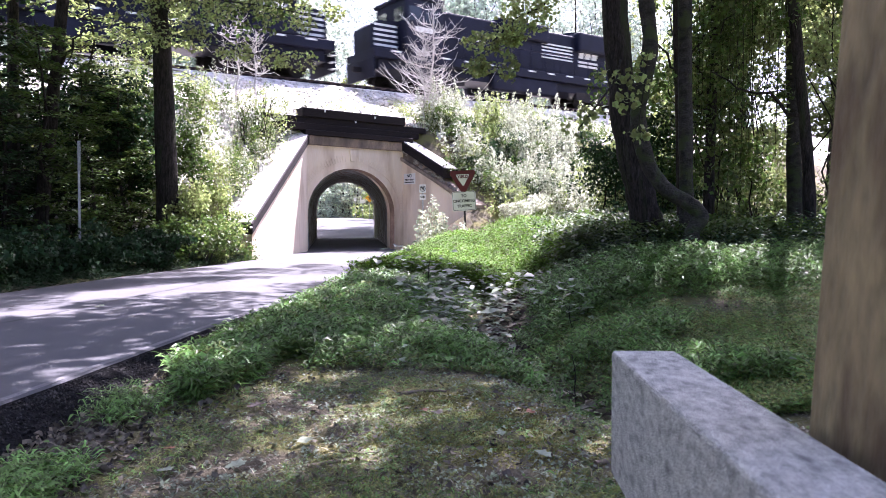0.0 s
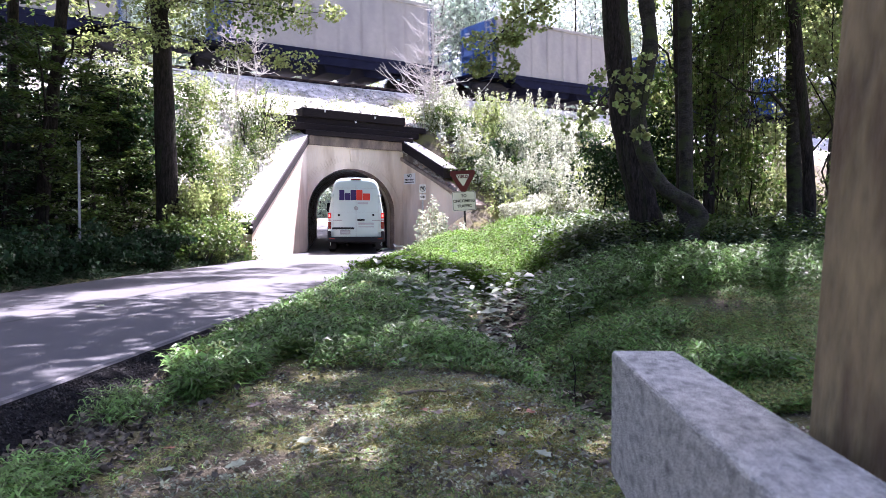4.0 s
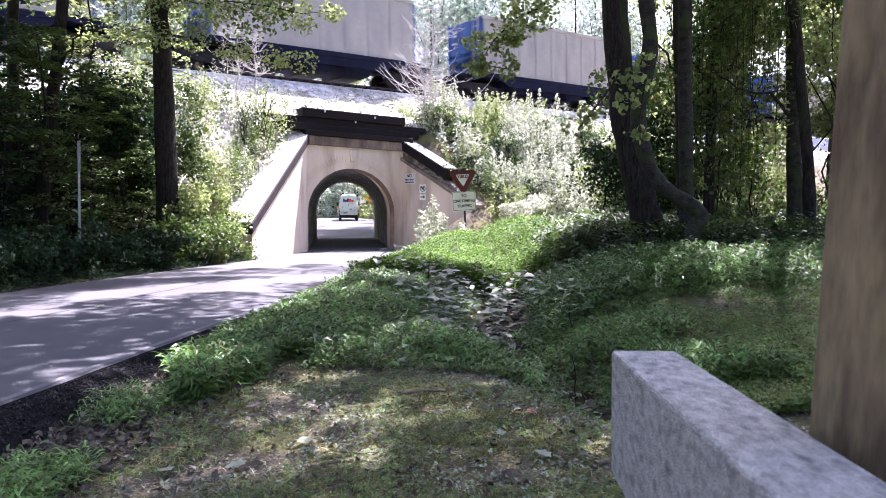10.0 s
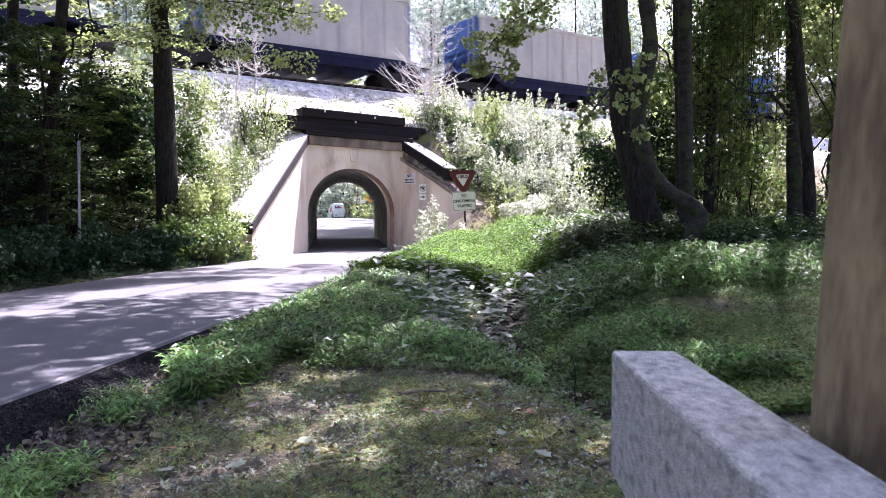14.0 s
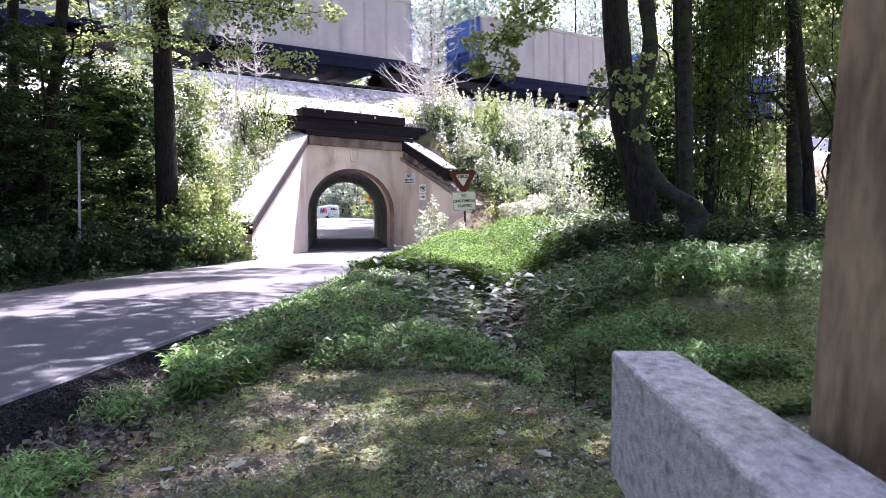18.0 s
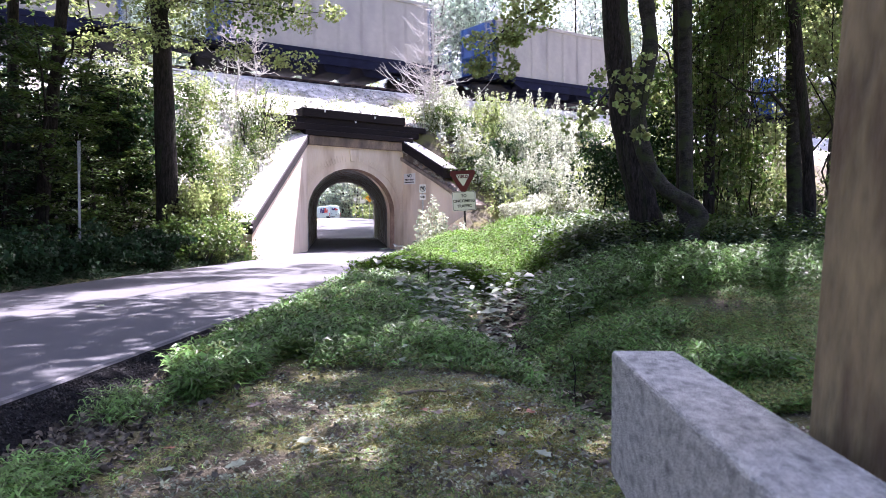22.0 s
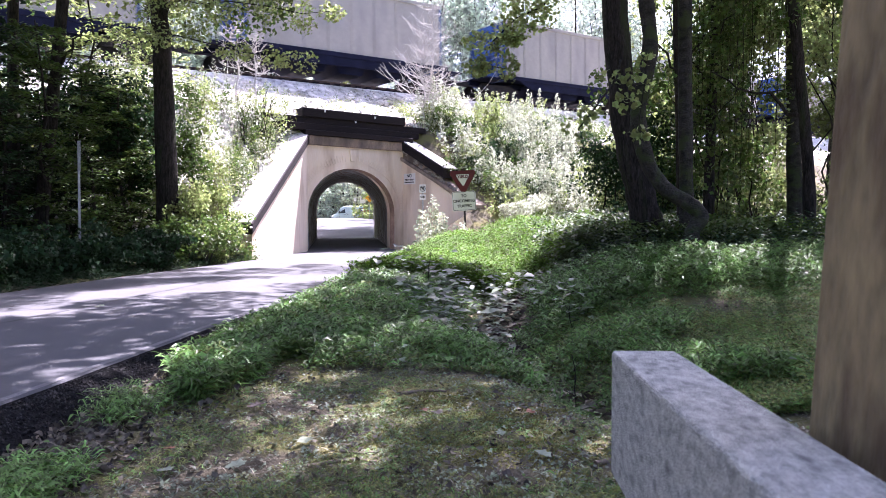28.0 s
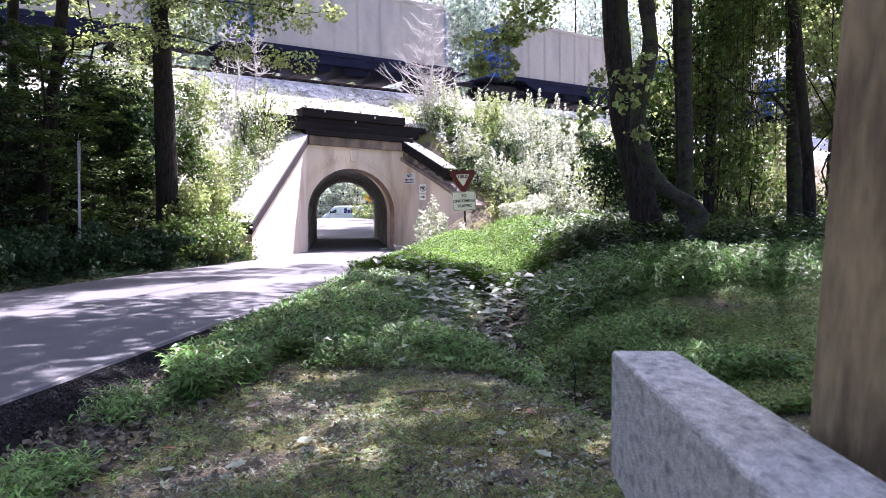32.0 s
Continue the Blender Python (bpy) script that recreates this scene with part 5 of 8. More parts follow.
def build_signs():
    # yield sign, with its plate below, leaning a little
    x, y = 0.76, 23.0
    z = float(ground_z(x, y))
    s = thing("yield_sign", "red and white triangular yield sign over a white plate", "road sign", pose(x, y, z - 0.16, 0, -3.5, 4))
    post_part(s, 2.45, M_steel)
    r = 0.455
    tri = [(r * math.cos(math.radians(a + d)) * 1.0, r * math.sin(math.radians(a + d))) for a in (30, 150, 270) for d in (-6, 6)]
    part("sign_face", prism(tri, "y", -0.035, -0.03), M_signred, s, "red triangular face", pose(0, 0, 2.20))
    tri2 = [(u * 0.50, v * 0.50) for u, v in tri]
    part("sign_centre", prism(tri2, "y", -0.041, -0.036), M_white, s, "", pose(0, 0, 2.215))
    letters("YIELD", 0.135, M_signred, pose(0, -0.046, 2.27, 90, 0, 0), s)
    part("plate", prism(rounded(0.76, 0.62, 0.05), "y", -0.035, -0.03), M_white, s, "white plate", pose(0, 0, 1.50))
    part("plate_edge", prism(rounded(0.72, 0.58, 0.045), "y", -0.0365, -0.0355), M_black, s, "", pose(0, 0, 1.50))
    part("plate_field", prism(rounded(0.70, 0.56, 0.04), "y", -0.0385, -0.0375), M_white, s, "", pose(0, 0, 1.50))
    for w, dz in (("TO", 0.16), ("ONCOMING", 0.0), ("TRAFFIC", -0.16)):
        letters(w, 0.125, M_black, pose(0, -0.041, 1.50 + dz, 90, 0, 0), s)
    # no-parking sign with an arrow
    x, y = -0.68, 24.2
    z = float(ground_z(x, y))
    s = thing("parking_sign", "small white no-parking sign with an arrow plate", "road sign", pose(x, y, z + 0.12))
    post_part(s, 2.2)
    part("sign_face", prism(rounded(0.23, 0.28, 0.02), "y", -0.035, -0.03), M_white, s, "", pose(0, 0, 2.05))
    bm = bmesh.new()
    k = 24
    ring = []
    for i in range(k):
        a = 2 * math.pi * i / k
        ring.append([bm.verts.new((q * math.cos(a), -0.038, q * math.sin(a))) for q in (0.078, 0.098)])
    for i in range(k):
        j = (i + 1) % k
        bm.faces.new((ring[i][0], ring[j][0], ring[j][1], ring[i][1]))
    part("ring", bm, M_black, s, "", pose(0, 0, 2.05))
    letters("P", 0.15, M_black, pose(0, -0.04, 2.05, 90, 0, 0), s)
    part("slash", prism([(-0.075, 0.058), (-0.058, 0.075), (0.075, -0.058), (0.058, -0.075)], "y", -0.047, -0.044), M_black, s, "", pose(0, 0, 2.05))
    part("arrow_plate", prism(rounded(0.21, 0.18, 0.015), "y", -0.035, -0.03), M_white, s, "", pose(0, 0, 1.77))
    part("arrow", prism([(-0.08, -0.016), (0.02, -0.016), (0.02, -0.05), (0.085, 0), (0.02, 0.05), (0.02, 0.016), (-0.08, 0.016)], "y", -0.040, -0.037), M_black, s, "", pose(0, 0, 1.77))
    # notice on the wing wall
    d = (R1 - R0).normalized()
    p = R0 + d * 0.45
    ang = math.degrees(math.atan2(d.y, d.x))
    s = thing("notice_board", "white no-trespassing notice fixed to the cream wall", "sign", pose(p.x, p.y, 2.95, 0, 0, ang))
    part("board", box(-0.33, -0.03, -0.22, 0.33, -0.004, 0.22, 0.004), M_white, s)
    letters("NO", 0.18, M_black, pose(0, -0.034, 0.12, 90, 0, 0), s)
    letters("TRESPASSING", 0.085, M_black, pose(0, -0.034, -0.04, 90, 0, 0), s)
    part("text_bar", box(-0.27, -0.034, -0.16, 0.27, -0.032, -0.12), M_black, s)
    # bare sign post seen edge-on
    x, y = -6.93, 13.75
    s = thing("sign_post", "tall bare galvanised sign post among bushes", "post", pose(x, y, float(ground_z(x, y)) - 0.02, 0, 0.3, 116.7))
    part("post", box(-0.035, -0.022, -0.3, 0.035, 0.022, 2.58, 0.006), M_galv, s)
    part("sign_face", box(-0.30, -0.034, 2.02, 0.30, -0.026, 2.58, 0.002), M_galv, s, "sign plate seen edge-on")
    # beyond the tunnel: yellow warning sign, white plates
    for x, y, h, kind in ((-7.62, 75, 2.75, "diamond"), (-8.45, 76, 2.6, "plate"), (-9.75, 80, 2.5, "post"), (-7.3, 75.5, 2.7, "post")):
        z = float(ground_z(x, y))
        if kind == "diamond":
            s = thing("warning_sign", "yellow diamond warning sign on a steel post", "road sign", pose(x, y, z))
            post_part(s, h)
            part("sign_face", prism([(0, -0.48), (0.48, 0), (0, 0.48), (-0.48, 0)], "y", -0.045, -0.04), M_signyellow, s, "yellow diamond face", pose(0, 0, h - 0.3))
            part("symbol", prism([(-0.05, -0.2), (0.05, -0.2), (0.05, 0.0), (0.16, 0.0), (0, 0.22), (-0.16, 0.0), (-0.05, 0.0)], "y", -0.05, -0.047), M_black, s, "", pose(0, 0, h - 0.3))
        elif kind == "plate":
            s = thing("speed_sign", "white rectangular road sign on a steel post", "road sign", pose(x, y, z))
            post_part(s, h)
            part("sign_face", box(-0.28, -0.045, h - 0.7, 0.28, -0.04, h, 0.002), M_white, s)
            part("text_bar", box(-0.18, -0.05, h - 0.35, 0.18, -0.046, h - 0.12), M_greytext, s)
        else:
            s = thing("marker_post", "plain steel roadside post with a small plate", "post", pose(x, y, z))
            post_part(s, h)
            part("sign_face", box(-0.14, -0.045, h - 0.4, 0.14, -0.04, h, 0.002), M_white, s)


build_signs()
# ---------------------------------------------------------------- trees
def bend(rng, base, tip, k=6, wob=0.05):
    base, tip = Vector(base), Vector(tip)
    pts = []
    ln = (tip - base).length
    for i in range(k + 1):
        p = base.lerp(tip, i / k)
        if 0 < i:
            p = p + Vector(rng.normal(size=3)) * wob * ln / k
        pts.append(p)
    return pts


def tree(name, label, base, path, r0, r1, limbs, crowns, leaf, per, mat, seed, seg=12, group="", bark=None, up=0.5):
    """A tapered trunk along a path, limbs (start fraction, tip, radius) and leaf clumps round (centre, radius)."""
    rng = np.random.default_rng(seed)
    th = thing(name, label, "tree", pose(*base), group)
    bx = Vector(base)
    pts = [Vector(p) - bx for p in path]
    fine = []
    for a, b in zip(pts[:-1], pts[1:]):
        for j in range(4):
            fine.append(a.lerp(b, j / 4))
    fine.append(pts[-1])
    n = len(fine)
    # round off the corners of the path
    for _ in range(2):
        fine = [fine[0]] + [(fine[i - 1] + fine[i] * 2 + fine[i + 1]) / 4 for i in range(1, n - 1)] + [fine[-1]]
    rad = []
    for i in range(n):
        f = i / (n - 1)
        flare = 0.22 * max(0, 1 - f * n / 3.5) ** 2
        rad.append((r0 + (r1 - r0) * f) * (1 + flare) * (1 + 0.05 * rng.normal()))
    seg = max(seg, 26) if r0 > 0.1 and seg > 9 else seg
    v, f = tube(fine, rad, seg)
    # bark ridges run up the trunk
    for q in range(len(v)):
        i, j = divmod(q, seg)
        g = noise.noise(Vector((j * 0.9, i * 0.22, seed))) + 0.6 * noise.noise(Vector((j * 2.1, i * 0.5, seed + 5)))
        v[q] = fine[i] + (v[q] - fine[i]) * (1 + (0.09 * g if seg > 12 else 0))
    v = [p + Vector((noise.noise(p * 2.3), noise.noise(p * 2.3 + Vector((9, 0, 0))), 0)) * r0 * 0.10 for p in v]
    part("trunk", tubes_mesh("trunk", [(v, f)], bark or M_bark), None, th)
    for fr, tip, r in limbs:
        st = fine[min(n - 1, int(fr * (n - 1)))]
        tp = Vector(tip) - bx
        pp = bend(rng, st, tp, 7, 0.35)
        rr = [r * (1 - 0.8 * i / 7) for i in range(8)]
        limb_parts = [tube(pp, rr, 6)]
        for k in range(3):
            q = pp[3 + k]
            e = q + Vector(rng.normal(size=3)) * 0.18 * (tp - st).length
            sp = bend(rng, q, e, 4, 0.3)
            limb_parts.append(tube(sp, [r * 0.3 * (1 - 0.8 * i / 4) for i in range(5)], 5))
        part("limb", tubes_mesh("limb", limb_parts, bark or M_bark), None, th)
    if crowns:
        cs = [np.array(c) - np.array(base) for c, r in crowns]
        P = clump_points(rng, cs, [r for c, r in crowns], per)
        V, F = leaf_arrays(rng, P, leaf * (0.6 + 0.8 * rng.random(len(P))), up)
        part("crown", mesh_of("crown", V, F, mat), None, th)
    return th


def scatter_crowns(rng, box_lo, box_hi, n, r0, r1):
    out = []
    for _ in range(n):
        c = [rng.uniform(a, b) for a, b in zip(box_lo, box_hi)]
        out.append((c, rng.uniform(r0, r1)))
    return out


def gz(x, y):
    return float(ground_z(x, y))


rc = np.random.default_rng(21)
# right-hand group: thick leaning trunk, swept trunk, straight trunk
# crown clumps above the view are added to shade ditch, soil and lawn
tree("forest_tree", "thick dark leaning trunk, its unseen crown set to shade the ground", (3.17, 10.9, gz(3.17, 10.9) - 0.1),
     [(3.17, 10.9, 0.7), (2.98, 10.9, 1.45), (2.84, 10.9, 2.03), (2.68, 10.9, 2.97), (2.55, 10.9, 4.4), (2.5, 11, 8), (2.6, 11, 11)], 0.225, 0.17,
     [(0.7, (5.0, 12.5, 9.5), 0.08), (0.8, (1.0, 13, 10), 0.08), (0.9, (4.5, 9, 12), 0.08)],
     scatter_crowns(rc, (-1, 11.8, 6.8), (4.6, 16, 12.5), 8, 0.8, 1.3) + scatter_crowns(rc, (0.8, 16.5, 8.8), (2.8, 20.5, 10.2), 8, 0.7, 1.0) + scatter_crowns(rc, (1.6, 11.0, 8.4), (3.8, 14.6, 10.5), 8, 0.9, 1.4) + scatter_crowns(rc, (1.2, 13.4, 8.6), (4.4, 17.6, 10.6), 5, 0.8, 1.3) + scatter_crowns(rc, (3.2, 14.0, 9.6), (5.4, 16.2, 11.2), 6, 0.9, 1.4) + scatter_crowns(rc, (4.4, 11.6, 8.6), (6.6, 14.0, 10.0), 8, 0.6, 0.9)
     + [((3.1, 16.4, 9.2), 0.9), ((3.6, 17.3, 9.6), 0.9), ((3.0, 17.5, 9.0), 0.8), ((3.9, 16.6, 9.7), 0.8), ((4.2, 17.9, 9.9), 0.9)], 0.16, 360, M_leaf, 31)
tree("forest_tree", "dark trunk swept sideways at its foot", (3.44, 10.0, gz(3.44, 10) - 0.1),
     [(3.42, 10.0, 0.4), (3.42, 10.0, 0.66), (3.46, 10.0, 0.92), (3.60, 10.0, 1.08), (3.44, 10.0, 1.26), (3.10, 10.0, 1.43), (2.88, 10.0, 1.70), (2.74, 10.0, 2.11), (2.68, 10.0, 2.52), (2.78, 10.0, 2.93),
      (2.87, 10.0, 3.44), (2.79, 10, 4.10), (2.55, 10, 6), (2.4, 10, 8)], 0.108, 0.10,
     [(0.93, (0.6, 9.0, 7.6), 0.05), (0.9, (3.2, 8.5, 8.5), 0.05)],
     [((1.3, 8.6, 8.6), 1.9), ((1.4, 8.8, 8.8), 1.0), ((0.6, 8.3, 8.4), 0.9), ((3.2, 9.4, 9.0), 0.9), ((3.3, 9.3, 9.0), 1.9), ((2.4, 10.4, 9.4), 1.6), ((1.0, 10.4, 8.4), 1.2), ((0.1, 7.9, 8.4), 1.5), ((0.9, 7.3, 8.2), 1.2)], 0.13, 420, M_leaf, 32, bark=M_bark_grey)
tree("forest_tree", "straight dark trunk rising from the bank", (3.62, 10.6, gz(3.62, 10.6) - 0.1),
     [(3.60, 10.6, 0.5), (3.57, 10.6, 1.6), (3.51, 10.6, 4.3), (3.5, 10.6, 9), (3.6, 10.6, 12)], 0.108, 0.08,
     [(0.7, (5.6, 9.6, 8.6), 0.06), (0.8, (2.4, 12.6, 10.5), 0.06)],
     scatter_crowns(rc, (3.9, 9.4, 8), (7.2, 13, 13), 8, 0.8, 1.4), 0.17, 330, M_leaf, 33, bark=M_bark_grey)
tree("forest_tree", "ridged dark trunk at the edge of the lawn", (6.42, 12.6, gz(6.42, 12.6) - 0.1),
     [(6.42, 12.6, 0.7), (6.37, 12.6, 2.2), (6.04, 12.6, 4.9), (5.95, 12.6, 7), (6.1, 12.6, 11)], 0.10, 0.08,
     [(0.36, (4.6, 12.4, 3.6), 0.04), (0.7, (8.0, 10.6, 7.0), 0.08), (0.85, (5.0, 14.0, 10.0), 0.08)],
     scatter_crowns(rc, (4.5, 8, 6.0), (10.5, 15, 13), 8, 0.9, 1.6) + scatter_crowns(rc, (7.0, 13.4, 8.6), (9.4, 15.8, 10.0), 11, 0.8, 1.1), 0.17, 330, M_leaf, 34)
tree("forest_tree", "grey trunk behind the lawn", (6.8, 13.9, gz(6.8, 13.9) - 0.1),
     [(6.8, 13.9, 0.8), (6.74, 13.9, 2.1), (6.7, 13.9, 4.1), (6.5, 13.9, 10)], 0.14, 0.10,
     [(0.7, (8.2, 15, 8), 0.06)], scatter_crowns(rc, (6, 12, 8), (9, 14, 11), 3, 0.7, 1.1)
     + [((6.4, 15.8, 9.0), 1.0), ((7.2, 16.3, 9.4), 1.1), ((7.9, 16.0, 9.1), 1.0), ((6.8, 16.8, 9.8), 1.0), ((8.3, 16.9, 9.7), 1.0), ((5.9, 16.4, 9.4), 0.9)], 0.17, 330, M_leaf, 35, bark=M_bark_grey)
tree("forest_tree", "slim vine-wrapped trunk with low backlit foliage", (5.25, 14.3, gz(5.25, 14.3) - 0.1),
     [(5.25, 14.3, 0.8), (5.28, 14.3, 2.6), (5.35, 14.3, 5.0), (5.3, 14.3, 9)], 0.11, 0.07,
     [(0.45, (4.2, 13.8, 5.2), 0.03), (0.5, (6.4, 14.0, 5.6), 0.03), (0.4, (4.0, 14.6, 4.6), 0.025)],
     scatter_crowns(rc, (3.3, 13.4, 3.5), (7.4, 15.6, 6.6), 24, 0.35, 0.75), 0.09, 520, M_leaf_sun, 39)
tree("forest_tree", "slim dark trunk with overhanging leaves", (4.35, 13.2, gz(4.35, 13.2) - 0.1),
     [(4.35, 13.2, 0.8), (4.3, 13.2, 2.6), (4.2, 13.2, 5.0), (4.2, 13.2, 8)], 0.06, 0.04,
     [(0.5, (3.4, 12.6, 4.6), 0.025), (0.5, (5.4, 12.8, 4.9), 0.025)],
     scatter_crowns(rc, (3.0, 12.2, 3.3), (6.4, 14.2, 6.2), 26, 0.3, 0.65), 0.085, 620, M_leaf, 40)
# added tree: its crown, out of view, shades the ground beside the mound
tree("forest_tree", "slim trunk added behind the lawn to carry an unseen shading crown", (8.6, 20.5, gz(8.6, 20.5) - 0.1),
     [(8.6, 20.5, 0.9), (8.5, 20.6, 4.0), (8.3, 20.8, 8.0), (8.0, 21.0, 11.5)], 0.15, 0.09,
     [(0.75, (5.9, 21.8, 10.2), 0.06), (0.8, (6.6, 22.8, 10.8), 0.06), (0.85, (7.4, 20.2, 11.4), 0.06)],
     [((5.6, 21.2, 9.9), 0.9), ((5.9, 22.4, 10.4), 1.0), ((6.6, 21.6, 10.4), 1.0), ((6.5, 23.0, 10.9), 1.1), ((7.3, 22.2, 10.9), 1.0), ((7.6, 20.8, 11.2), 1.0)], 0.16, 420, M_leaf, 45)
# left of the lane: the big trunk and its neighbours
# its unseen high crown clumps are added to shade the lane and verge
tree("forest_tree", "tall dark forked trunk beside the lane", (-6.85, 18.0, gz(-6.85, 18.0) - 0.1),
     [(-6.85, 18, 0.2), (-6.88, 18, 2.5), (-6.95, 18, 4.8), (-7.05, 18, 6.6), (-7.4, 18, 9.5), (-7.4, 18, 13)], 0.265, 0.16,
     [(0.5, (-6.3, 17.8, 7.2), 0.12), (0.6, (-4.5, 17.0, 7.6), 0.1), (0.75, (-9.5, 17, 9.5), 0.1), (0.8, (-5.4, 20, 10.5), 0.1)],
     scatter_crowns(rc, (-10.5, 15.5, 6.6), (-4.2, 19.5, 11.5), 14, 0.8, 1.5) + scatter_crowns(rc, (-6.5, 17, 8.0), (-2.0, 22, 11.5), 14, 0.9, 1.5) + scatter_crowns(rc, (-3.5, 13.5, 8.8), (0.5, 19, 11.5), 7, 0.8, 1.4) + scatter_crowns(rc, (-3.4, 17, 8.6), (0.4, 23, 10.6), 14, 0.5, 0.9), 0.13, 680, M_leaf, 36)
tree("forest_tree", "slim dark trunk in dense understorey", (-8.9, 15.8, gz(-8.9, 15.8) - 0.1),
     [(-8.9, 15.8, 0.2), (-8.6, 15.8, 3), (-8.3, 15.8, 5.5), (-8.0, 15.8, 8)], 0.16, 0.10,
     [(0.5, (-7.6, 15.4, 5.2), 0.06)], scatter_crowns(rc, (-11, 14, 5), (-7, 17, 8.5), 9, 0.8, 1.3), 0.10, 380, M_leaf_sun, 37)
tree("forest_tree", "slim dark trunk in dense understorey", (-9.9, 16.6, gz(-9.9, 16.6) - 0.1),
     [(-9.9, 16.6, 0.2), (-9.85, 16.6, 3), (-9.8, 16.6, 7)], 0.15, 0.10,
     [(0.6, (-11, 15.4, 6.2), 0.05)], scatter_crowns(rc, (-12.5, 14, 4.5), (-9, 18, 8.5), 9, 0.8, 1.3), 0.10, 420, M_leaf, 38)


def shrub(name, label, base, clumps, leaf, per, mat, seed, stems=6, group="", slim=0.36, up=0.5, stem_mat=None, category="shrub"):
    rng = np.random.default_rng(seed)
    th = thing(name, label, category, pose(*base), group)
    b = np.array(base)
    cs = [np.array(c) - b for c, r in clumps]
    V, F = leaf_arrays(rng, P := clump_points(rng, cs, [r for c, r in clumps], per), leaf * (0.6 + 0.8 * rng.random(len(P))), up, slim)
    part("foliage", mesh_of("foliage", V, F, mat), None, th)
    for i in range(min(stems, len(cs))):
        c = cs[i]
        part("stem", tubes_mesh("stem", [tube(bend(rng, (c[0] * 0.2, c[1] * 0.2, 0), tuple(c), 5, 0.25), [0.025 - 0.004 * j for j in range(6)], 5)], stem_mat or M_bark), None, th)
    return th


def thicket(x0, x1, y0, y1, z0, z1, n, rng, r0, r1):
    """Clumps for a mass of foliage over a stretch of ground."""
    out = []
    for _ in range(n):
        x, y = rng.uniform(x0, x1), rng.uniform(y0, y1)
        out.append(((x, y, gz(x, y) + rng.uniform(z0, z1)), rng.uniform(r0, r1)))
    return out


rs = np.random.default_rng(5)
def spray_tree(name, label, base, height, sprays, reach, leaf, mat, seed, group, low=0.3, per=70):
    """A slim understorey tree whose leaves lie in flat drooping sprays along level branches."""
    rng = np.random.default_rng(seed)
    th = thing(name, label, "tree", pose(*base), group)
    tip = Vector((rng.normal() * 0.3, rng.normal() * 0.3, height))
    part("trunk", tubes_mesh("trunk", [tube(bend(rng, (0, 0, -0.2), tip, 6, 0.1), [0.05 - 0.006 * k for k in range(7)], 7)], M_bark), None, th)
    pos, twigs = [], []
    for k in range(sprays):
        f = (low + (height - low) * rng.random() ** 0.9) / height
        a = rng.uniform(0, 6.283)
        ln = reach * rng.uniform(0.5, 1.1) * (1.1 - 0.5 * f)
        d = np.array([math.cos(a), math.sin(a), 0])
        side = np.array([-d[1], d[0], 0])
        st = np.array(tip) * f
        droop = rng.uniform(-0.05, 0.4)
        u = rng.random(per) ** 0.7
        w = rng.uniform(-1, 1, per) * 0.32 * ln * np.sin(np.clip(u, 0.08, 1) * 2.9)
        pos.append(st + d * (u * ln)[:, None] + side * w[:, None] + np.stack([np.zeros(per)] * 2 + [0.12 * ln * u - droop * ln * u ** 2 + rng.normal(size=per) * 0.025], -1))
        twigs.append(tube([Vector(st), Vector(st + d * ln * 0.5 + np.array([0, 0, 0.06 * ln - droop * ln * 0.25])), Vector(st + d * ln + np.array([0, 0, 0.12 * ln - droop * ln]))], [0.014, 0.009, 0.004], 4))
    P = np.concatenate(pos)
    V, F = leaf_arrays(rng, P, leaf * rng.uniform(0.6, 1.3, len(P)), 1.6, 0.30, 0.06)
    part("crown", mesh_of("crown", V, F, mat), None, th)
    tagged(part("twig_mass", tubes_mesh("twig_mass", twigs, M_bark), None, th), kind="stuff")
    return th


# dense understorey left of the lane, its leaves in flat sprays, every third coloured dark for shade
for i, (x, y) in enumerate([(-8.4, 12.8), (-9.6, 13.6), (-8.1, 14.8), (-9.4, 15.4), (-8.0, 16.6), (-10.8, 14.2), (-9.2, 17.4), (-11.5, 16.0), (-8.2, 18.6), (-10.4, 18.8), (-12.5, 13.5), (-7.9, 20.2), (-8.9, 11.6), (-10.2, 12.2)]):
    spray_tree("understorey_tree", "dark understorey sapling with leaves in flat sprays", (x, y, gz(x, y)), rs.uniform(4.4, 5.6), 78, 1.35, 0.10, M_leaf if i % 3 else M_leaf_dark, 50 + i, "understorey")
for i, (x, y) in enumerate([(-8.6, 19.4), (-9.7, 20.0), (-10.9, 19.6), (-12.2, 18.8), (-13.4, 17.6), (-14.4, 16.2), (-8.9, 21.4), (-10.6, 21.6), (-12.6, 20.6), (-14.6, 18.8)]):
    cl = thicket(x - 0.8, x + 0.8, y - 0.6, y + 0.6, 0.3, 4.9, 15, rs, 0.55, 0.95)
    shrub("understorey_tree", "dense understorey sapling, leaves coloured dark for shade", (x, y, gz(x, y)), cl, 0.11, 800, M_leaf_dark, 1740 + i, 6, "understorey", category="tree")
for i, (x, y, h) in enumerate([(-9.8, 19.6, 8.6), (-8.3, 20.6, 8.8), (-12.6, 18.6, 8.4)]):
    spray_tree("sunlit_sapling", "sapling with leaves coloured yellow-green as if backlit", (x, y, gz(x, y)), h, 60, 1.8, 0.12, M_leaf_sun, 1700 + i, "sunlit saplings", 4.6, 50)
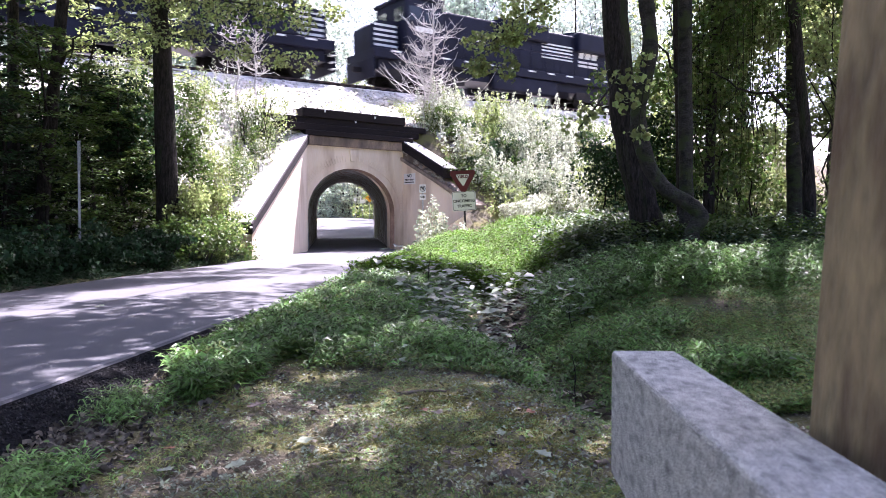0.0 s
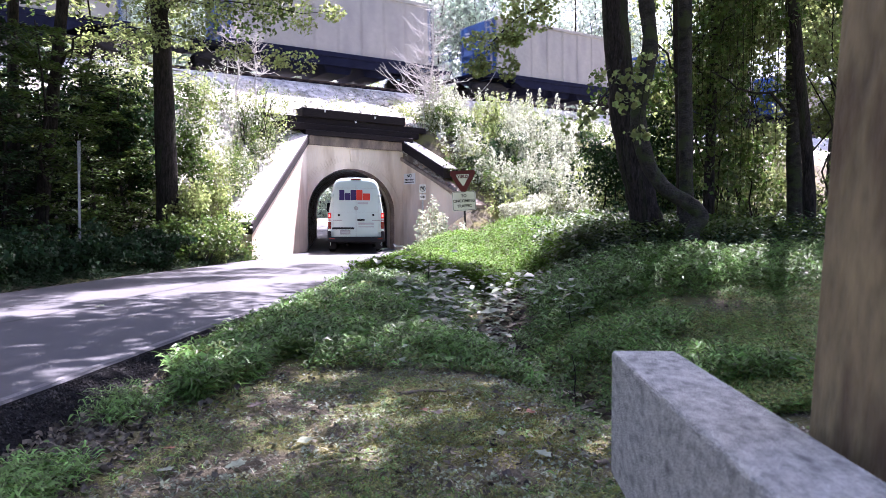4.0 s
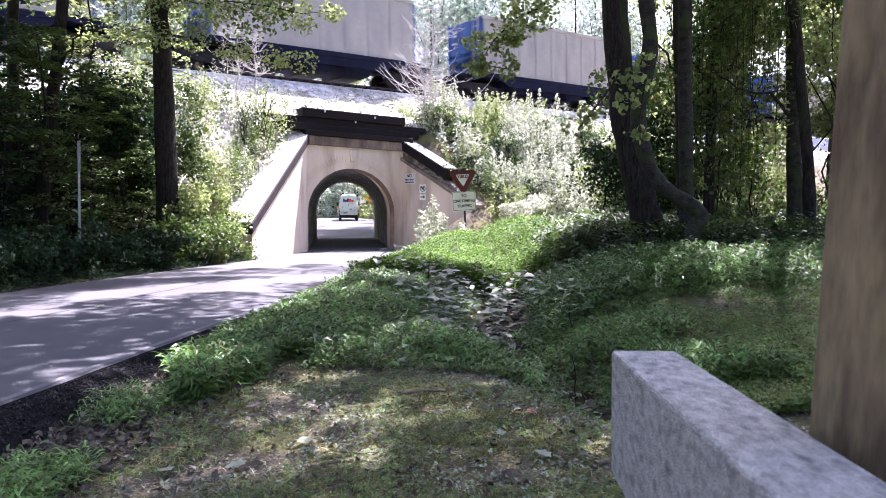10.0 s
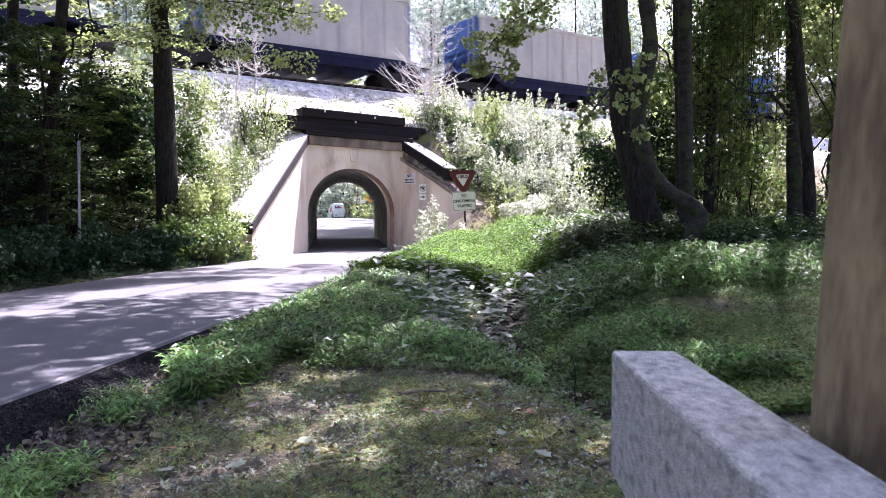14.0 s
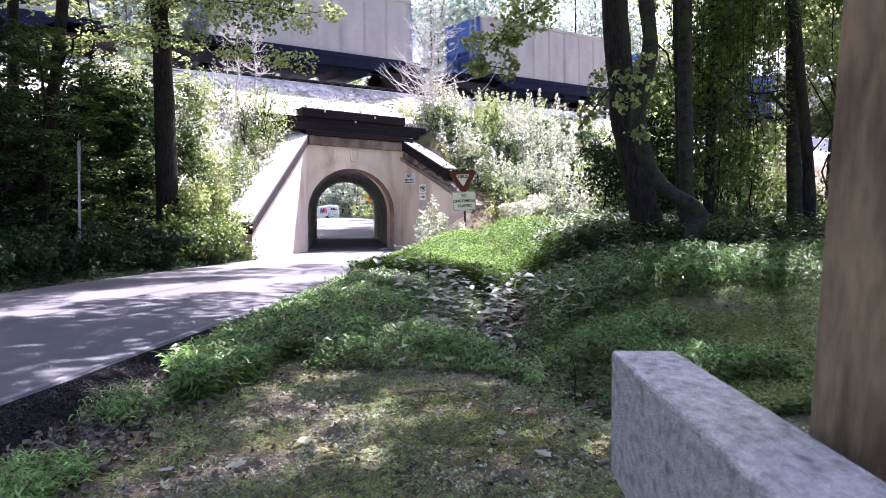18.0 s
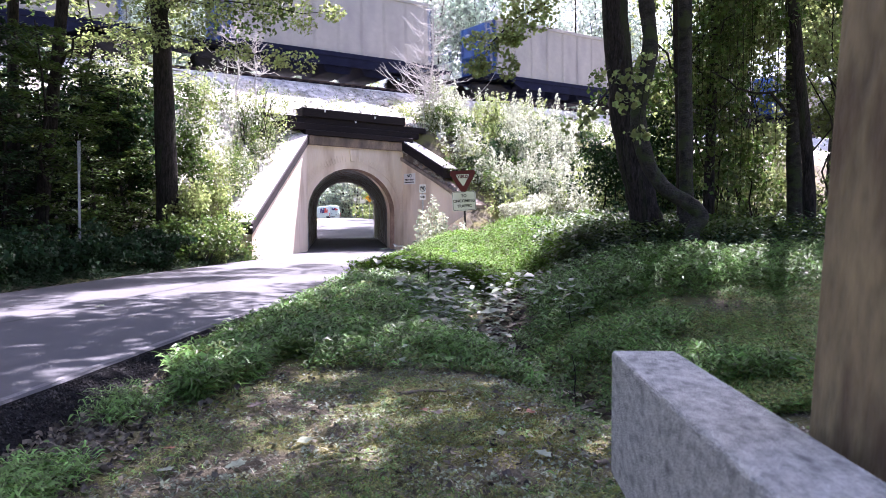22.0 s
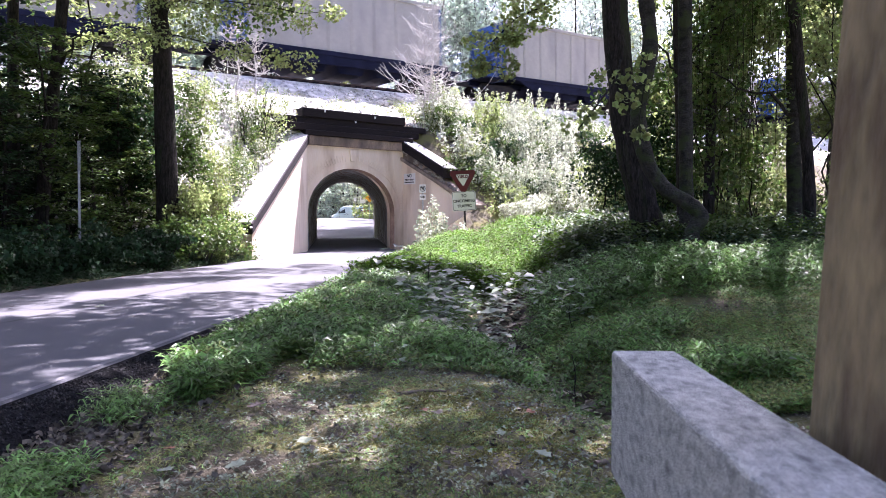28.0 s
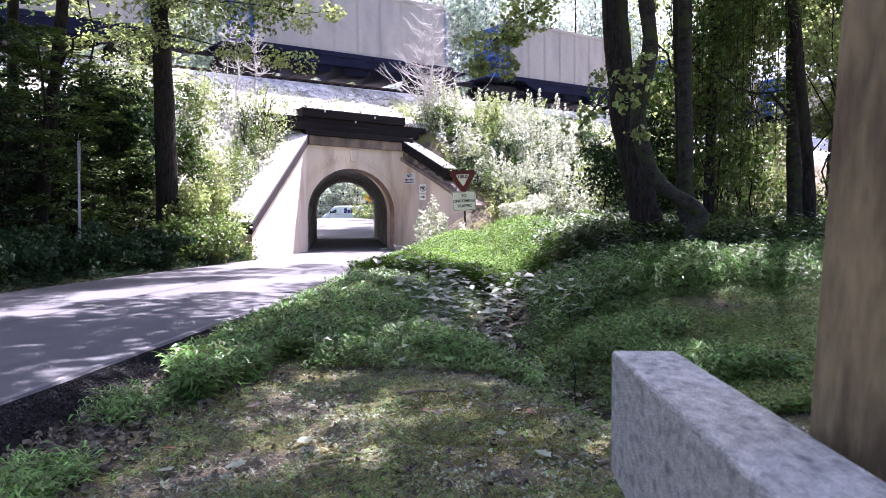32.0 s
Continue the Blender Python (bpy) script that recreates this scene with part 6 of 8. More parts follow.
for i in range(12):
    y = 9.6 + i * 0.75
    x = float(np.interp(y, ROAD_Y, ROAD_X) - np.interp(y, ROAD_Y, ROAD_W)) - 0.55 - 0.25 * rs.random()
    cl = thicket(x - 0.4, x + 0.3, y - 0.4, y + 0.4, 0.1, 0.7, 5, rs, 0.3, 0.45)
    shrub("verge_bush", "low bush along the lane, shade put into its leaf colour", (x, y, gz(x, y)), cl, 0.085, 2200, M_leaf_dark, 80 + i, 4, "verge bushes")
# bushes in the sun; some take the leaf colour with sunlight painted in
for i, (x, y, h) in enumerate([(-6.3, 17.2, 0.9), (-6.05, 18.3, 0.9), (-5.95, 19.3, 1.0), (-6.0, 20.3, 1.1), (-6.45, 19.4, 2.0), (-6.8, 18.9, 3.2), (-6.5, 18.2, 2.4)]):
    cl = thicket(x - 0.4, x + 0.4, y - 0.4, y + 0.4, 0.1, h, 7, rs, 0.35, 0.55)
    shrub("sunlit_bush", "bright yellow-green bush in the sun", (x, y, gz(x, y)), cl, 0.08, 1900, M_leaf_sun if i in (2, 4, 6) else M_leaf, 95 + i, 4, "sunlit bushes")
rb = np.random.default_rng(88)
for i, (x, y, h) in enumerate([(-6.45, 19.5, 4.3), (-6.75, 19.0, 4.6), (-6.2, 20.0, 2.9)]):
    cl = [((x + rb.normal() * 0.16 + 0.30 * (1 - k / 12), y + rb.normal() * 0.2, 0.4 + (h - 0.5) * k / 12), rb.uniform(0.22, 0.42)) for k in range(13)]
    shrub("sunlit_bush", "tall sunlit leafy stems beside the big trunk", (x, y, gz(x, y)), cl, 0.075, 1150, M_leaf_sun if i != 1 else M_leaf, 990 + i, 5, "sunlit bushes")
# leafy thickets right of the lawn, hung with vines: x, y, foot, height, half width, leaves
for i, (x, y, z0, h, w, mt) in enumerate([
        (4.35, 15.2, 0.1, 2.6, 0.45, M_leaf_dark), (4.9, 15.6, 0.1, 3.0, 0.5, M_leaf), (5.25, 16.4, 0.1, 4.2, 0.5, M_leaf_dark),
        (5.62, 15.0, 0.2, 6.5, 0.30, M_leaf_sun), (5.95, 15.4, 0.2, 7.0, 0.28, M_leaf_sun), (6.2, 16.2, 3.6, 6.2, 0.30, M_leaf_sun),
        (6.75, 16.0, 3.9, 6.6, 0.34, M_leaf_sun), (7.15, 16.6, 4.2, 6.8, 0.32, M_leaf_sun), (6.6, 15.2, 0.1, 1.7, 0.45, M_leaf),
        (7.5, 15.6, 0.1, 1.1, 0.5, M_leaf_sun), (7.9, 14.6, 4.6, 7.0, 0.4, M_leaf), (8.5, 15.4, 4.8, 7.4, 0.45, M_leaf_sun),
        (8.4, 14.2, 0.1, 1.4, 0.5, M_leaf), (9.3, 14.6, 0.1, 5.0, 0.6, M_leaf), (10.4, 14.0, 0.1, 6.0, 0.7, M_leaf_dark),
        (4.9, 18.6, 0.1, 2.4, 0.7, M_leaf_sun), (6.2, 19.4, 0.1, 2.6, 0.7, M_leaf_sun), (8.4, 19.6, 0.1, 2.8, 0.8, M_leaf_sun),
        (10.2, 18.5, 0.1, 5.0, 0.8, M_leaf_sun), (11.8, 16.5, 0.1, 6.0, 0.8, M_leaf), (4.2, 17.4, 0.1, 2.2, 0.6, M_leaf_dark), (13.5, 18, 0.1, 7, 1.0, M_leaf)]):
    n = int(6 + (h - z0) * (2.6 if w < 0.4 else 2.2))
    cl = thicket(x - w, x + w, y - w, y + w, z0, h, n, rs, 0.8 * w, 1.35 * w)
    shrub("thicket_tree", "vine-hung leafy sapling at the wood's edge", (x, y, gz(x, y)), cl, 0.085, 1900 if w < 0.4 else 950, mt, 700 + i, 3, "thicket", category="tree", up=0.1)


def hanging_branch(base, points, leaf, per, mat, seed, label):
    """A low leafy branch: a twig through its points with leaf clumps along it."""
    rng = np.random.default_rng(seed)
    th = thing("leafy_branch", label, "branch", pose(*base), "low branches")
    b = Vector(base)
    pp = [Vector(p) - b for p, r in points]
    part("twig", tubes_mesh("twig", [tube([Vector((0, 0, 0))] + pp, [0.018] + [0.015 - 0.011 * i / len(pp) for i in range(len(pp))], 6)], M_bark), None, th)
    P = clump_points(rng, [tuple(p) for p in pp], [r for p, r in points], per)
    V, F = broad_leaves(rng, P, leaf * (0.6 + 0.8 * rng.random(len(P))), 0.7, 0.4)
    part("foliage", mesh_of("foliage", V, F, mat), None, th)


def vine_curtain(x, y, top, foot, width, strands, leaf, mat, seed):
    """Vines hanging in strands from the branches above."""
    rng = np.random.default_rng(seed)
    th = thing("vine_curtain", "backlit vines hanging from the trees", "vine", pose(x, y, top), "vines")
    pos, cords = [], []
    for k in range(strands):
        o = np.array([rng.uniform(-width, width), rng.normal() * 0.25, 0])
        ln = (top - foot) * rng.uniform(0.45, 1.0)
        m = int(ln * 26)
        f = rng.random(m)
        sway = 0.12 * np.sin(f * ln * 2.2 + rng.uniform(0, 6))
        pos.append(o + np.stack([sway + rng.normal(size=m) * 0.07, rng.normal(size=m) * 0.07, -f * ln], -1))
        cords.append(tube([Vector(o), Vector(o + np.array([0.05, 0, -ln * 0.5])), Vector(o + np.array([0, 0, -ln]))], [0.006, 0.005, 0.003], 4))
    P = np.concatenate(pos)
    V, F = leaf_arrays(rng, P, leaf * rng.uniform(0.6, 1.3, len(P)), 0.1, 0.36, 0.1)
    part("leaves", mesh_of("leaves", V, F, mat), None, th)
    for co in cords:
        part("cord", tubes_mesh("cord", [co], M_bark), None, th)


for k, (x, y, top, foot, w, n, mt) in enumerate([(5.9, 13.6, 6.8, 2.0, 0.5, 17, M_leaf_sun), (5.0, 13.6, 7.0, 0.9, 0.3, 12, M_leaf), (5.15, 12.9, 6.6, 0.8, 0.2, 10, M_leaf),
                                              (4.3, 14.6, 7.0, 1.6, 0.5, 9, M_leaf_sun)]):
    vine_curtain(x, y, top, foot, w, n, 0.10, mt, 1800 + k)
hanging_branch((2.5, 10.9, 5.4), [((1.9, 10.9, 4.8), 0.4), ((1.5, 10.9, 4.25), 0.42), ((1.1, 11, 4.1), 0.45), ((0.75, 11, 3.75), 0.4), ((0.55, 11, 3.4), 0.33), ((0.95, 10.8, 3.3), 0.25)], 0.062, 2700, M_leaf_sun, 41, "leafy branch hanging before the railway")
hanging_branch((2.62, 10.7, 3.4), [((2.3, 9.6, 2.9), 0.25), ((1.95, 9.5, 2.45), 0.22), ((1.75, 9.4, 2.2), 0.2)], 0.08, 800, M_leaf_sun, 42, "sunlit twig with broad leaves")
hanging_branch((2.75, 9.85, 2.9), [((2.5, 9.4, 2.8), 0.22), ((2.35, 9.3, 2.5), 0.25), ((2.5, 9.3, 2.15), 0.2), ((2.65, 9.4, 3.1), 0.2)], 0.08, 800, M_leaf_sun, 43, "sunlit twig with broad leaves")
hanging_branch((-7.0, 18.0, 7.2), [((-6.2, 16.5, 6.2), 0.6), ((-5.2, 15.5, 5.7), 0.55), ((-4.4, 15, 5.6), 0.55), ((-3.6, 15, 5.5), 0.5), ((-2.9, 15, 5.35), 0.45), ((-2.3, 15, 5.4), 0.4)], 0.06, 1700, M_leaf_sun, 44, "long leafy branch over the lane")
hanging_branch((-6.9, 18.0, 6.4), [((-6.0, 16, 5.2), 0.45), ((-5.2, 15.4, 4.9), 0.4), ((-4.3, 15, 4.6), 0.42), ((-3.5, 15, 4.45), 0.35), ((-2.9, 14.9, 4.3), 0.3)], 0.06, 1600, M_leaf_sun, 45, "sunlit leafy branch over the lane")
# shrubs on the embankment
def on_bank(s, n):
    p = face(s, n, float(bank_z(s, n)))
    return (p.x, p.y, p.z)


def tall_weed(name, label, base, stalks, spread, height, leaf, mat, seed, group, lean=0.12, per=84, category="shrub"):
    """A stand of upright stalks clothed in lance-shaped leaves that shorten towards a pointed tip."""
    rng = np.random.default_rng(seed)
    th = thing(name, label, category, pose(*base), group)
    leaves, shoots = [], []
    for k in range(stalks):
        o = rng.normal(size=2) * spread
        h = height * rng.uniform(0.55, 1.15)
        tip = np.array([o[0] + rng.normal() * lean * h, o[1] + rng.normal() * lean * h, h])
        root = np.array([o[0], o[1], -0.15 - 0.8 * abs(o[1])])
        shoots.append(tube([Vector(root), Vector(root * 0.5 + tip * 0.5), Vector(tip)], [0.007, 0.006, 0.003], 4))
        m = int(per * h / height)
        f = 0.12 + 0.88 * rng.random(m) ** 0.75
        a = rng.uniform(0, 6.283, m)
        r = (0.26 * (1.08 - f) + 0.03) * rng.uniform(0.3, 1.3, m)
        c = root + (tip - root) * f[:, None]
        c += np.stack([np.cos(a) * r, np.sin(a) * r, r * 0.5], -1)
        leaves.append(np.concatenate([c, (leaf * (1.25 - 0.65 * f) * rng.uniform(0.7, 1.2, m))[:, None]], 1))
    q = np.concatenate(leaves)
    V, F = leaf_arrays(rng, q[:, :3], q[:, 3], 0.75, 0.27, 0.06)
    part("foliage", mesh_of("foliage", V, F, mat), None, th)
    for sh in shoots:
        part("stalk", tubes_mesh("stalk", [sh], M_leaf), None, th)
    return th


# low growth first, half of it coloured dark for shaded gaps, then the pale stands that rise out of it
for i in range(84):
    s, n = rs.uniform(6.1, 22), rs.uniform(-5.6, 0.6)
    x, y, z = on_bank(s, n)
    h = rs.uniform(0.5, 1.1)
    cl = [((x + rs.normal() * 0.5, y + rs.normal() * 0.5, z + 0.05 + h * k / 7), rs.uniform(0.25, 0.5)) for k in range(7)]
    shrub("bank_shrub", "low leafy shrub in the bank's shade", (x, y, z), cl, 0.075, 1100, (M_leaf, M_leaf_dark)[i % 2], 120 + i, 4, "bank shrubs")
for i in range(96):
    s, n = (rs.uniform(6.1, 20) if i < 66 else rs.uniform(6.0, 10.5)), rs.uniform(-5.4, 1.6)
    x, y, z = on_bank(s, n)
    tall_weed("bank_weed_stand", "tall weeds on the embankment, coloured pale for sun glare", (x, y, z), 9, 0.30, rs.uniform(1.1, 2.1), 0.15, (M_leaf_pale, M_leaf_pale, M_leaf_pale, M_leaf_sun)[i % 4], 1120 + i, "bank weeds")
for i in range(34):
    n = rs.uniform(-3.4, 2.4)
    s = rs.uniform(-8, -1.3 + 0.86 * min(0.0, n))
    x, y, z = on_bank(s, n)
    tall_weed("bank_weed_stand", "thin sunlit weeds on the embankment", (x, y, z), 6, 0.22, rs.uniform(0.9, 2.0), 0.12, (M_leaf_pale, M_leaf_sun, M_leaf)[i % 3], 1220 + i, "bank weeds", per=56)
for i in range(9):
    s, n = rs.uniform(-3.6, -1.4), rs.uniform(-1.8, 0.6)
    x, y, z = on_bank(s, n)
    h = rs.uniform(0.8, 1.5)
    cl = [((x + rs.normal() * 0.2, y + rs.normal() * 0.2, z + 0.05 + h * k / 8), rs.uniform(0.10, 0.2)) for k in range(8)]
    shrub("bank_shrub", "upright leafy shrub beside the wing wall", (x, y, z), cl, 0.065, 1300, (M_leaf, M_leaf_sun)[i % 2], 260 + i, 9, "bank shrubs")


for i in range(22):
    t = 0.02 + 0.04 * i + 0.02 * rs.random()
    q = L0.lerp(L1, t)
    x, y = q.x - rs.uniform(0.65, 1.5), q.y
    s_, n_ = to_face(x, y)
    z = min(float(bank_z(s_, n_)), 4.3 - 3.2 * t + 0.3)
    tall_weed("bank_weed_stand", "thin weeds behind the wing wall's coping", (x, y, z), 5, 0.18, rs.uniform(0.7, 1.6), 0.11, (M_leaf, M_leaf_sun, M_leaf_pale)[i % 3], 1320 + i, "bank weeds", per=60)


def bare_sapling(name, base, h, spread, seed, lean=(0, 0), nb=26, label="bare sunlit sapling with pale twigs"):
    rng = np.random.default_rng(seed)
    th = thing(name, label, "sapling", pose(*base))
    tip = Vector((lean[0], lean[1], h))
    tr = bend(rng, (0, 0, -0.2), tip, 8, 0.12)
    part("stem", tubes_mesh("stem", [tube(tr, [0.048 - 0.0045 * i for i in range(9)], 6)], M_twig), None, th)
    for k in range(nb):
        f = rng.uniform(0.12, 0.95)
        q = tr[0].lerp(tip, f)
        a = rng.uniform(0, 2 * math.pi)
        ln = spread * (1.2 - f) * rng.uniform(0.5, 1.0) + 0.2
        rise = ln * rng.uniform(0.25, 0.85)
        # each branch leaves flat and turns upwards
        bp = [q + Vector((math.cos(a) * ln * w, math.sin(a) * ln * w, rise * w ** 2.0)) + Vector(rng.normal(size=3)) * 0.025 * ln * w for w in (0, 0.2, 0.42, 0.63, 0.83, 1.0)]
        tb = [tube(bp, [0.017 - 0.0022 * i for i in range(6)], 4)]
        for _ in range(5):
            q2 = bp[rng.integers(1, 5)]
            e2 = q2 + Vector((rng.normal() * 0.3, rng.normal() * 0.3, rng.uniform(0.05, 0.5)))
            tb.append(tube(bend(rng, q2, e2, 3, 0.3), [0.0085, 0.0075, 0.0065, 0.005], 4))
        part("branch", tubes_mesh("branch", tb, M_twig), None, th)


bare_sapling("bare_sapling", on_bank(6.5, 0.9), 5.6, 2.9, 300, nb=58)
bare_sapling("bare_sapling", on_bank(5.9, 0.7), 4.2, 1.6, 301, nb=34)
bare_sapling("bare_sapling", on_bank(-2.3, 1.2), 3.4, 1.0, 302, label="thin bare sapling on the embankment")
bare_sapling("bare_sapling", on_bank(-1.7, 0.8), 3.0, 0.6, 303, label="thin bare sapling on the embankment")

# woods behind the railway and beyond the tunnel, haze and glare put into their pale leaf colours
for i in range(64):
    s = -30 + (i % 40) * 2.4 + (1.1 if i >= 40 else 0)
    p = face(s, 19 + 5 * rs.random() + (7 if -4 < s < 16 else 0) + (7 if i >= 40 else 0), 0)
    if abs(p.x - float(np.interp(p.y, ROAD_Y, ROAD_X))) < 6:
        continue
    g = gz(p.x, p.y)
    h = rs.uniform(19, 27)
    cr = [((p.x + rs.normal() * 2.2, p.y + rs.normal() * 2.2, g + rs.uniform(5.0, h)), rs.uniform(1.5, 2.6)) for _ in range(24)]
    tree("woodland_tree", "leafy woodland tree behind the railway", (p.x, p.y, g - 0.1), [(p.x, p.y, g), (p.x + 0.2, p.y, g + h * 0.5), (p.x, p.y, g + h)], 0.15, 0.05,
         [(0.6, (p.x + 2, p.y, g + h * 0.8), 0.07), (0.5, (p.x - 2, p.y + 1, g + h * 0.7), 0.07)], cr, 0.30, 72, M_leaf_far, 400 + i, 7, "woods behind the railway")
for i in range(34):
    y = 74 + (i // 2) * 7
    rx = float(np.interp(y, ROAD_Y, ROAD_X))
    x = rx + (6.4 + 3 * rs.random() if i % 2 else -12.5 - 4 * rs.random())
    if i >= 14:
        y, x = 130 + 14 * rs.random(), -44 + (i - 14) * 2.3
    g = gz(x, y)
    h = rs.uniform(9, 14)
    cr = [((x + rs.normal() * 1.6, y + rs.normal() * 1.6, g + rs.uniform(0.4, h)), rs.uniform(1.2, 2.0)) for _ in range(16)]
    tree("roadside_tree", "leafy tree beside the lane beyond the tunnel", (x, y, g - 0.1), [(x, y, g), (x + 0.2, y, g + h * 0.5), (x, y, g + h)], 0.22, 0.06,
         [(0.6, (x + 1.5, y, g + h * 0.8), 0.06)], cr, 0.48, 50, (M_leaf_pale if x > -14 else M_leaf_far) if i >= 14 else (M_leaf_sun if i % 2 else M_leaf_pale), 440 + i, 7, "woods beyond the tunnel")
for i in range(9):
    x, y = -23 + 1.9 * i + rs.random(), 126 + 8 * rs.random()
    g, h = gz(x, y), rs.uniform(10, 15)
    cr = [((x + rs.normal() * 1.5, y + rs.normal() * 1.5, g + rs.uniform(0.6, h)), rs.uniform(1.2, 2.0)) for _ in range(18)]
    tree("roadside_tree", "leafy tree beyond the far bend", (x, y, g - 0.1), [(x, y, g), (x + 0.2, y, g + h * 0.5), (x, y, g + h)], 0.22, 0.06,
         [(0.6, (x + 1.5, y, g + h * 0.8), 0.06)], cr, 0.48, 32, (M_leaf_pale, M_leaf_far)[i % 2], 480 + i, 7, "woods beyond the tunnel")
for i, (x, y, h) in enumerate([(-6.9, 80, 0.6), (-7.9, 83, 0.5), (-8.6, 86, 0.5), (-9.4, 90, 0.5), (-7.2, 87, 0.8), (-8.0, 92, 0.7), (-10.2, 96, 0.4), (-5.8, 83, 1.2)]):
    cl = thicket(x - 0.7, x + 0.7, y - 0.7, y + 0.7, 0.0, h, 8, rs, 0.3, 0.5)
    shrub("far_verge_bush", "low bright green bush beyond the tunnel", (x, y, gz(x, y)), cl, 0.2, 260, M_leaf_sun, 900 + i, 4, "far verge bushes")
for i, (s, n) in enumerate([(6.2, 0.95), (6.6, 0.3)]):
    x, y, z = on_bank(s, n)
    cl = [((x + rs.normal() * 0.25, y + rs.normal() * 0.25, z + 0.1 + 0.8 * k / 7), rs.uniform(0.2, 0.34)) for k in range(7)]
    shrub("parapet_shrub", "scrubby shrub at the parapet's end", (x, y, z), cl, 0.085, 900, M_leaf_sun, 930 + i, 4, "bank shrubs")
# trees that overhang the lane just past the tunnel, the first two added to shade it
rt = np.random.default_rng(77)
for i, (x, y, lo, hi) in enumerate([(-11.2, 47.0, (-11.5, 42.5, 6.4), (-5.5, 52, 9.5)), (-1.6, 48.5, (-6.5, 43.5, 6.4), (-0.5, 54, 10.0))]):
    g = gz(x, y)
    tree("overhanging_tree", "leafy tree added to shade the lane past the tunnel", (x, y, g - 0.1), [(x, y, g), (x + 0.1, y, g + 4), (x, y, g + 9)], 0.22, 0.1,
         [(0.6, (-6, 47, 7.5), 0.08), (0.7, (-5, 50, 8.5), 0.07)], scatter_crowns(rs, lo, hi, 15, 1.2, 1.8)[:8], 0.26, 260, M_leaf_sun, 880 + i, 9, "trees past the tunnel")
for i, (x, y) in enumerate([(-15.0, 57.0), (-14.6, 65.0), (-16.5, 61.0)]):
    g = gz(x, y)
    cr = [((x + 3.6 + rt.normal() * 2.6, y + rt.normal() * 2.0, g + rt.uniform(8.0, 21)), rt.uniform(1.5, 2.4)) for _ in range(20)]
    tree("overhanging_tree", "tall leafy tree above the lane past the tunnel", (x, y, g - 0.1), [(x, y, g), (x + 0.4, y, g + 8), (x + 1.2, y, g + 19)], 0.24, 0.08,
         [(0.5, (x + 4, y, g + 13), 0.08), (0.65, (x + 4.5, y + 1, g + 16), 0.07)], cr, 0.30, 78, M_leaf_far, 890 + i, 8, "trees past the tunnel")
# unseen woods behind and beside the camera, added to shade the lawn
for i, (x, y) in enumerate([(10, 4), (13, 12), (4, -6), (-1, -9), (-9, -6), (-11, 2), (-12, 8), (-13, 12), (16, 8)]):
    g = gz(x, y)
    h = rs.uniform(11, 15)
    cr = [((x + rs.normal() * 2.0, y + rs.normal() * 2.0, g + rs.uniform(4.5, h)), rs.uniform(1.2, 2.1)) for _ in range(14)]
    tree("shade_tree", "unseen leafy tree added to shade the clearing", (x, y, g - 0.1), [(x, y, g), (x + 0.2, y, g + h * 0.5), (x, y, g + h)], 0.24, 0.08,
         [(0.6, (x + 2, y, g + h * 0.8), 0.08), (0.5, (x - 2, y + 1, g + h * 0.7), 0.08)], cr, 0.30, 60, M_leaf, 800 + i, 9, "woods round the clearing")
# two more unseen trees, added so their crowns shade lane, soil and rail
tree("shade_tree", "unseen leaning tree added to shade the lane", (-9.0, 6.0, gz(-9.0, 6.0) - 0.1), [(-9.0, 6.0, 0.2), (-8.6, 6.5, 4), (-7.6, 7.5, 8), (-7, 8, 11)], 0.28, 0.12,
     [(0.6, (-4, 9, 9), 0.09), (0.7, (-2, 11, 9.5), 0.09), (0.5, (-6, 11, 8.5), 0.08)], scatter_crowns(rs, (-6.2, 7.4, 8.0), (0.8, 14.6, 11.5), 30, 0.9, 1.4) + scatter_crowns(rs, (-3.6, 8.0, 8.6), (0.8, 12.4, 11), 10, 1.0, 1.5), 0.20, 225, M_leaf, 850, 9, "woods round the clearing")
tree("shade_tree", "unseen tree added to shade the soil and guard rail", (5.6, 4.4, gz(5.6, 4.4) - 0.1), [(5.6, 4.4, 0), (5.5, 4.6, 4), (5, 5, 8), (5, 5, 11)], 0.24, 0.1,
     [(0.6, (2.5, 6, 8.5), 0.08), (0.7, (4, 8, 9.5), 0.08)], scatter_crowns(rs, (0.8, 3.5, 7.2), (6.5, 9.5, 10.5), 5, 0.8, 1.3) + scatter_crowns(rs, (2.2, 4.3, 7.8), (3.9, 7.8, 9.6), 16, 0.8, 1.2)
     + [((2.75, 5.8, 8.7), 0.9), ((2.95, 6.3, 9.2), 1.0), ((2.6, 5.4, 8.2), 0.8), ((2.5, 6.0, 8.4), 0.8)], 0.18, 230, M_leaf, 851, 9, "woods round the clearing")
for i, (x, y) in enumerate([(12.5, 22.5), (15, 20), (14.5, 27)]):
    g = gz(x, y)
    h = rs.uniform(12, 15)
    cr = [((x + rs.normal() * 1.5, y + rs.normal() * 1.5, g + rs.uniform(6, h)), rs.uniform(1.0, 1.7)) for _ in range(15)]
    tree("shade_tree", "tall leafy tree at the wood's edge", (x, y, g - 0.1), [(x, y, g), (x + 0.2, y, g + h * 0.5), (x, y, g + h)], 0.2, 0.08,
         [(0.6, (x + 2, y, g + h * 0.8), 0.07), (0.5, (x - 2, y + 1, g + h * 0.7), 0.07)], cr, 0.24, 190, M_leaf, 860 + i, 9, "woods round the clearing")
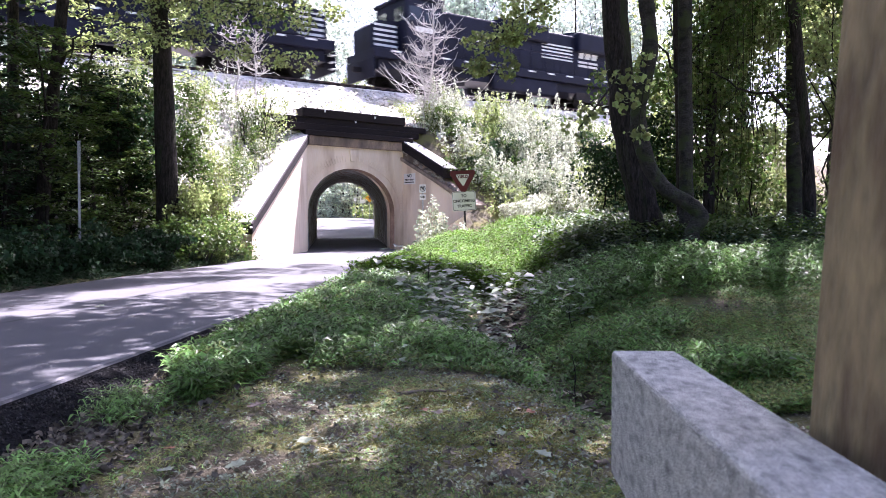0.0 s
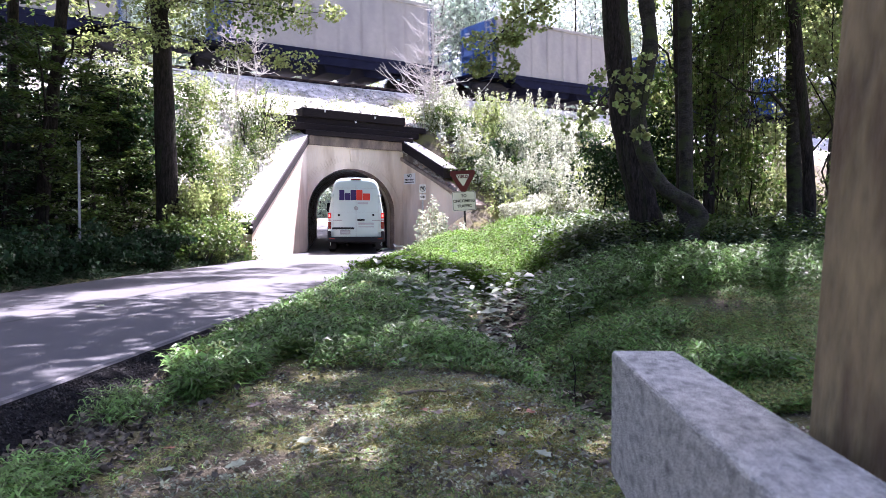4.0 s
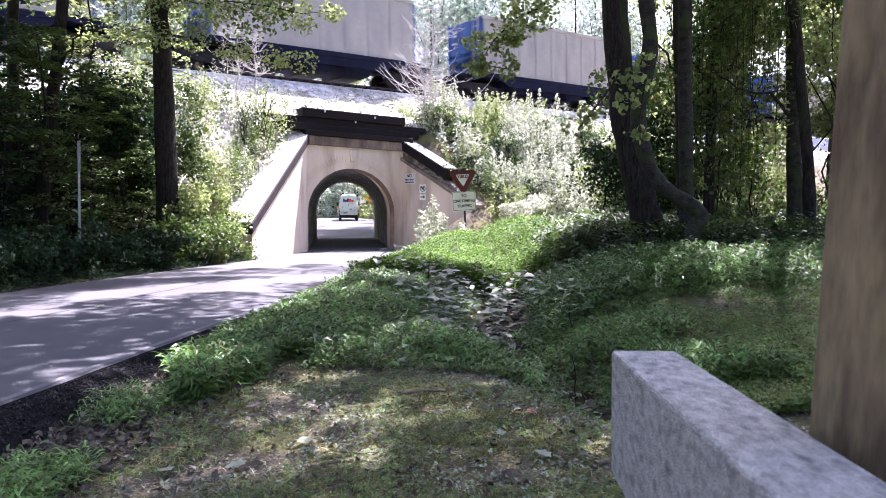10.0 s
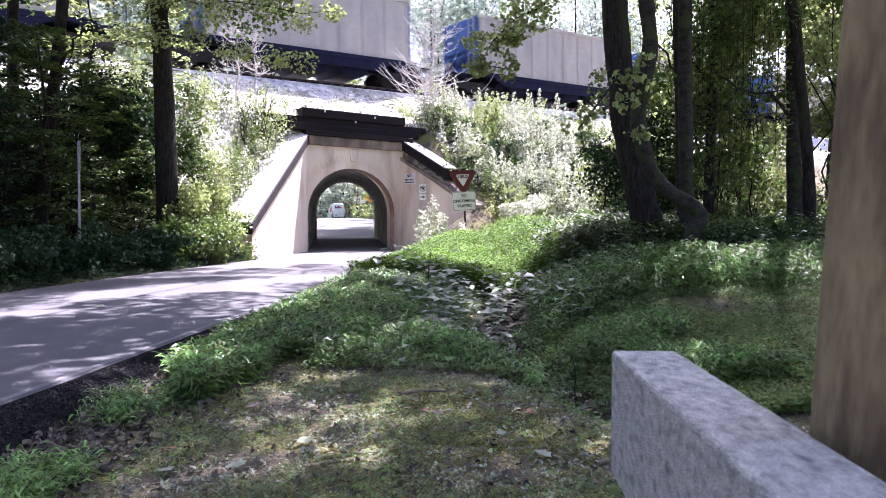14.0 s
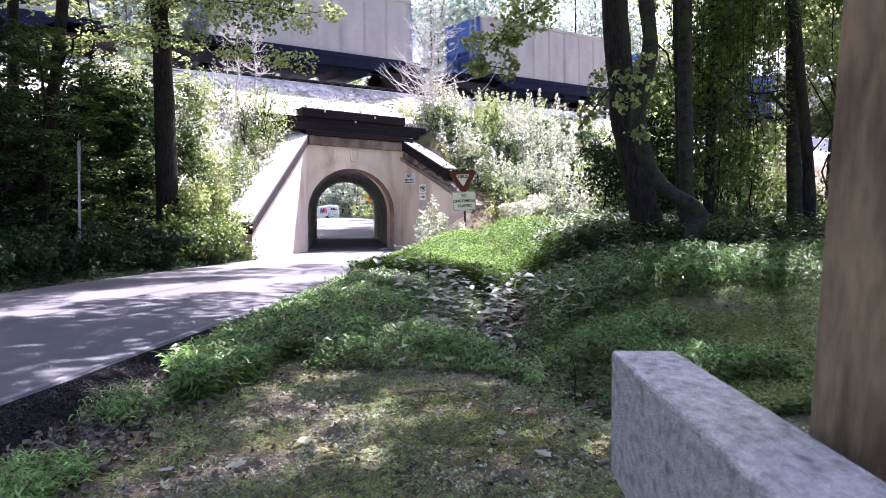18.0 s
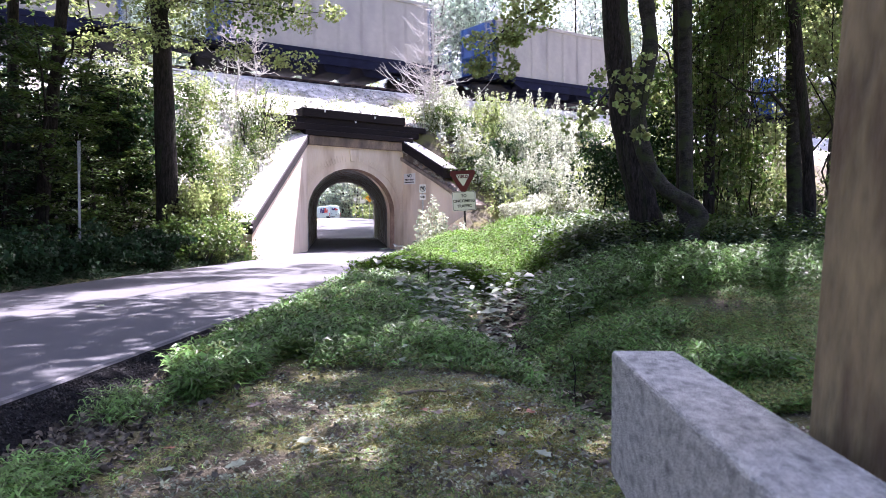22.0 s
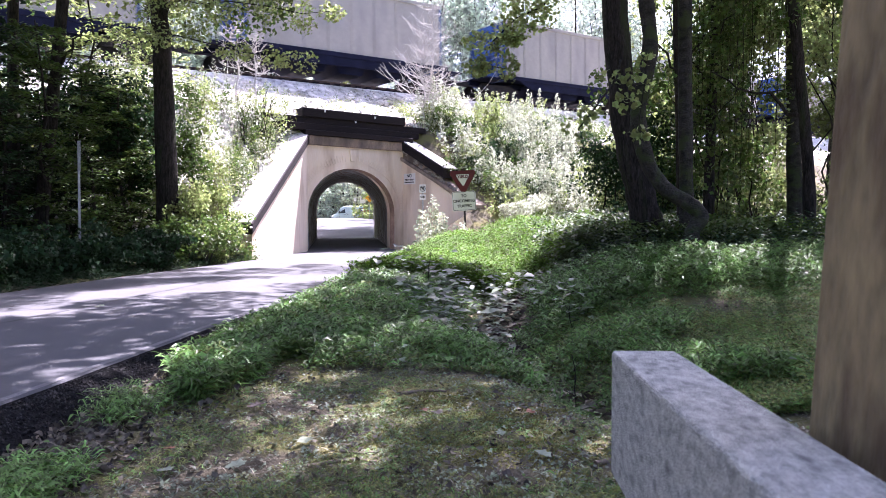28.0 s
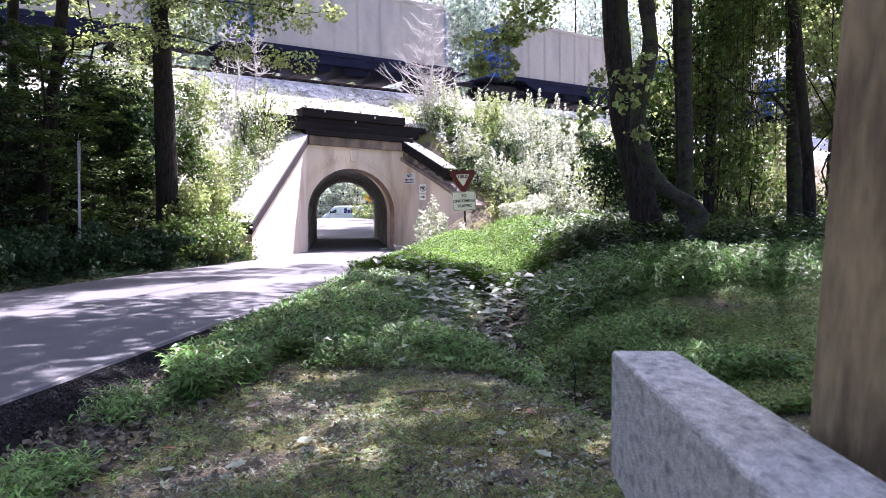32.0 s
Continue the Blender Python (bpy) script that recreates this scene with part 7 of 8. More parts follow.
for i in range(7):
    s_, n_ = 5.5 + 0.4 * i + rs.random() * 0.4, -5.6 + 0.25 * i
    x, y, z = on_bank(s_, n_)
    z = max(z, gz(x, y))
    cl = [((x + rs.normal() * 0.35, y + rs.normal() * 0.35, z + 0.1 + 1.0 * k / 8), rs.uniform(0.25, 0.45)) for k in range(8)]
    shrub("bank_shrub", "shrub at the embankment's foot, coloured pale for sun glare", (x, y, z), cl, 0.075, 1600, M_leaf_pale, 950 + i, 4, "bank shrubs")
# ---------------------------------------------------------------- grass, weeds, litter
def fill(rng, n, x0, x1, y0, y1, keep):
    """Random places in a rectangle where keep() lets them stand, denser near the camera."""
    out = []
    while sum(map(len, out)) < n:
        x = rng.uniform(x0, x1, n)
        y = y0 + (y1 - y0) * rng.random(n) ** 1.6
        k = keep(x, y, rng)
        out.append(np.stack([x[k], y[k]], -1))
    return np.concatenate(out)[:n]


def patchy(x, y, f=1.3, o=0.0):
    return 0.5 + 0.25 * np.sin(x * f * 1.7 + o + 1.3 * np.sin(y * f)) + 0.25 * np.sin(y * f * 1.9 + 2 * o + 1.1 * np.sin(x * f * 1.3))


def right_of_road(x, y):
    rx, rw, _ = road_at(y)
    return x - rx - rw


def tufts(rng, centres, per, spread):
    """Blade places bunched into tufts."""
    k = len(centres) * per
    return np.repeat(centres, per, axis=0) + rng.normal(size=(k, 2)) * spread


rg = np.random.default_rng(77)


def ditch_middle(y):
    return np.interp(y, DITCH_Y, DITCH_X)


def off_bed(rng, pts):
    """Leaves out what would stand in the bare wet bed of the ditch, widest under the trees."""
    half = 0.12 + 0.14 * rng.random(len(pts)) + 0.26 * np.exp(-((pts[:, 1] - 9.6) / 1.1) ** 2) * (0.6 + 0.8 * patchy(pts[:, 0], pts[:, 1], 3.7, 2))
    wet = np.abs(pts[:, 0] - ditch_middle(pts[:, 1])) < half
    return pts[~(wet & (pts[:, 1] > 4.4) & (pts[:, 1] < 12.0))]


def stilt_grass(name, label, pts, height, leaf, mat, seed, slim=0.10, up=0.7):
    """Low grass of many short lance-shaped leaves set at all heights up to its top."""
    rng = np.random.default_rng(seed)
    pts = off_bed(rng, pts)
    n = len(pts)
    top = height * (0.12 + 1.7 * patchy(pts[:, 0] + 0.3 * np.sin(pts[:, 1] * 7), pts[:, 1], 4.3, seed) ** 2.0)
    z = ground_z(pts[:, 0], pts[:, 1]) + 0.004 + top * rng.random(n) ** 0.7
    V, F = leaf_arrays(rng, np.stack([pts[:, 0], pts[:, 1], z], -1), leaf * (0.5 + rng.random(n)), up, slim, 0.04)
    return tagged(part(name, mesh_of(name, V, F, mat)), label, "grass", kind="stuff")


def in_view(x, y):
    return (np.abs(x) < 0.66 * y + 0.25)


def lumps(rng, pts, n, r0, r1):
    """Heights from 0 to 1 of a bumpy sward: rounded tussocks set close together."""
    c = pts[rng.integers(0, len(pts), n)]
    r = rng.uniform(r0, r1, n)
    out = np.zeros(len(pts))
    for (cx, cy), q in zip(c, r):
        out = np.maximum(out, 1 - ((pts[:, 0] - cx) ** 2 + (pts[:, 1] - cy) ** 2) / q ** 2)
    return np.sqrt(np.clip(out, 0, 1))


def sward(name, label, pts, height, leaf, width, mat, seed, per=5, droop=1.0, tussock=(0.15, 0.4), rise=0.28):
    """Leafy grass: upright stems, each with arching lance-shaped leaves up its height."""
    rng = np.random.default_rng(seed)
    pts = off_bed(rng, pts)
    top = height * (0.45 + 0.65 * lumps(rng, pts, max(6, len(pts) // 60), *tussock))
    n = len(pts)
    root = np.repeat(np.stack([pts[:, 0], pts[:, 1], ground_z(pts[:, 0], pts[:, 1])], -1), per, axis=0)
    k = np.tile(np.arange(per), n)
    f = (k + 0.2 + 0.8 * rng.random(n * per)) / per
    lean = np.repeat(rng.normal(size=(n, 2)) * 0.25, per, axis=0)
    h = np.repeat(top, per) * f
    root[:, 0] += lean[:, 0] * h
    root[:, 1] += lean[:, 1] * h
    root[:, 2] += h
    a = np.repeat(rng.uniform(0, 6.283, n), per) + k * 2.6 + rng.normal(size=n * per) * 0.5
    d = np.stack([np.cos(a), np.sin(a), np.zeros(n * per)], -1)
    side = np.stack([-d[:, 1], d[:, 0], 0.5 * rng.normal(size=n * per)], -1)
    L = (leaf * (0.55 + 0.75 * rng.random(n * per)))[:, None]
    up = np.array([0, 0, 1.0])
    w = width * L / leaf * 0.5
    tilt = (rise * (0.3 + 1.4 * rng.random(n * per)))[:, None]
    mid = root + d * L * 0.5 + up * L * tilt
    tip = root + d * L * (0.95 - 0.2 * tilt) + up * L * (tilt * 1.1 - 0.32 * droop * rng.random((n * per, 1)))
    v = np.stack([root, mid + side * w, tip, mid - side * w], 1).reshape(-1, 3)
    i = np.arange(n * per)[:, None] * 4
    F = np.concatenate([i + np.array([0, 1, 3]), i + np.array([1, 2, 3])])
    return tagged(part(name, mesh_of(name, v, F, mat)), label, "grass", kind="stuff")


def verge_band(x, y, r):
    """The lush strip beside the asphalt, widening with distance."""
    w = right_of_road(x, y)
    inner = 0.40 + 0.12 * r.random(len(x)) + 0.25 * np.clip(5.0 - y, 0, 1)
    outer = 1.0 + 0.16 * np.clip(y - 4.6, 0, 9) + 0.12 * np.sin(y * 2.3) + 0.10 * np.sin(y * 5.1 + x * 3)
    return in_view(x, y) & (w > inner) & (w < outer) & (y > 4.35 + 0.35 * np.sin(x * 6)) & (x < ditch_middle(y) - 0.25)


def soil_patch(x, y):
    """How bare the trodden patch before the ditch is, from 0 to 1."""
    return np.exp(-((x + 0.30) / 1.30) ** 4 - ((y - 3.5) / 1.75) ** 6)


def meadow(x, y, r):
    """Rough grass between the strip, the ditch and the trees."""
    return in_view(x, y) & (right_of_road(x, y) > 0.75) & (soil_patch(x, y) < 0.25 + 0.25 * r.random(len(x))) & (x < 2.0 + 0.3 * np.sin(y * 3)) & (patchy(x, y, 2.3, 6) + 0.55 * r.random(len(x)) > 0.55)


def lawn_zone(lim, o):
    return lambda x, y, r: in_view(x, y) & (x > ditch_middle(y) + 0.15) & (y < 8.1 + 0.06 * x + 0.25 * np.sin(x * 2.1)) & (patchy(x, y, 1.9, o) + 0.55 * r.random(len(x)) > lim)


def soil_zone(lim, o):
    return lambda x, y, r: in_view(x, y) & (right_of_road(x, y) > 0.45 + 0.5 * np.clip(4.4 - y, 0, 1)) & (y < 6.4) & (patchy(x, y, 3.1, o) + 0.6 * r.random(len(x)) > lim)


sward("verge_leaves", "lush lance-leaved green grass along the road edge", fill(rg, 11000, -2.6, 1.2, 4.2, 11, verge_band), 0.16, 0.11, 0.0135, M_grass, 32, 6)
sward("verge_leaves", "fresh green grass strip near the tunnel", fill(rg, 5200, -2.4, 1.6, 9, 20, verge_band), 0.24, 0.11, 0.017, M_grass, 31, 6)
sward("pale_verge_leaves", "yellow-green grass leaves along the road edge", fill(rg, 1500, -2.6, 1.2, 4.2, 13, verge_band), 0.19, 0.09, 0.011, M_grass_pale, 36, 5)
sward("ditch_grass", "rough green grass beside the ditch", fill(rg, 8500, -1.0, 2.4, 4.6, 12.5, meadow), 0.19, 0.105, 0.014, M_grass, 34, 6)
sward("pale_ditch_grass", "dry grass leaves beside the ditch", fill(rg, 2600, -1.0, 2.4, 4.6, 11, meadow), 0.13, 0.075, 0.009, M_grass_pale, 35, 5)
sward("mound_leaves", "bright green low plants on the mound", fill(rg, 7000, -1.4, 3.6, 11, 21, lambda x, y, r: (right_of_road(x, y) > 0.45) & (x < 0.9 + 0.085 * y + 0.3 * np.sin(y * 1.7)) & (patchy(x, y, 1.2, 3) + 0.6 * r.random(len(x)) > 0.4)), 0.36, 0.095, 0.024, M_grass_lush, 33, 10, tussock=(0.3, 0.8))
sward("understorey_herbs", "dark leafy herbs under the trees", fill(rg, 4200, 1.6, 5.2, 10.5, 21, lambda x, y, r: x > 0.9 + 0.085 * y + 0.3 * np.sin(y * 1.7)), 0.42, 0.11, 0.036, M_leaf, 46, 9, tussock=(0.25, 0.6))
sward("ridge_leaves", "lush dark green grass along the foot of the trees", fill(rg, 6500, 1.1, 7.0, 7.4, 11.0, lambda x, y, r: np.abs(y - 8.35 - 0.09 * x - 0.5 * patchy(x, y, 1.3, 2)) < 0.4 + 0.7 * r.random(len(x)) ** 2), 0.30, 0.11, 0.016, M_grass, 37, 7, tussock=(0.3, 0.7))
sward("bank_grass", "long green grass under the trees", fill(rg, 4200, -0.6, 8.0, 11.5, 24, lambda x, y, r: (right_of_road(x, y) > 0.5) & (patchy(x, y, 0.9, 5) + 0.5 * r.random(len(x)) > 0.55)), 0.3, 0.15, 0.018, M_grass_lush, 39, 6, tussock=(0.3, 0.8))
sward("lawn_leaves", "short green grass on the lawn", fill(rg, 15000, 0.8, 7.4, 4.0, 10, lawn_zone(0.50, 1)), 0.07, 0.048, 0.0075, M_grass, 2, 5)
sward("pale_lawn_leaves", "short dry yellowish grass on the lawn", fill(rg, 9000, 0.8, 7.4, 4.0, 10, lawn_zone(0.55, 7)), 0.08, 0.05, 0.0065, M_grass_pale, 41, 5)
sward("soil_grass", "thin low grass on the trodden soil", fill(rg, 5200, -2.0, 1.9, 2.4, 6.4, soil_zone(0.74, 3)), 0.028, 0.040, 0.0042, M_grass, 26, 5)
sward("soil_grass", "thin yellowed grass on the trodden soil", fill(rg, 6000, -2.0, 1.9, 2.4, 6.4, soil_zone(0.72, 9)), 0.026, 0.045, 0.0036, M_grass_pale, 27, 5)
sward("soil_clover", "small round-leaved weeds on the soil", fill(rg, 3600, -2.0, 1.9, 2.4, 6.4, soil_zone(0.66, 5)), 0.016, 0.022, 0.014, M_leaf_grey, 28, 4, 0.4)
sward("roadside_tuft", "grey-green grass tuft by the asphalt", tufts(rg, np.array([(-1.78, 3.95), (-1.66, 4.1), (-1.85, 4.15), (-1.72, 3.8)]), 60, 0.09), 0.11, 0.075, 0.008, M_grass, 43, 5)
sward("corner_leaves", "lush green grass leaves by the asphalt", fill(rg, 800, -2.3, -1.45, 2.4, 3.05, lambda x, y, r: right_of_road(x, y) > 0.5), 0.1, 0.06, 0.009, M_grass, 44, 6)
sward("left_verge_grass", "dark grass along the far road edge", fill(rg, 2600, -8.2, -5.4, 8, 22, lambda x, y, r: (road_at(y)[0] - road_at(y)[1] - x > 0.05) & (road_at(y)[0] - road_at(y)[1] - x < 0.9)), 0.22, 0.11, 0.014, M_leaf_dark, 24, 6)
stilt_grass("moss", "yellow-green moss on the trodden soil", fill(rg, 26000, -1.7, 1.4, 2.6, 5.2, lambda x, y, r: in_view(x, y) & (right_of_road(x, y) > 0.6) & (0.9 * np.exp(-((x - 0.12) / 0.45) ** 2 - ((y - 3.75) / 0.7) ** 2) + 0.55 * patchy(x, y, 3.1, 4) * r.random(len(x)) > 0.42)), 0.010, 0.011, M_moss, 29, 0.3, 0.8)
stilt_grass("dead_straw", "dead grass stalks and thin twigs on the soil", fill(rg, 4200, -2.2, 2.6, 2.4, 6.4, lambda x, y, r: in_view(x, y) & (right_of_road(x, y) > 0.45)), 0.012, 0.075, M_straw, 30, 0.018, 3.0)


def litter(name, label, pts, size, mat, seed, lift=0.010, flat=0.35):
    """Curled dead leaves, each three cross ribs wide, lying at all angles."""
    rng = np.random.default_rng(seed)
    n = len(pts)
    c = np.stack([pts[:, 0], pts[:, 1], ground_z(pts[:, 0], pts[:, 1]) + lift + 0.015 * rng.random(n)], -1)
    nor = rng.normal(size=(n, 3)) * flat + np.array([0, 0, 1.0])
    nor /= np.linalg.norm(nor, axis=1)[:, None]
    a = np.cross(nor, rng.normal(size=(n, 3)))
    a /= np.linalg.norm(a, axis=1)[:, None]
    b = np.cross(nor, a)
    L = size * (0.45 + 1.0 * rng.random(n) ** 1.5)
    cu = rng.uniform(-0.25, 0.6, n)
    v = np.empty((n, 8, 3))
    for q, (u, w, r) in enumerate(((-0.5, 0.0, 0.1), (-0.2, 0.30, 0.5), (0.12, 0.34, 0.55), (0.5, 0.0, 0.25), (0.12, -0.34, 0.55), (-0.2, -0.30, 0.5), (-0.1, 0.0, 0.0), (0.2, 0.0, 0.05))):
        jit = 1 + 0.28 * rng.normal(size=n)
        v[:, q] = c + a * (L * u)[:, None] + b * (L * w * jit)[:, None] + nor * (L * r * cu * jit)[:, None]
    f = np.array([(0, 6, 1), (1, 6, 2), (6, 7, 2), (2, 7, 3), (0, 5, 6), (5, 4, 6), (6, 4, 7), (4, 3, 7)])
    F = (np.arange(n)[:, None, None] * 8 + f[None]).reshape(-1, 3)
    return tagged(part(name, mesh_of(name, v.reshape(-1, 3), F, mat)), label, "leaves", kind="stuff")


litter("leaf_litter", "dry brown fallen leaves", fill(rg, 5600, -2.2, 2.4, 2.4, 7, lambda x, y, r: (right_of_road(x, y) > 0.3) & (patchy(x, y, 1.9, 4) + 0.7 * r.random(len(x)) > 0.62)), 0.030, M_litter, 5)
litter("leaf_litter", "dry brown fallen leaves on the lawn", fill(rg, 1300, 1.2, 6, 4, 9.5, lambda x, y, r: patchy(x, y, 1.9, 4) + 0.7 * r.random(len(x)) > 0.7), 0.045, M_litter, 15)
litter("ditch_leaves", "pale dead leaves in the ditch", fill(rg, 700, 0.2, 1.9, 4.4, 11.8, lambda x, y, r: np.abs(x - ditch_middle(y)) < 0.22), 0.10, M_straw, 6)
litter("ditch_leaves", "dark wet leaves in the ditch", fill(rg, 700, 0.2, 1.9, 4.4, 11.8, lambda x, y, r: np.abs(x - ditch_middle(y)) < 0.28), 0.10, M_litter_dark, 16)
litter("road_edge_leaves", "dry leaves against the asphalt edge", fill(rg, 2600, -2.6, -0.9, 2.6, 6, lambda x, y, r: (right_of_road(x, y) > 0.32) & (right_of_road(x, y) < 0.6 + 0.45 * r.random(len(x)))), 0.045, M_litter, 7, 0.012, 0.6)


def weeds(name, label, pts, h, leaf, mat, seed, per=14):
    """Broad-leaved weeds: a stem with tiers of leaves."""
    rng = np.random.default_rng(seed)
    P = []
    for x, y in pts:
        z = gz(x, y)
        hh = h * rng.uniform(0.5, 1.2)
        lean = rng.normal(size=2) * 0.15
        for k in range(per):
            f = (k + 1) / per
            a = k * 2.4 + rng.random()
            r = leaf * rng.uniform(0.6, 1.3)
            P.append((x + lean[0] * f + math.cos(a) * r, y + lean[1] * f + math.sin(a) * r, z + hh * f))
    P = np.array(P)
    V, F = broad_leaves(rng, P, leaf * (0.6 + 0.8 * rng.random(len(P))), 3.0)
    return tagged(part(name, mesh_of(name, V, F, mat)), label, "weeds", kind="stuff")


weeds("broadleaf_weeds", "broad-leaved weeds at the ditch", fill(rg, 34, -0.6, 0.75, 7.2, 11.0, lambda x, y, r: (right_of_road(x, y) > 0.9) & (x < ditch_middle(y) + 0.1)), 0.42, 0.12, M_leaf_grey, 8, 12)
weeds("broadleaf_weeds", "tall broad-leaved weeds crowding the ditch before the mound", fill(np.random.default_rng(61), 30, -0.3, 1.25, 9.7, 11.9, lambda x, y, r: right_of_road(x, y) > 0.9), 0.46, 0.135, M_leaf_grey, 62, 10)
weeds("broadleaf_weeds", "broad-leaved weeds across the ditch", fill(rg, 9, 0.8, 1.6, 7.2, 11.0, lambda x, y, r: x > ditch_middle(y) + 0.2), 0.36, 0.13, M_leaf_grey, 18, 8)
weeds("broadleaf_weeds", "low grey-green weeds beside the ditch", fill(rg, 40, -0.9, 0.7, 5.5, 8.2, lambda x, y, r: right_of_road(x, y) > 0.9), 0.12, 0.065, M_leaf_grey, 14, 6)
weeds("broadleaf_weeds", "low weeds among the grass", fill(rg, 260, -1.9, 3.5, 2.6, 9, lambda x, y, r: (right_of_road(x, y) > 0.5) & (patchy(x, y, 1.1, 6) > 0.45)), 0.05, 0.034, M_leaf, 9, 6)
weeds("tall_broadleaf_weed", "tall grey-green weed arching over the road edge", np.array([(-0.72, 9.0), (-0.55, 9.15), (-0.35, 8.9), (-0.12, 9.1)]), 0.62, 0.13, M_leaf_grey, 17, 14)
weeds("forest_floor_weeds", "dark leafy ground cover under the trees", fill(rg, 3000, 1.8, 11, 9.5, 18, lambda x, y, r: patchy(x, y, 1.4, 2) + 0.5 * r.random(len(x)) > 0.45), 0.42, 0.06, M_leaf_dark, 10, 12)
for k, (x, y, h) in enumerate([(-0.42, 22.9, 1.75), (-0.18, 22.7, 1.35), (-0.62, 23.2, 1.2), (0.05, 22.5, 0.9), (0.5, 22.2, 0.7)]):
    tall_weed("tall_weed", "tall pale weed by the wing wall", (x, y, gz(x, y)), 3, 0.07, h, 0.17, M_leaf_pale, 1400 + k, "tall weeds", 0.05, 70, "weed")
weeds("dock_leaves", "broad grey-green leaves by the tunnel mouth", fill(rg, 16, -1.9, -0.2, 22.8, 24.8, lambda x, y, r: right_of_road(x, y) > 0.02), 0.28, 0.17, M_leaf_grey, 13, 9)



# single leaves and sticks that stand out on the soil
def fallen_leaf(x, y, size, mat, turn, label, z=None):
    rng = np.random.default_rng(int(abs(x * 1000 + y * 100)))
    bm = bmesh.new()
    out = [(0, -0.5), (0.18, -0.34), (0.40, -0.30), (0.30, -0.08), (0.48, 0.10), (0.24, 0.20), (0.12, 0.46), (0, 0.55), (-0.12, 0.46), (-0.24, 0.20), (-0.48, 0.10), (-0.30, -0.08), (-0.40, -0.30), (-0.18, -0.34)]
    c = bm.verts.new((0, 0, 0.012))
    rim = [bm.verts.new((u * size, v * size, 0.010 + size * 0.16 * abs(u) + 0.006 * rng.random())) for u, v in out]
    for i in range(len(rim)):
        bm.faces.new((c, rim[i], rim[(i + 1) % len(rim)]))
    me = bpy.data.meshes.new("fallen_leaf")
    bm.to_mesh(me)
    bm.free()
    me.materials.append(mat)
    ob = new("fallen_leaf", me)
    ob.matrix_basis = pose(x, y, (gz(x, y) if z is None else z) + 0.02, rng.uniform(-12, 12), rng.uniform(-12, 12), turn)
    tagged(ob, label, "leaf", "fallen leaves")


for x, y, sz, mt, tn, lb in ((-0.64, 3.3, 0.10, M_litter_pale, 20, "pale green fallen leaf on the soil"), (-0.03, 3.78, 0.07, M_litter_dark, 70, "dark brown curled leaf on the soil"),
                             (-1.05, 4.03, 0.10, M_litter_dark, 140, "dark curled leaf on the soil"), (1.72, 4.85, 0.11, M_litter_red, 30, "red-brown fallen leaf on the lawn"),
                             (-0.10, 3.85, 0.06, M_litter_red, 200, "small red-brown leaf on the soil"), (0.27, 3.35, 0.06, M_litter_pale, 10, "small green leaf on the soil"),
                             (-1.25, 3.25, 0.07, M_litter_red, 80, "small reddish leaf on the soil"), (-0.80, 3.75, 0.05, M_litter_pale, 45, "small whitish leaf on the soil"),
                             (-0.86, 2.98, 0.09, M_litter_pale, 120, "pale fallen leaf on the soil"), (0.46, 3.8, 0.07, M_litter_red, 10, "red-brown leaf on the soil"),
                             (-1.75, 4.25, 0.08, M_litter_pale, 160, "pale fallen leaf near the road edge"), (0.42, 3.0, 0.08, M_litter_pale, 60, "pale fallen leaf on the soil"),
                             (-1.15, 2.95, 0.08, M_litter_pale, 60, "pale fallen leaf on the soil"), (1.9, 4.5, 0.07, M_litter_dark, 60, "dark leaf on the lawn")):
    fallen_leaf(x, y, sz, mt, tn, lb)


fallen_leaf(-4.80, 8.0, 0.09, M_litter_red, 30, "dry leaf lying on the asphalt", 0.025)
fallen_leaf(-3.84, 8.05, 0.10, M_litter_pale, 100, "pale leaf lying on the asphalt", 0.025)


def stick(pts, r, label):
    rng = np.random.default_rng(int(pts[0][1] * 1000))
    p = [Vector((x, y, gz(x, y) + 0.02)) for x, y in pts]
    b = p[0].copy()
    v, f = tube([q - b for q in p], [r * (1 - 0.5 * i / len(p)) for i in range(len(p))], 6)
    ob = part("stick", tubes_mesh("stick", [(v, f)], M_stick))
    ob.matrix_basis = Matrix.Translation(b)
    tagged(ob, label, "stick", "fallen sticks")


stick([(-0.26, 4.35), (-0.15, 4.42), (-0.06, 4.45), (0.02, 4.42)], 0.012, "thin pale stick on the grass")
stick([(-0.56, 2.95), (-0.46, 3.0), (-0.36, 3.02), (-0.27, 2.97)], 0.01, "dark thin stick on the soil")
stick([(0.62, 2.9), (0.72, 2.96), (0.82, 2.98)], 0.012, "bent stick beside the rail")
stick([(-0.45, 3.15), (-0.35, 3.1), (-0.28, 3.12)], 0.007, "short twig on the soil")


def weed_stalk(x, y, h, lean):
    """A thin dead upright stalk with a few side shoots."""
    rng = np.random.default_rng(int(abs(x * 997 + y * 31)))
    th = thing("weed_stalk", "thin dark upright weed stalk", "weed", pose(x, y, gz(x, y) - 0.03), "weed stalks")
    tip = Vector((lean, 0.02, h))
    part("stem", tubes_mesh("stem", [tube(bend(rng, (0, 0, 0), tip, 6, 0.12), [0.006 - 0.0006 * i for i in range(7)], 5)], M_bark), None, th)
    for f in (0.4, 0.6, 0.75, 0.9):
        q = tip * f
        e = q + Vector((rng.normal() * 0.07, rng.normal() * 0.05, rng.uniform(0.03, 0.10)))
        part("shoot", tubes_mesh("shoot", [tube(bend(rng, q, e, 3, 0.2), [0.003, 0.0026, 0.0022, 0.0018], 4)], M_bark), None, th)


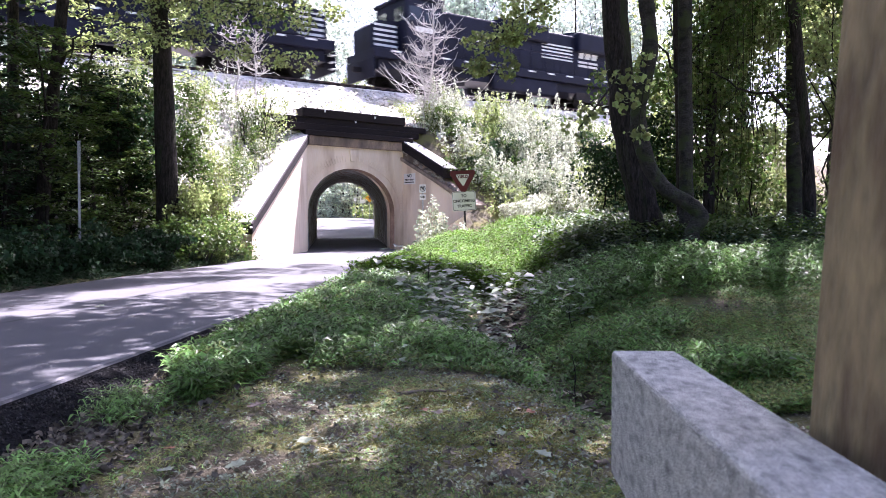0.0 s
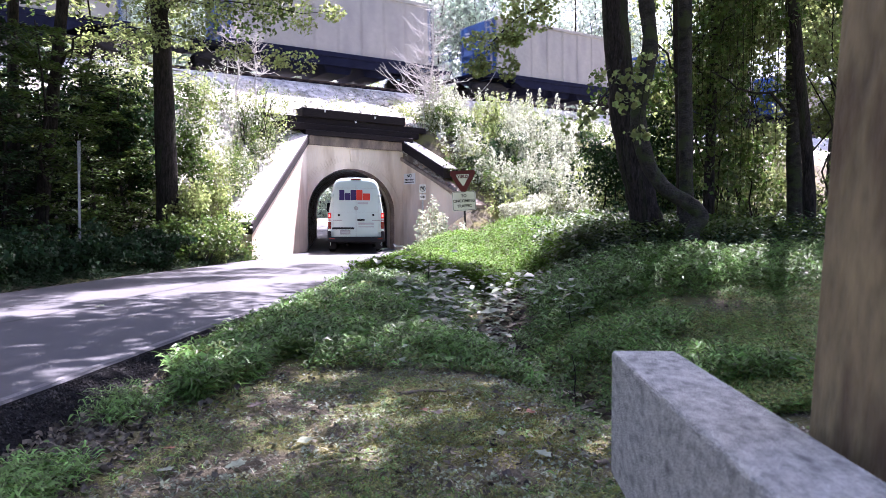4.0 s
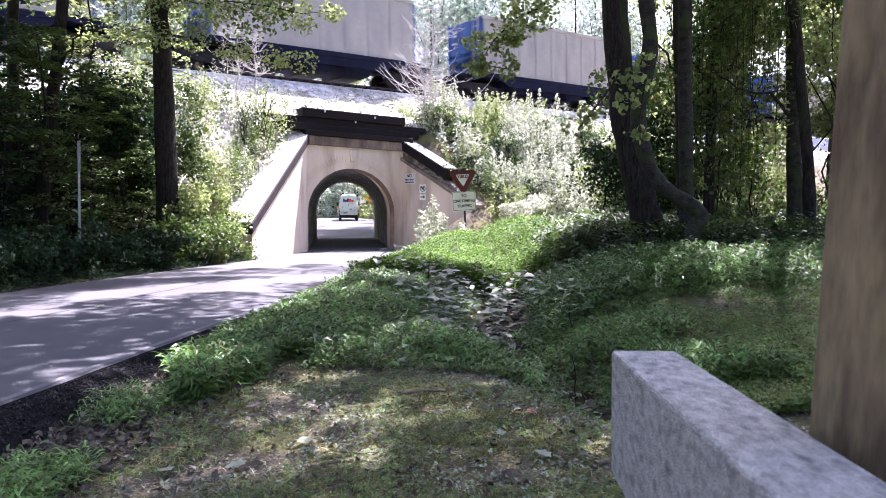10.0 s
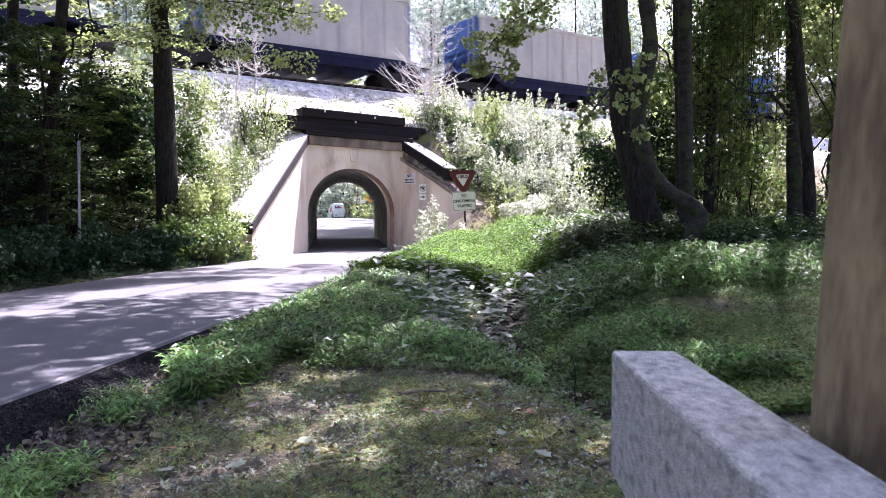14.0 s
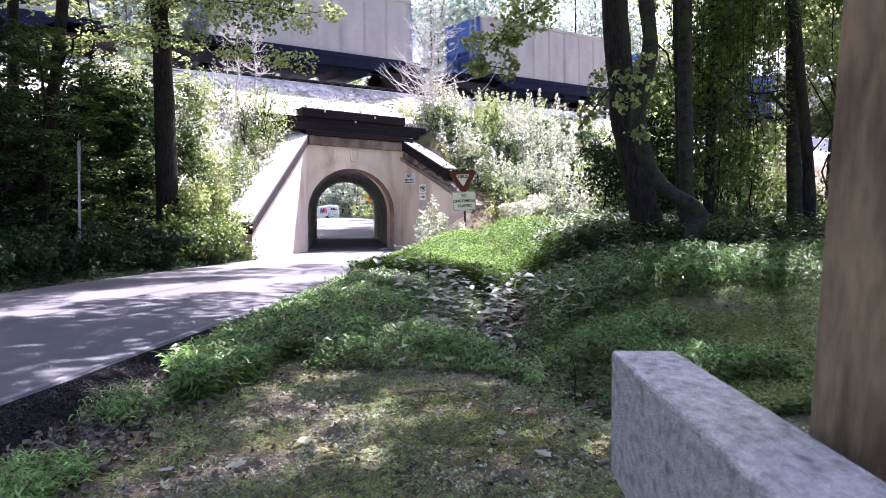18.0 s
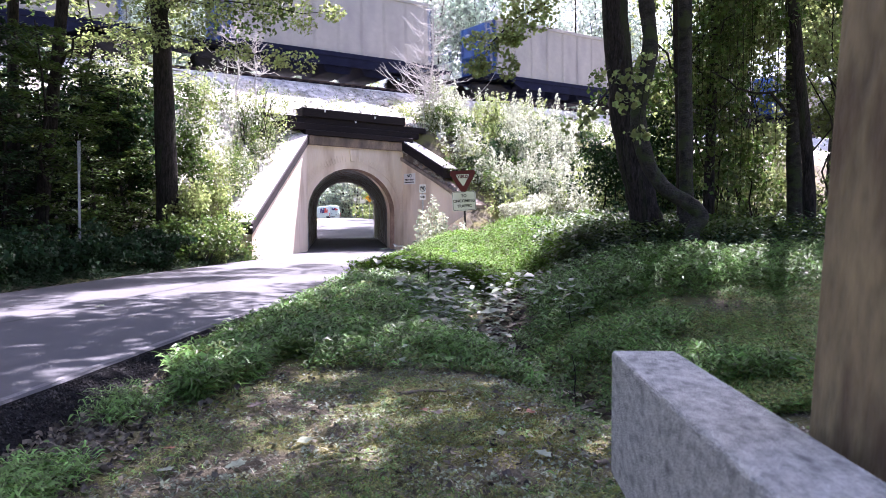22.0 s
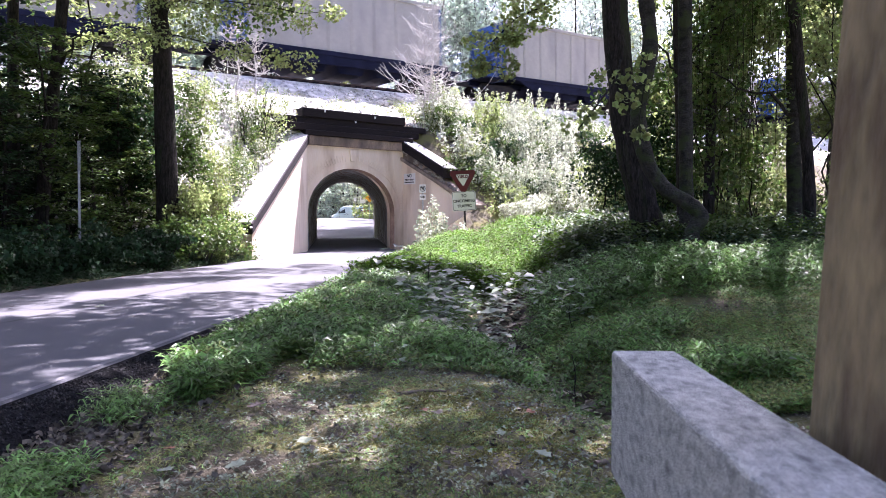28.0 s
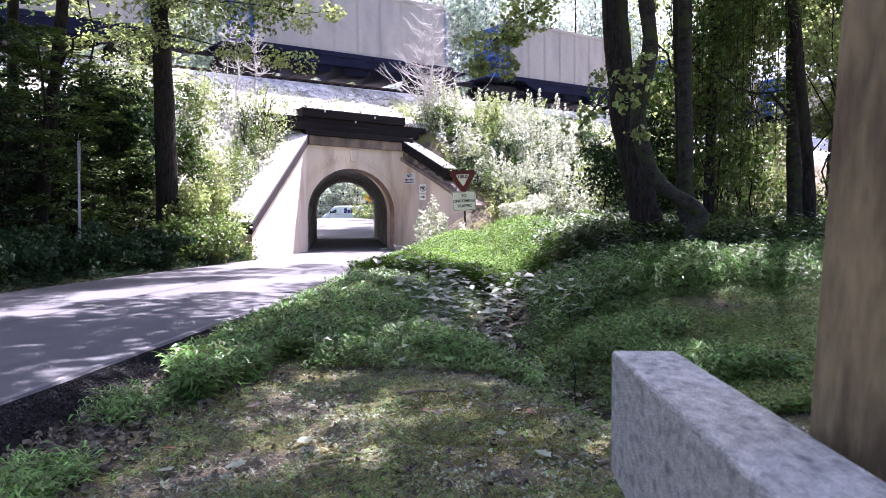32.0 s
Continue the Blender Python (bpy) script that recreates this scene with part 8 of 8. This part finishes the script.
for x, y, h, lean in ((-0.19, 8.8, 0.80, 0.03), (0.95, 5.1, 0.50, -0.02), (2.2, 12.0, 0.85, 0.03), (0.62, 6.4, 0.35, 0.08), (1.25, 6.9, 0.4, -0.04)):
    weed_stalk(x, y, h, lean)


def bank_weeds(name, label, s0, s1, n0, n1, count, leaf, mat, seed):
    """Low leafy weeds on the embankment's slope."""
    rng = np.random.default_rng(seed)
    cs, cn = rng.uniform(s0, s1, count), rng.uniform(n0, n1, count)
    keep = (patchy(cs, cn, 1.2, 2) + 0.5 * rng.random(count) > 0.6) & ((s0 > -1) | (cs < -0.9 + 0.86 * np.minimum(cn, 0)))
    cs, cn = cs[keep], cn[keep]
    k = 12
    S = np.repeat(cs, k) + rng.normal(size=len(cs) * k) * 0.12
    N = np.repeat(cn, k) + rng.normal(size=len(cs) * k) * 0.12
    Z = bank_z(S, N) + rng.uniform(0.0, 0.35, len(S))
    P = np.stack([FACE0.x + S * C_ - N * S_, FACE0.y + S * S_ + N * C_, Z], -1)
    V, F = leaf_arrays(rng, P, leaf * (0.6 + 0.8 * rng.random(len(P))), 0.8, 0.3)
    tagged(part(name, mesh_of(name, V, F, mat)), label, "weeds", kind="stuff")


bank_weeds("bank_weeds", "low weeds on the embankment, leaves coloured as sunlit", -12, -0.7, -4.5, 3.4, 850, 0.09, M_leaf_sun, 61)
bank_weeds("bank_weeds", "low weeds on the embankment, leaves coloured as sunlit", 5.6, 24, -5.5, 3.4, 1800, 0.10, M_leaf_sun, 62)
bank_weeds("bank_weeds", "low weeds above the parapet, leaves coloured as sunlit", -0.7, 5.6, 1.2, 3.2, 120, 0.07, M_leaf_sun, 63)


def ballast_stones():
    """Loose stones on the slope, each an uneven lump."""
    rng = np.random.default_rng(66)
    n = 9000
    s, b = rng.uniform(-13, 22, n), rng.uniform(-5, 4.5, n)
    k = ~((b < 0.75) & (s > -1.2 + 0.86 * np.minimum(b, 0)) & (s < 6.2))
    s, b = s[k], b[k]
    n = len(s)
    c = np.stack([FACE0.x + s * C_ - b * S_, FACE0.y + s * S_ + b * C_, bank_z(s, b) + 0.01], -1)
    r = rng.uniform(0.03, 0.10, n)[:, None]
    dirs = np.array([(1, 0, 0), (0, 1, 0), (-1, 0, 0), (0, -1, 0), (0, 0, 1), (0, 0, -0.6)])
    v = c[:, None, :] + dirs[None] * r[:, :, None] * rng.uniform(0.6, 1.3, (n, 6, 1)) + rng.normal(size=(n, 6, 3)) * 0.01
    f = np.array([(0, 1, 4), (1, 2, 4), (2, 3, 4), (3, 0, 4), (1, 0, 5), (2, 1, 5), (3, 2, 5), (0, 3, 5)])
    F = (np.arange(n)[:, None, None] * 6 + f[None]).reshape(-1, 3)
    tagged(part("ballast_stones", mesh_of("ballast_stones", v.reshape(-1, 3), F, M_ballast)), "loose pale stones on the embankment", "stones", kind="stuff")


ballast_stones()


def edge_gravel():
    """Dark crumbs of asphalt and gravel along the road's raw edge."""
    rng = np.random.default_rng(67)
    n = 9000
    y = 2.4 + 11 * rng.random(n) ** 1.7
    rx, rw, rz = road_at(y)
    x = rx + rw + 0.02 + np.abs(rng.normal(size=n)) * 0.16
    c = np.stack([x, y, np.maximum(ground_z(x, y), rz + np.interp(x - rx - rw, [0.0, 0.08, 0.20, 0.38], [-0.004, -0.035, -0.065, -0.125])) + 0.006], -1)
    r = rng.uniform(0.003, 0.011, n)[:, None]
    dirs = np.array([(1, 0, 0), (0, 1, 0), (-1, 0, 0), (0, -1, 0), (0, 0, 1), (0, 0, -0.6)])
    v = c[:, None, :] + dirs[None] * r[:, :, None] * rng.uniform(0.6, 1.3, (n, 6, 1))
    f = np.array([(0, 1, 4), (1, 2, 4), (2, 3, 4), (3, 0, 4), (1, 0, 5), (2, 1, 5), (3, 2, 5), (0, 3, 5)])
    F = (np.arange(n)[:, None, None] * 6 + f[None]).reshape(-1, 3)
    tagged(part("edge_gravel", mesh_of("edge_gravel", v.reshape(-1, 3), F, M_gravel)), "dark gravel crumbs along the asphalt", "gravel", kind="stuff")


edge_gravel()

# ---------------------------------------------------------------- train, copied from one car of each kind


def build_train():
    """Every vehicle with its place behind the reference mark, in metres along the track."""
    out = []
    # first locomotive runs tail first, the second nose first
    loco = build_locomotive()
    out.append((loco, LOCO1, True))
    out.append((copy_thing(loco, track(-380)), LOCO2, False))
    grey = build_hopper("grey open hopper car with blue ends and navy frame", M_car_grey, M_car_blue, M_car_navy, CAR_L, "hopper cars", 1.75, M_car_navy)
    pale = build_hopper("all-white open hopper car with a grey frame", M_car_white, M_car_white, M_steel, CAR_L, "hopper cars", 0.85, M_car_white)
    s = CAR_FIRST
    first_grey = first_pale = True
    for i in range(50):
        white = i in WHITE_CARS
        ln = CAR_L
        src = pale if white else grey
        if white and first_pale:
            ob, first_pale = src, False
        elif not white and first_grey:
            ob, first_grey = src, False
        else:
            ob = copy_thing(src, track(-380))
        out.append((ob, s - ln / 2, False))
        s -= ln
    return out


# Places at t = 0 along the track, and how far the train has gone by each time.
LOCO1, LOCO2, CAR_FIRST = 10.9, -11.0, -23.13
WHITE_CARS = (29, 38)
TRAIN_GONE = [(0.0, 0.0), (1.0, 22.37), (2.0, 44.23), (3.0, 66.15), (6.0, 130.98), (7.0, 153.0), (8.0, 174.45), (9.0, 196.4), (10.0, 217.98), (11.0, 239.93), (12.0, 261.49), (13.0, 283.54), (14.0, 305.1), (17.0, 370.99), (18.0, 392.65), (19.0, 414.7), (20.0, 437.33), (21.0, 459.29), (22.0, 481.15), (23.0, 503.38), (24.0, 525.29), (25.0, 547.51), (28.0, 612.96), (29.0, 635.16), (30.0, 656.74), (31.0, 678.83), (32.0, 700.7)]
train = build_train()

# ---------------------------------------------------------------- everything that moves
# The van: seconds, place of its rear bumper, heading to the left of straight ahead.
VAN_ROWS = [(0.0, -5.25, -5.8, -7.5), (0.6, -4.58, -0.53, -7.4), (0.8, -4.30, 0.95, -7.0), (1.0, -4.08, 2.65, -6.8), (1.2, -3.90, 4.35, -6.7), (1.5, -3.56, 6.72, -5.9),
            (2.0, -3.09, 10.6, -4.2), (2.5, -2.80, 14.4, -0.8), (3.0, -2.63, 18.22, 3.4), (3.5, -2.80, 22.0, 6.0), (4.5, -3.35, 28.2, 7.8), (5.5, -4.12, 33.3, 8.2),
            (6.0, -4.52, 36.4, 8.2), (7.0, -5.25, 41.6, 8.2), (7.4, -5.68, 44.6, 8.2), (8.0, -6.75, 52.0, 8.0), (9.0, -7.9, 61.0, 8.0), (10.0, -9.4, 72.0, 8.5), (11.0, -10.9, 82.0, 9.0), (12.0, -12.5, 91.0, 10.0),
            (13.0, -14.3, 102.0, 12.0), (14.0, -15.9, 110.0, 16.0), (15.5, -16.5, 112.5, 22.0), (17.0, -16.8, 113.5, 29.0), (19.0, -17.5, 115.0, 36.0), (21.0, -17.5, 115.0, 36.0), (22.0, -17.2, 115.0, 37.0), (23.0, -16.6, 115.3, 38.0),
            (24.0, -15.8, 115.7, 40.0), (25.0, -15.0, 116.0, 46.0), (25.5, -14.2, 116.2, 54.0), (26.5, -13.0, 116.4, 70.0), (27.5, -11.8, 116.7, 85.0), (28.5, -10.8, 117.0, 91.0), (29.5, -10.75, 117.0, 92.0),
            (30.0, -11.15, 117.0, 92.0), (31.0, -12.0, 117.05, 92.0), (32.0, -12.6, 117.1, 92.0)]


def van_pose(x, y, head):
    h = radians(head)
    f = Vector((-math.sin(h), math.cos(h), 0))
    zr = float(np.interp(y + f.y * REAR_AX, ROAD_Y, ROAD_Z))
    zf = float(np.interp(y + f.y * FRONT_AX, ROAD_Y, ROAD_Z))
    slope = (zf - zr) / (FRONT_AX - REAR_AX)
    z = zr - slope * REAR_AX + 0.022
    return Matrix.Translation((x, y, z)) @ Matrix.Rotation(h, 4, "Z") @ Matrix.Rotation(math.atan(slope), 4, "X")


def glide(rows, step):
    """Fills in rows so that nothing turns far between two of them."""
    out = []
    for (t0, *a), (t1, *b) in zip(rows[:-1], rows[1:]):
        k = max(1, math.ceil((t1 - t0) / step))
        for i in range(k):
            f = i / k
            out.append((t0 + (t1 - t0) * f, *[p + (q - p) * f for p, q in zip(a, b)]))
    out.append(rows[-1])
    return out


def motions():
    walk(van, [(t, van_pose(x, y, h)) for t, x, y, h in VAN_ROWS])
    # wheels turn with the way gone, backwards where the van reverses
    roll, rows = 0.0, []
    fine = glide(VAN_ROWS, 0.05)
    for i, (t, x, y, h) in enumerate(fine):
        if i:
            _, px, py, ph = fine[i - 1]
            f = Vector((-math.sin(radians(h)), math.cos(radians(h))))
            roll += ((x - px) * f.x + (y - py) * f.y) / TYRE
        rows.append((t, roll))
    for w, sgn, ax in van_wheels:
        walk(w, [(t, Matrix.Translation((sgn * 0.86, ax, TYRE)) @ Matrix.Rotation(-r, 4, "X")) for t, r in rows])
    for ob, s, turned in train:
        flip = Matrix.Rotation(math.pi, 4, "Z") if turned else Matrix.Identity(4)
        walk(ob, [(t, track(s + g) @ flip) for t, g in TRAIN_GONE])


motions()
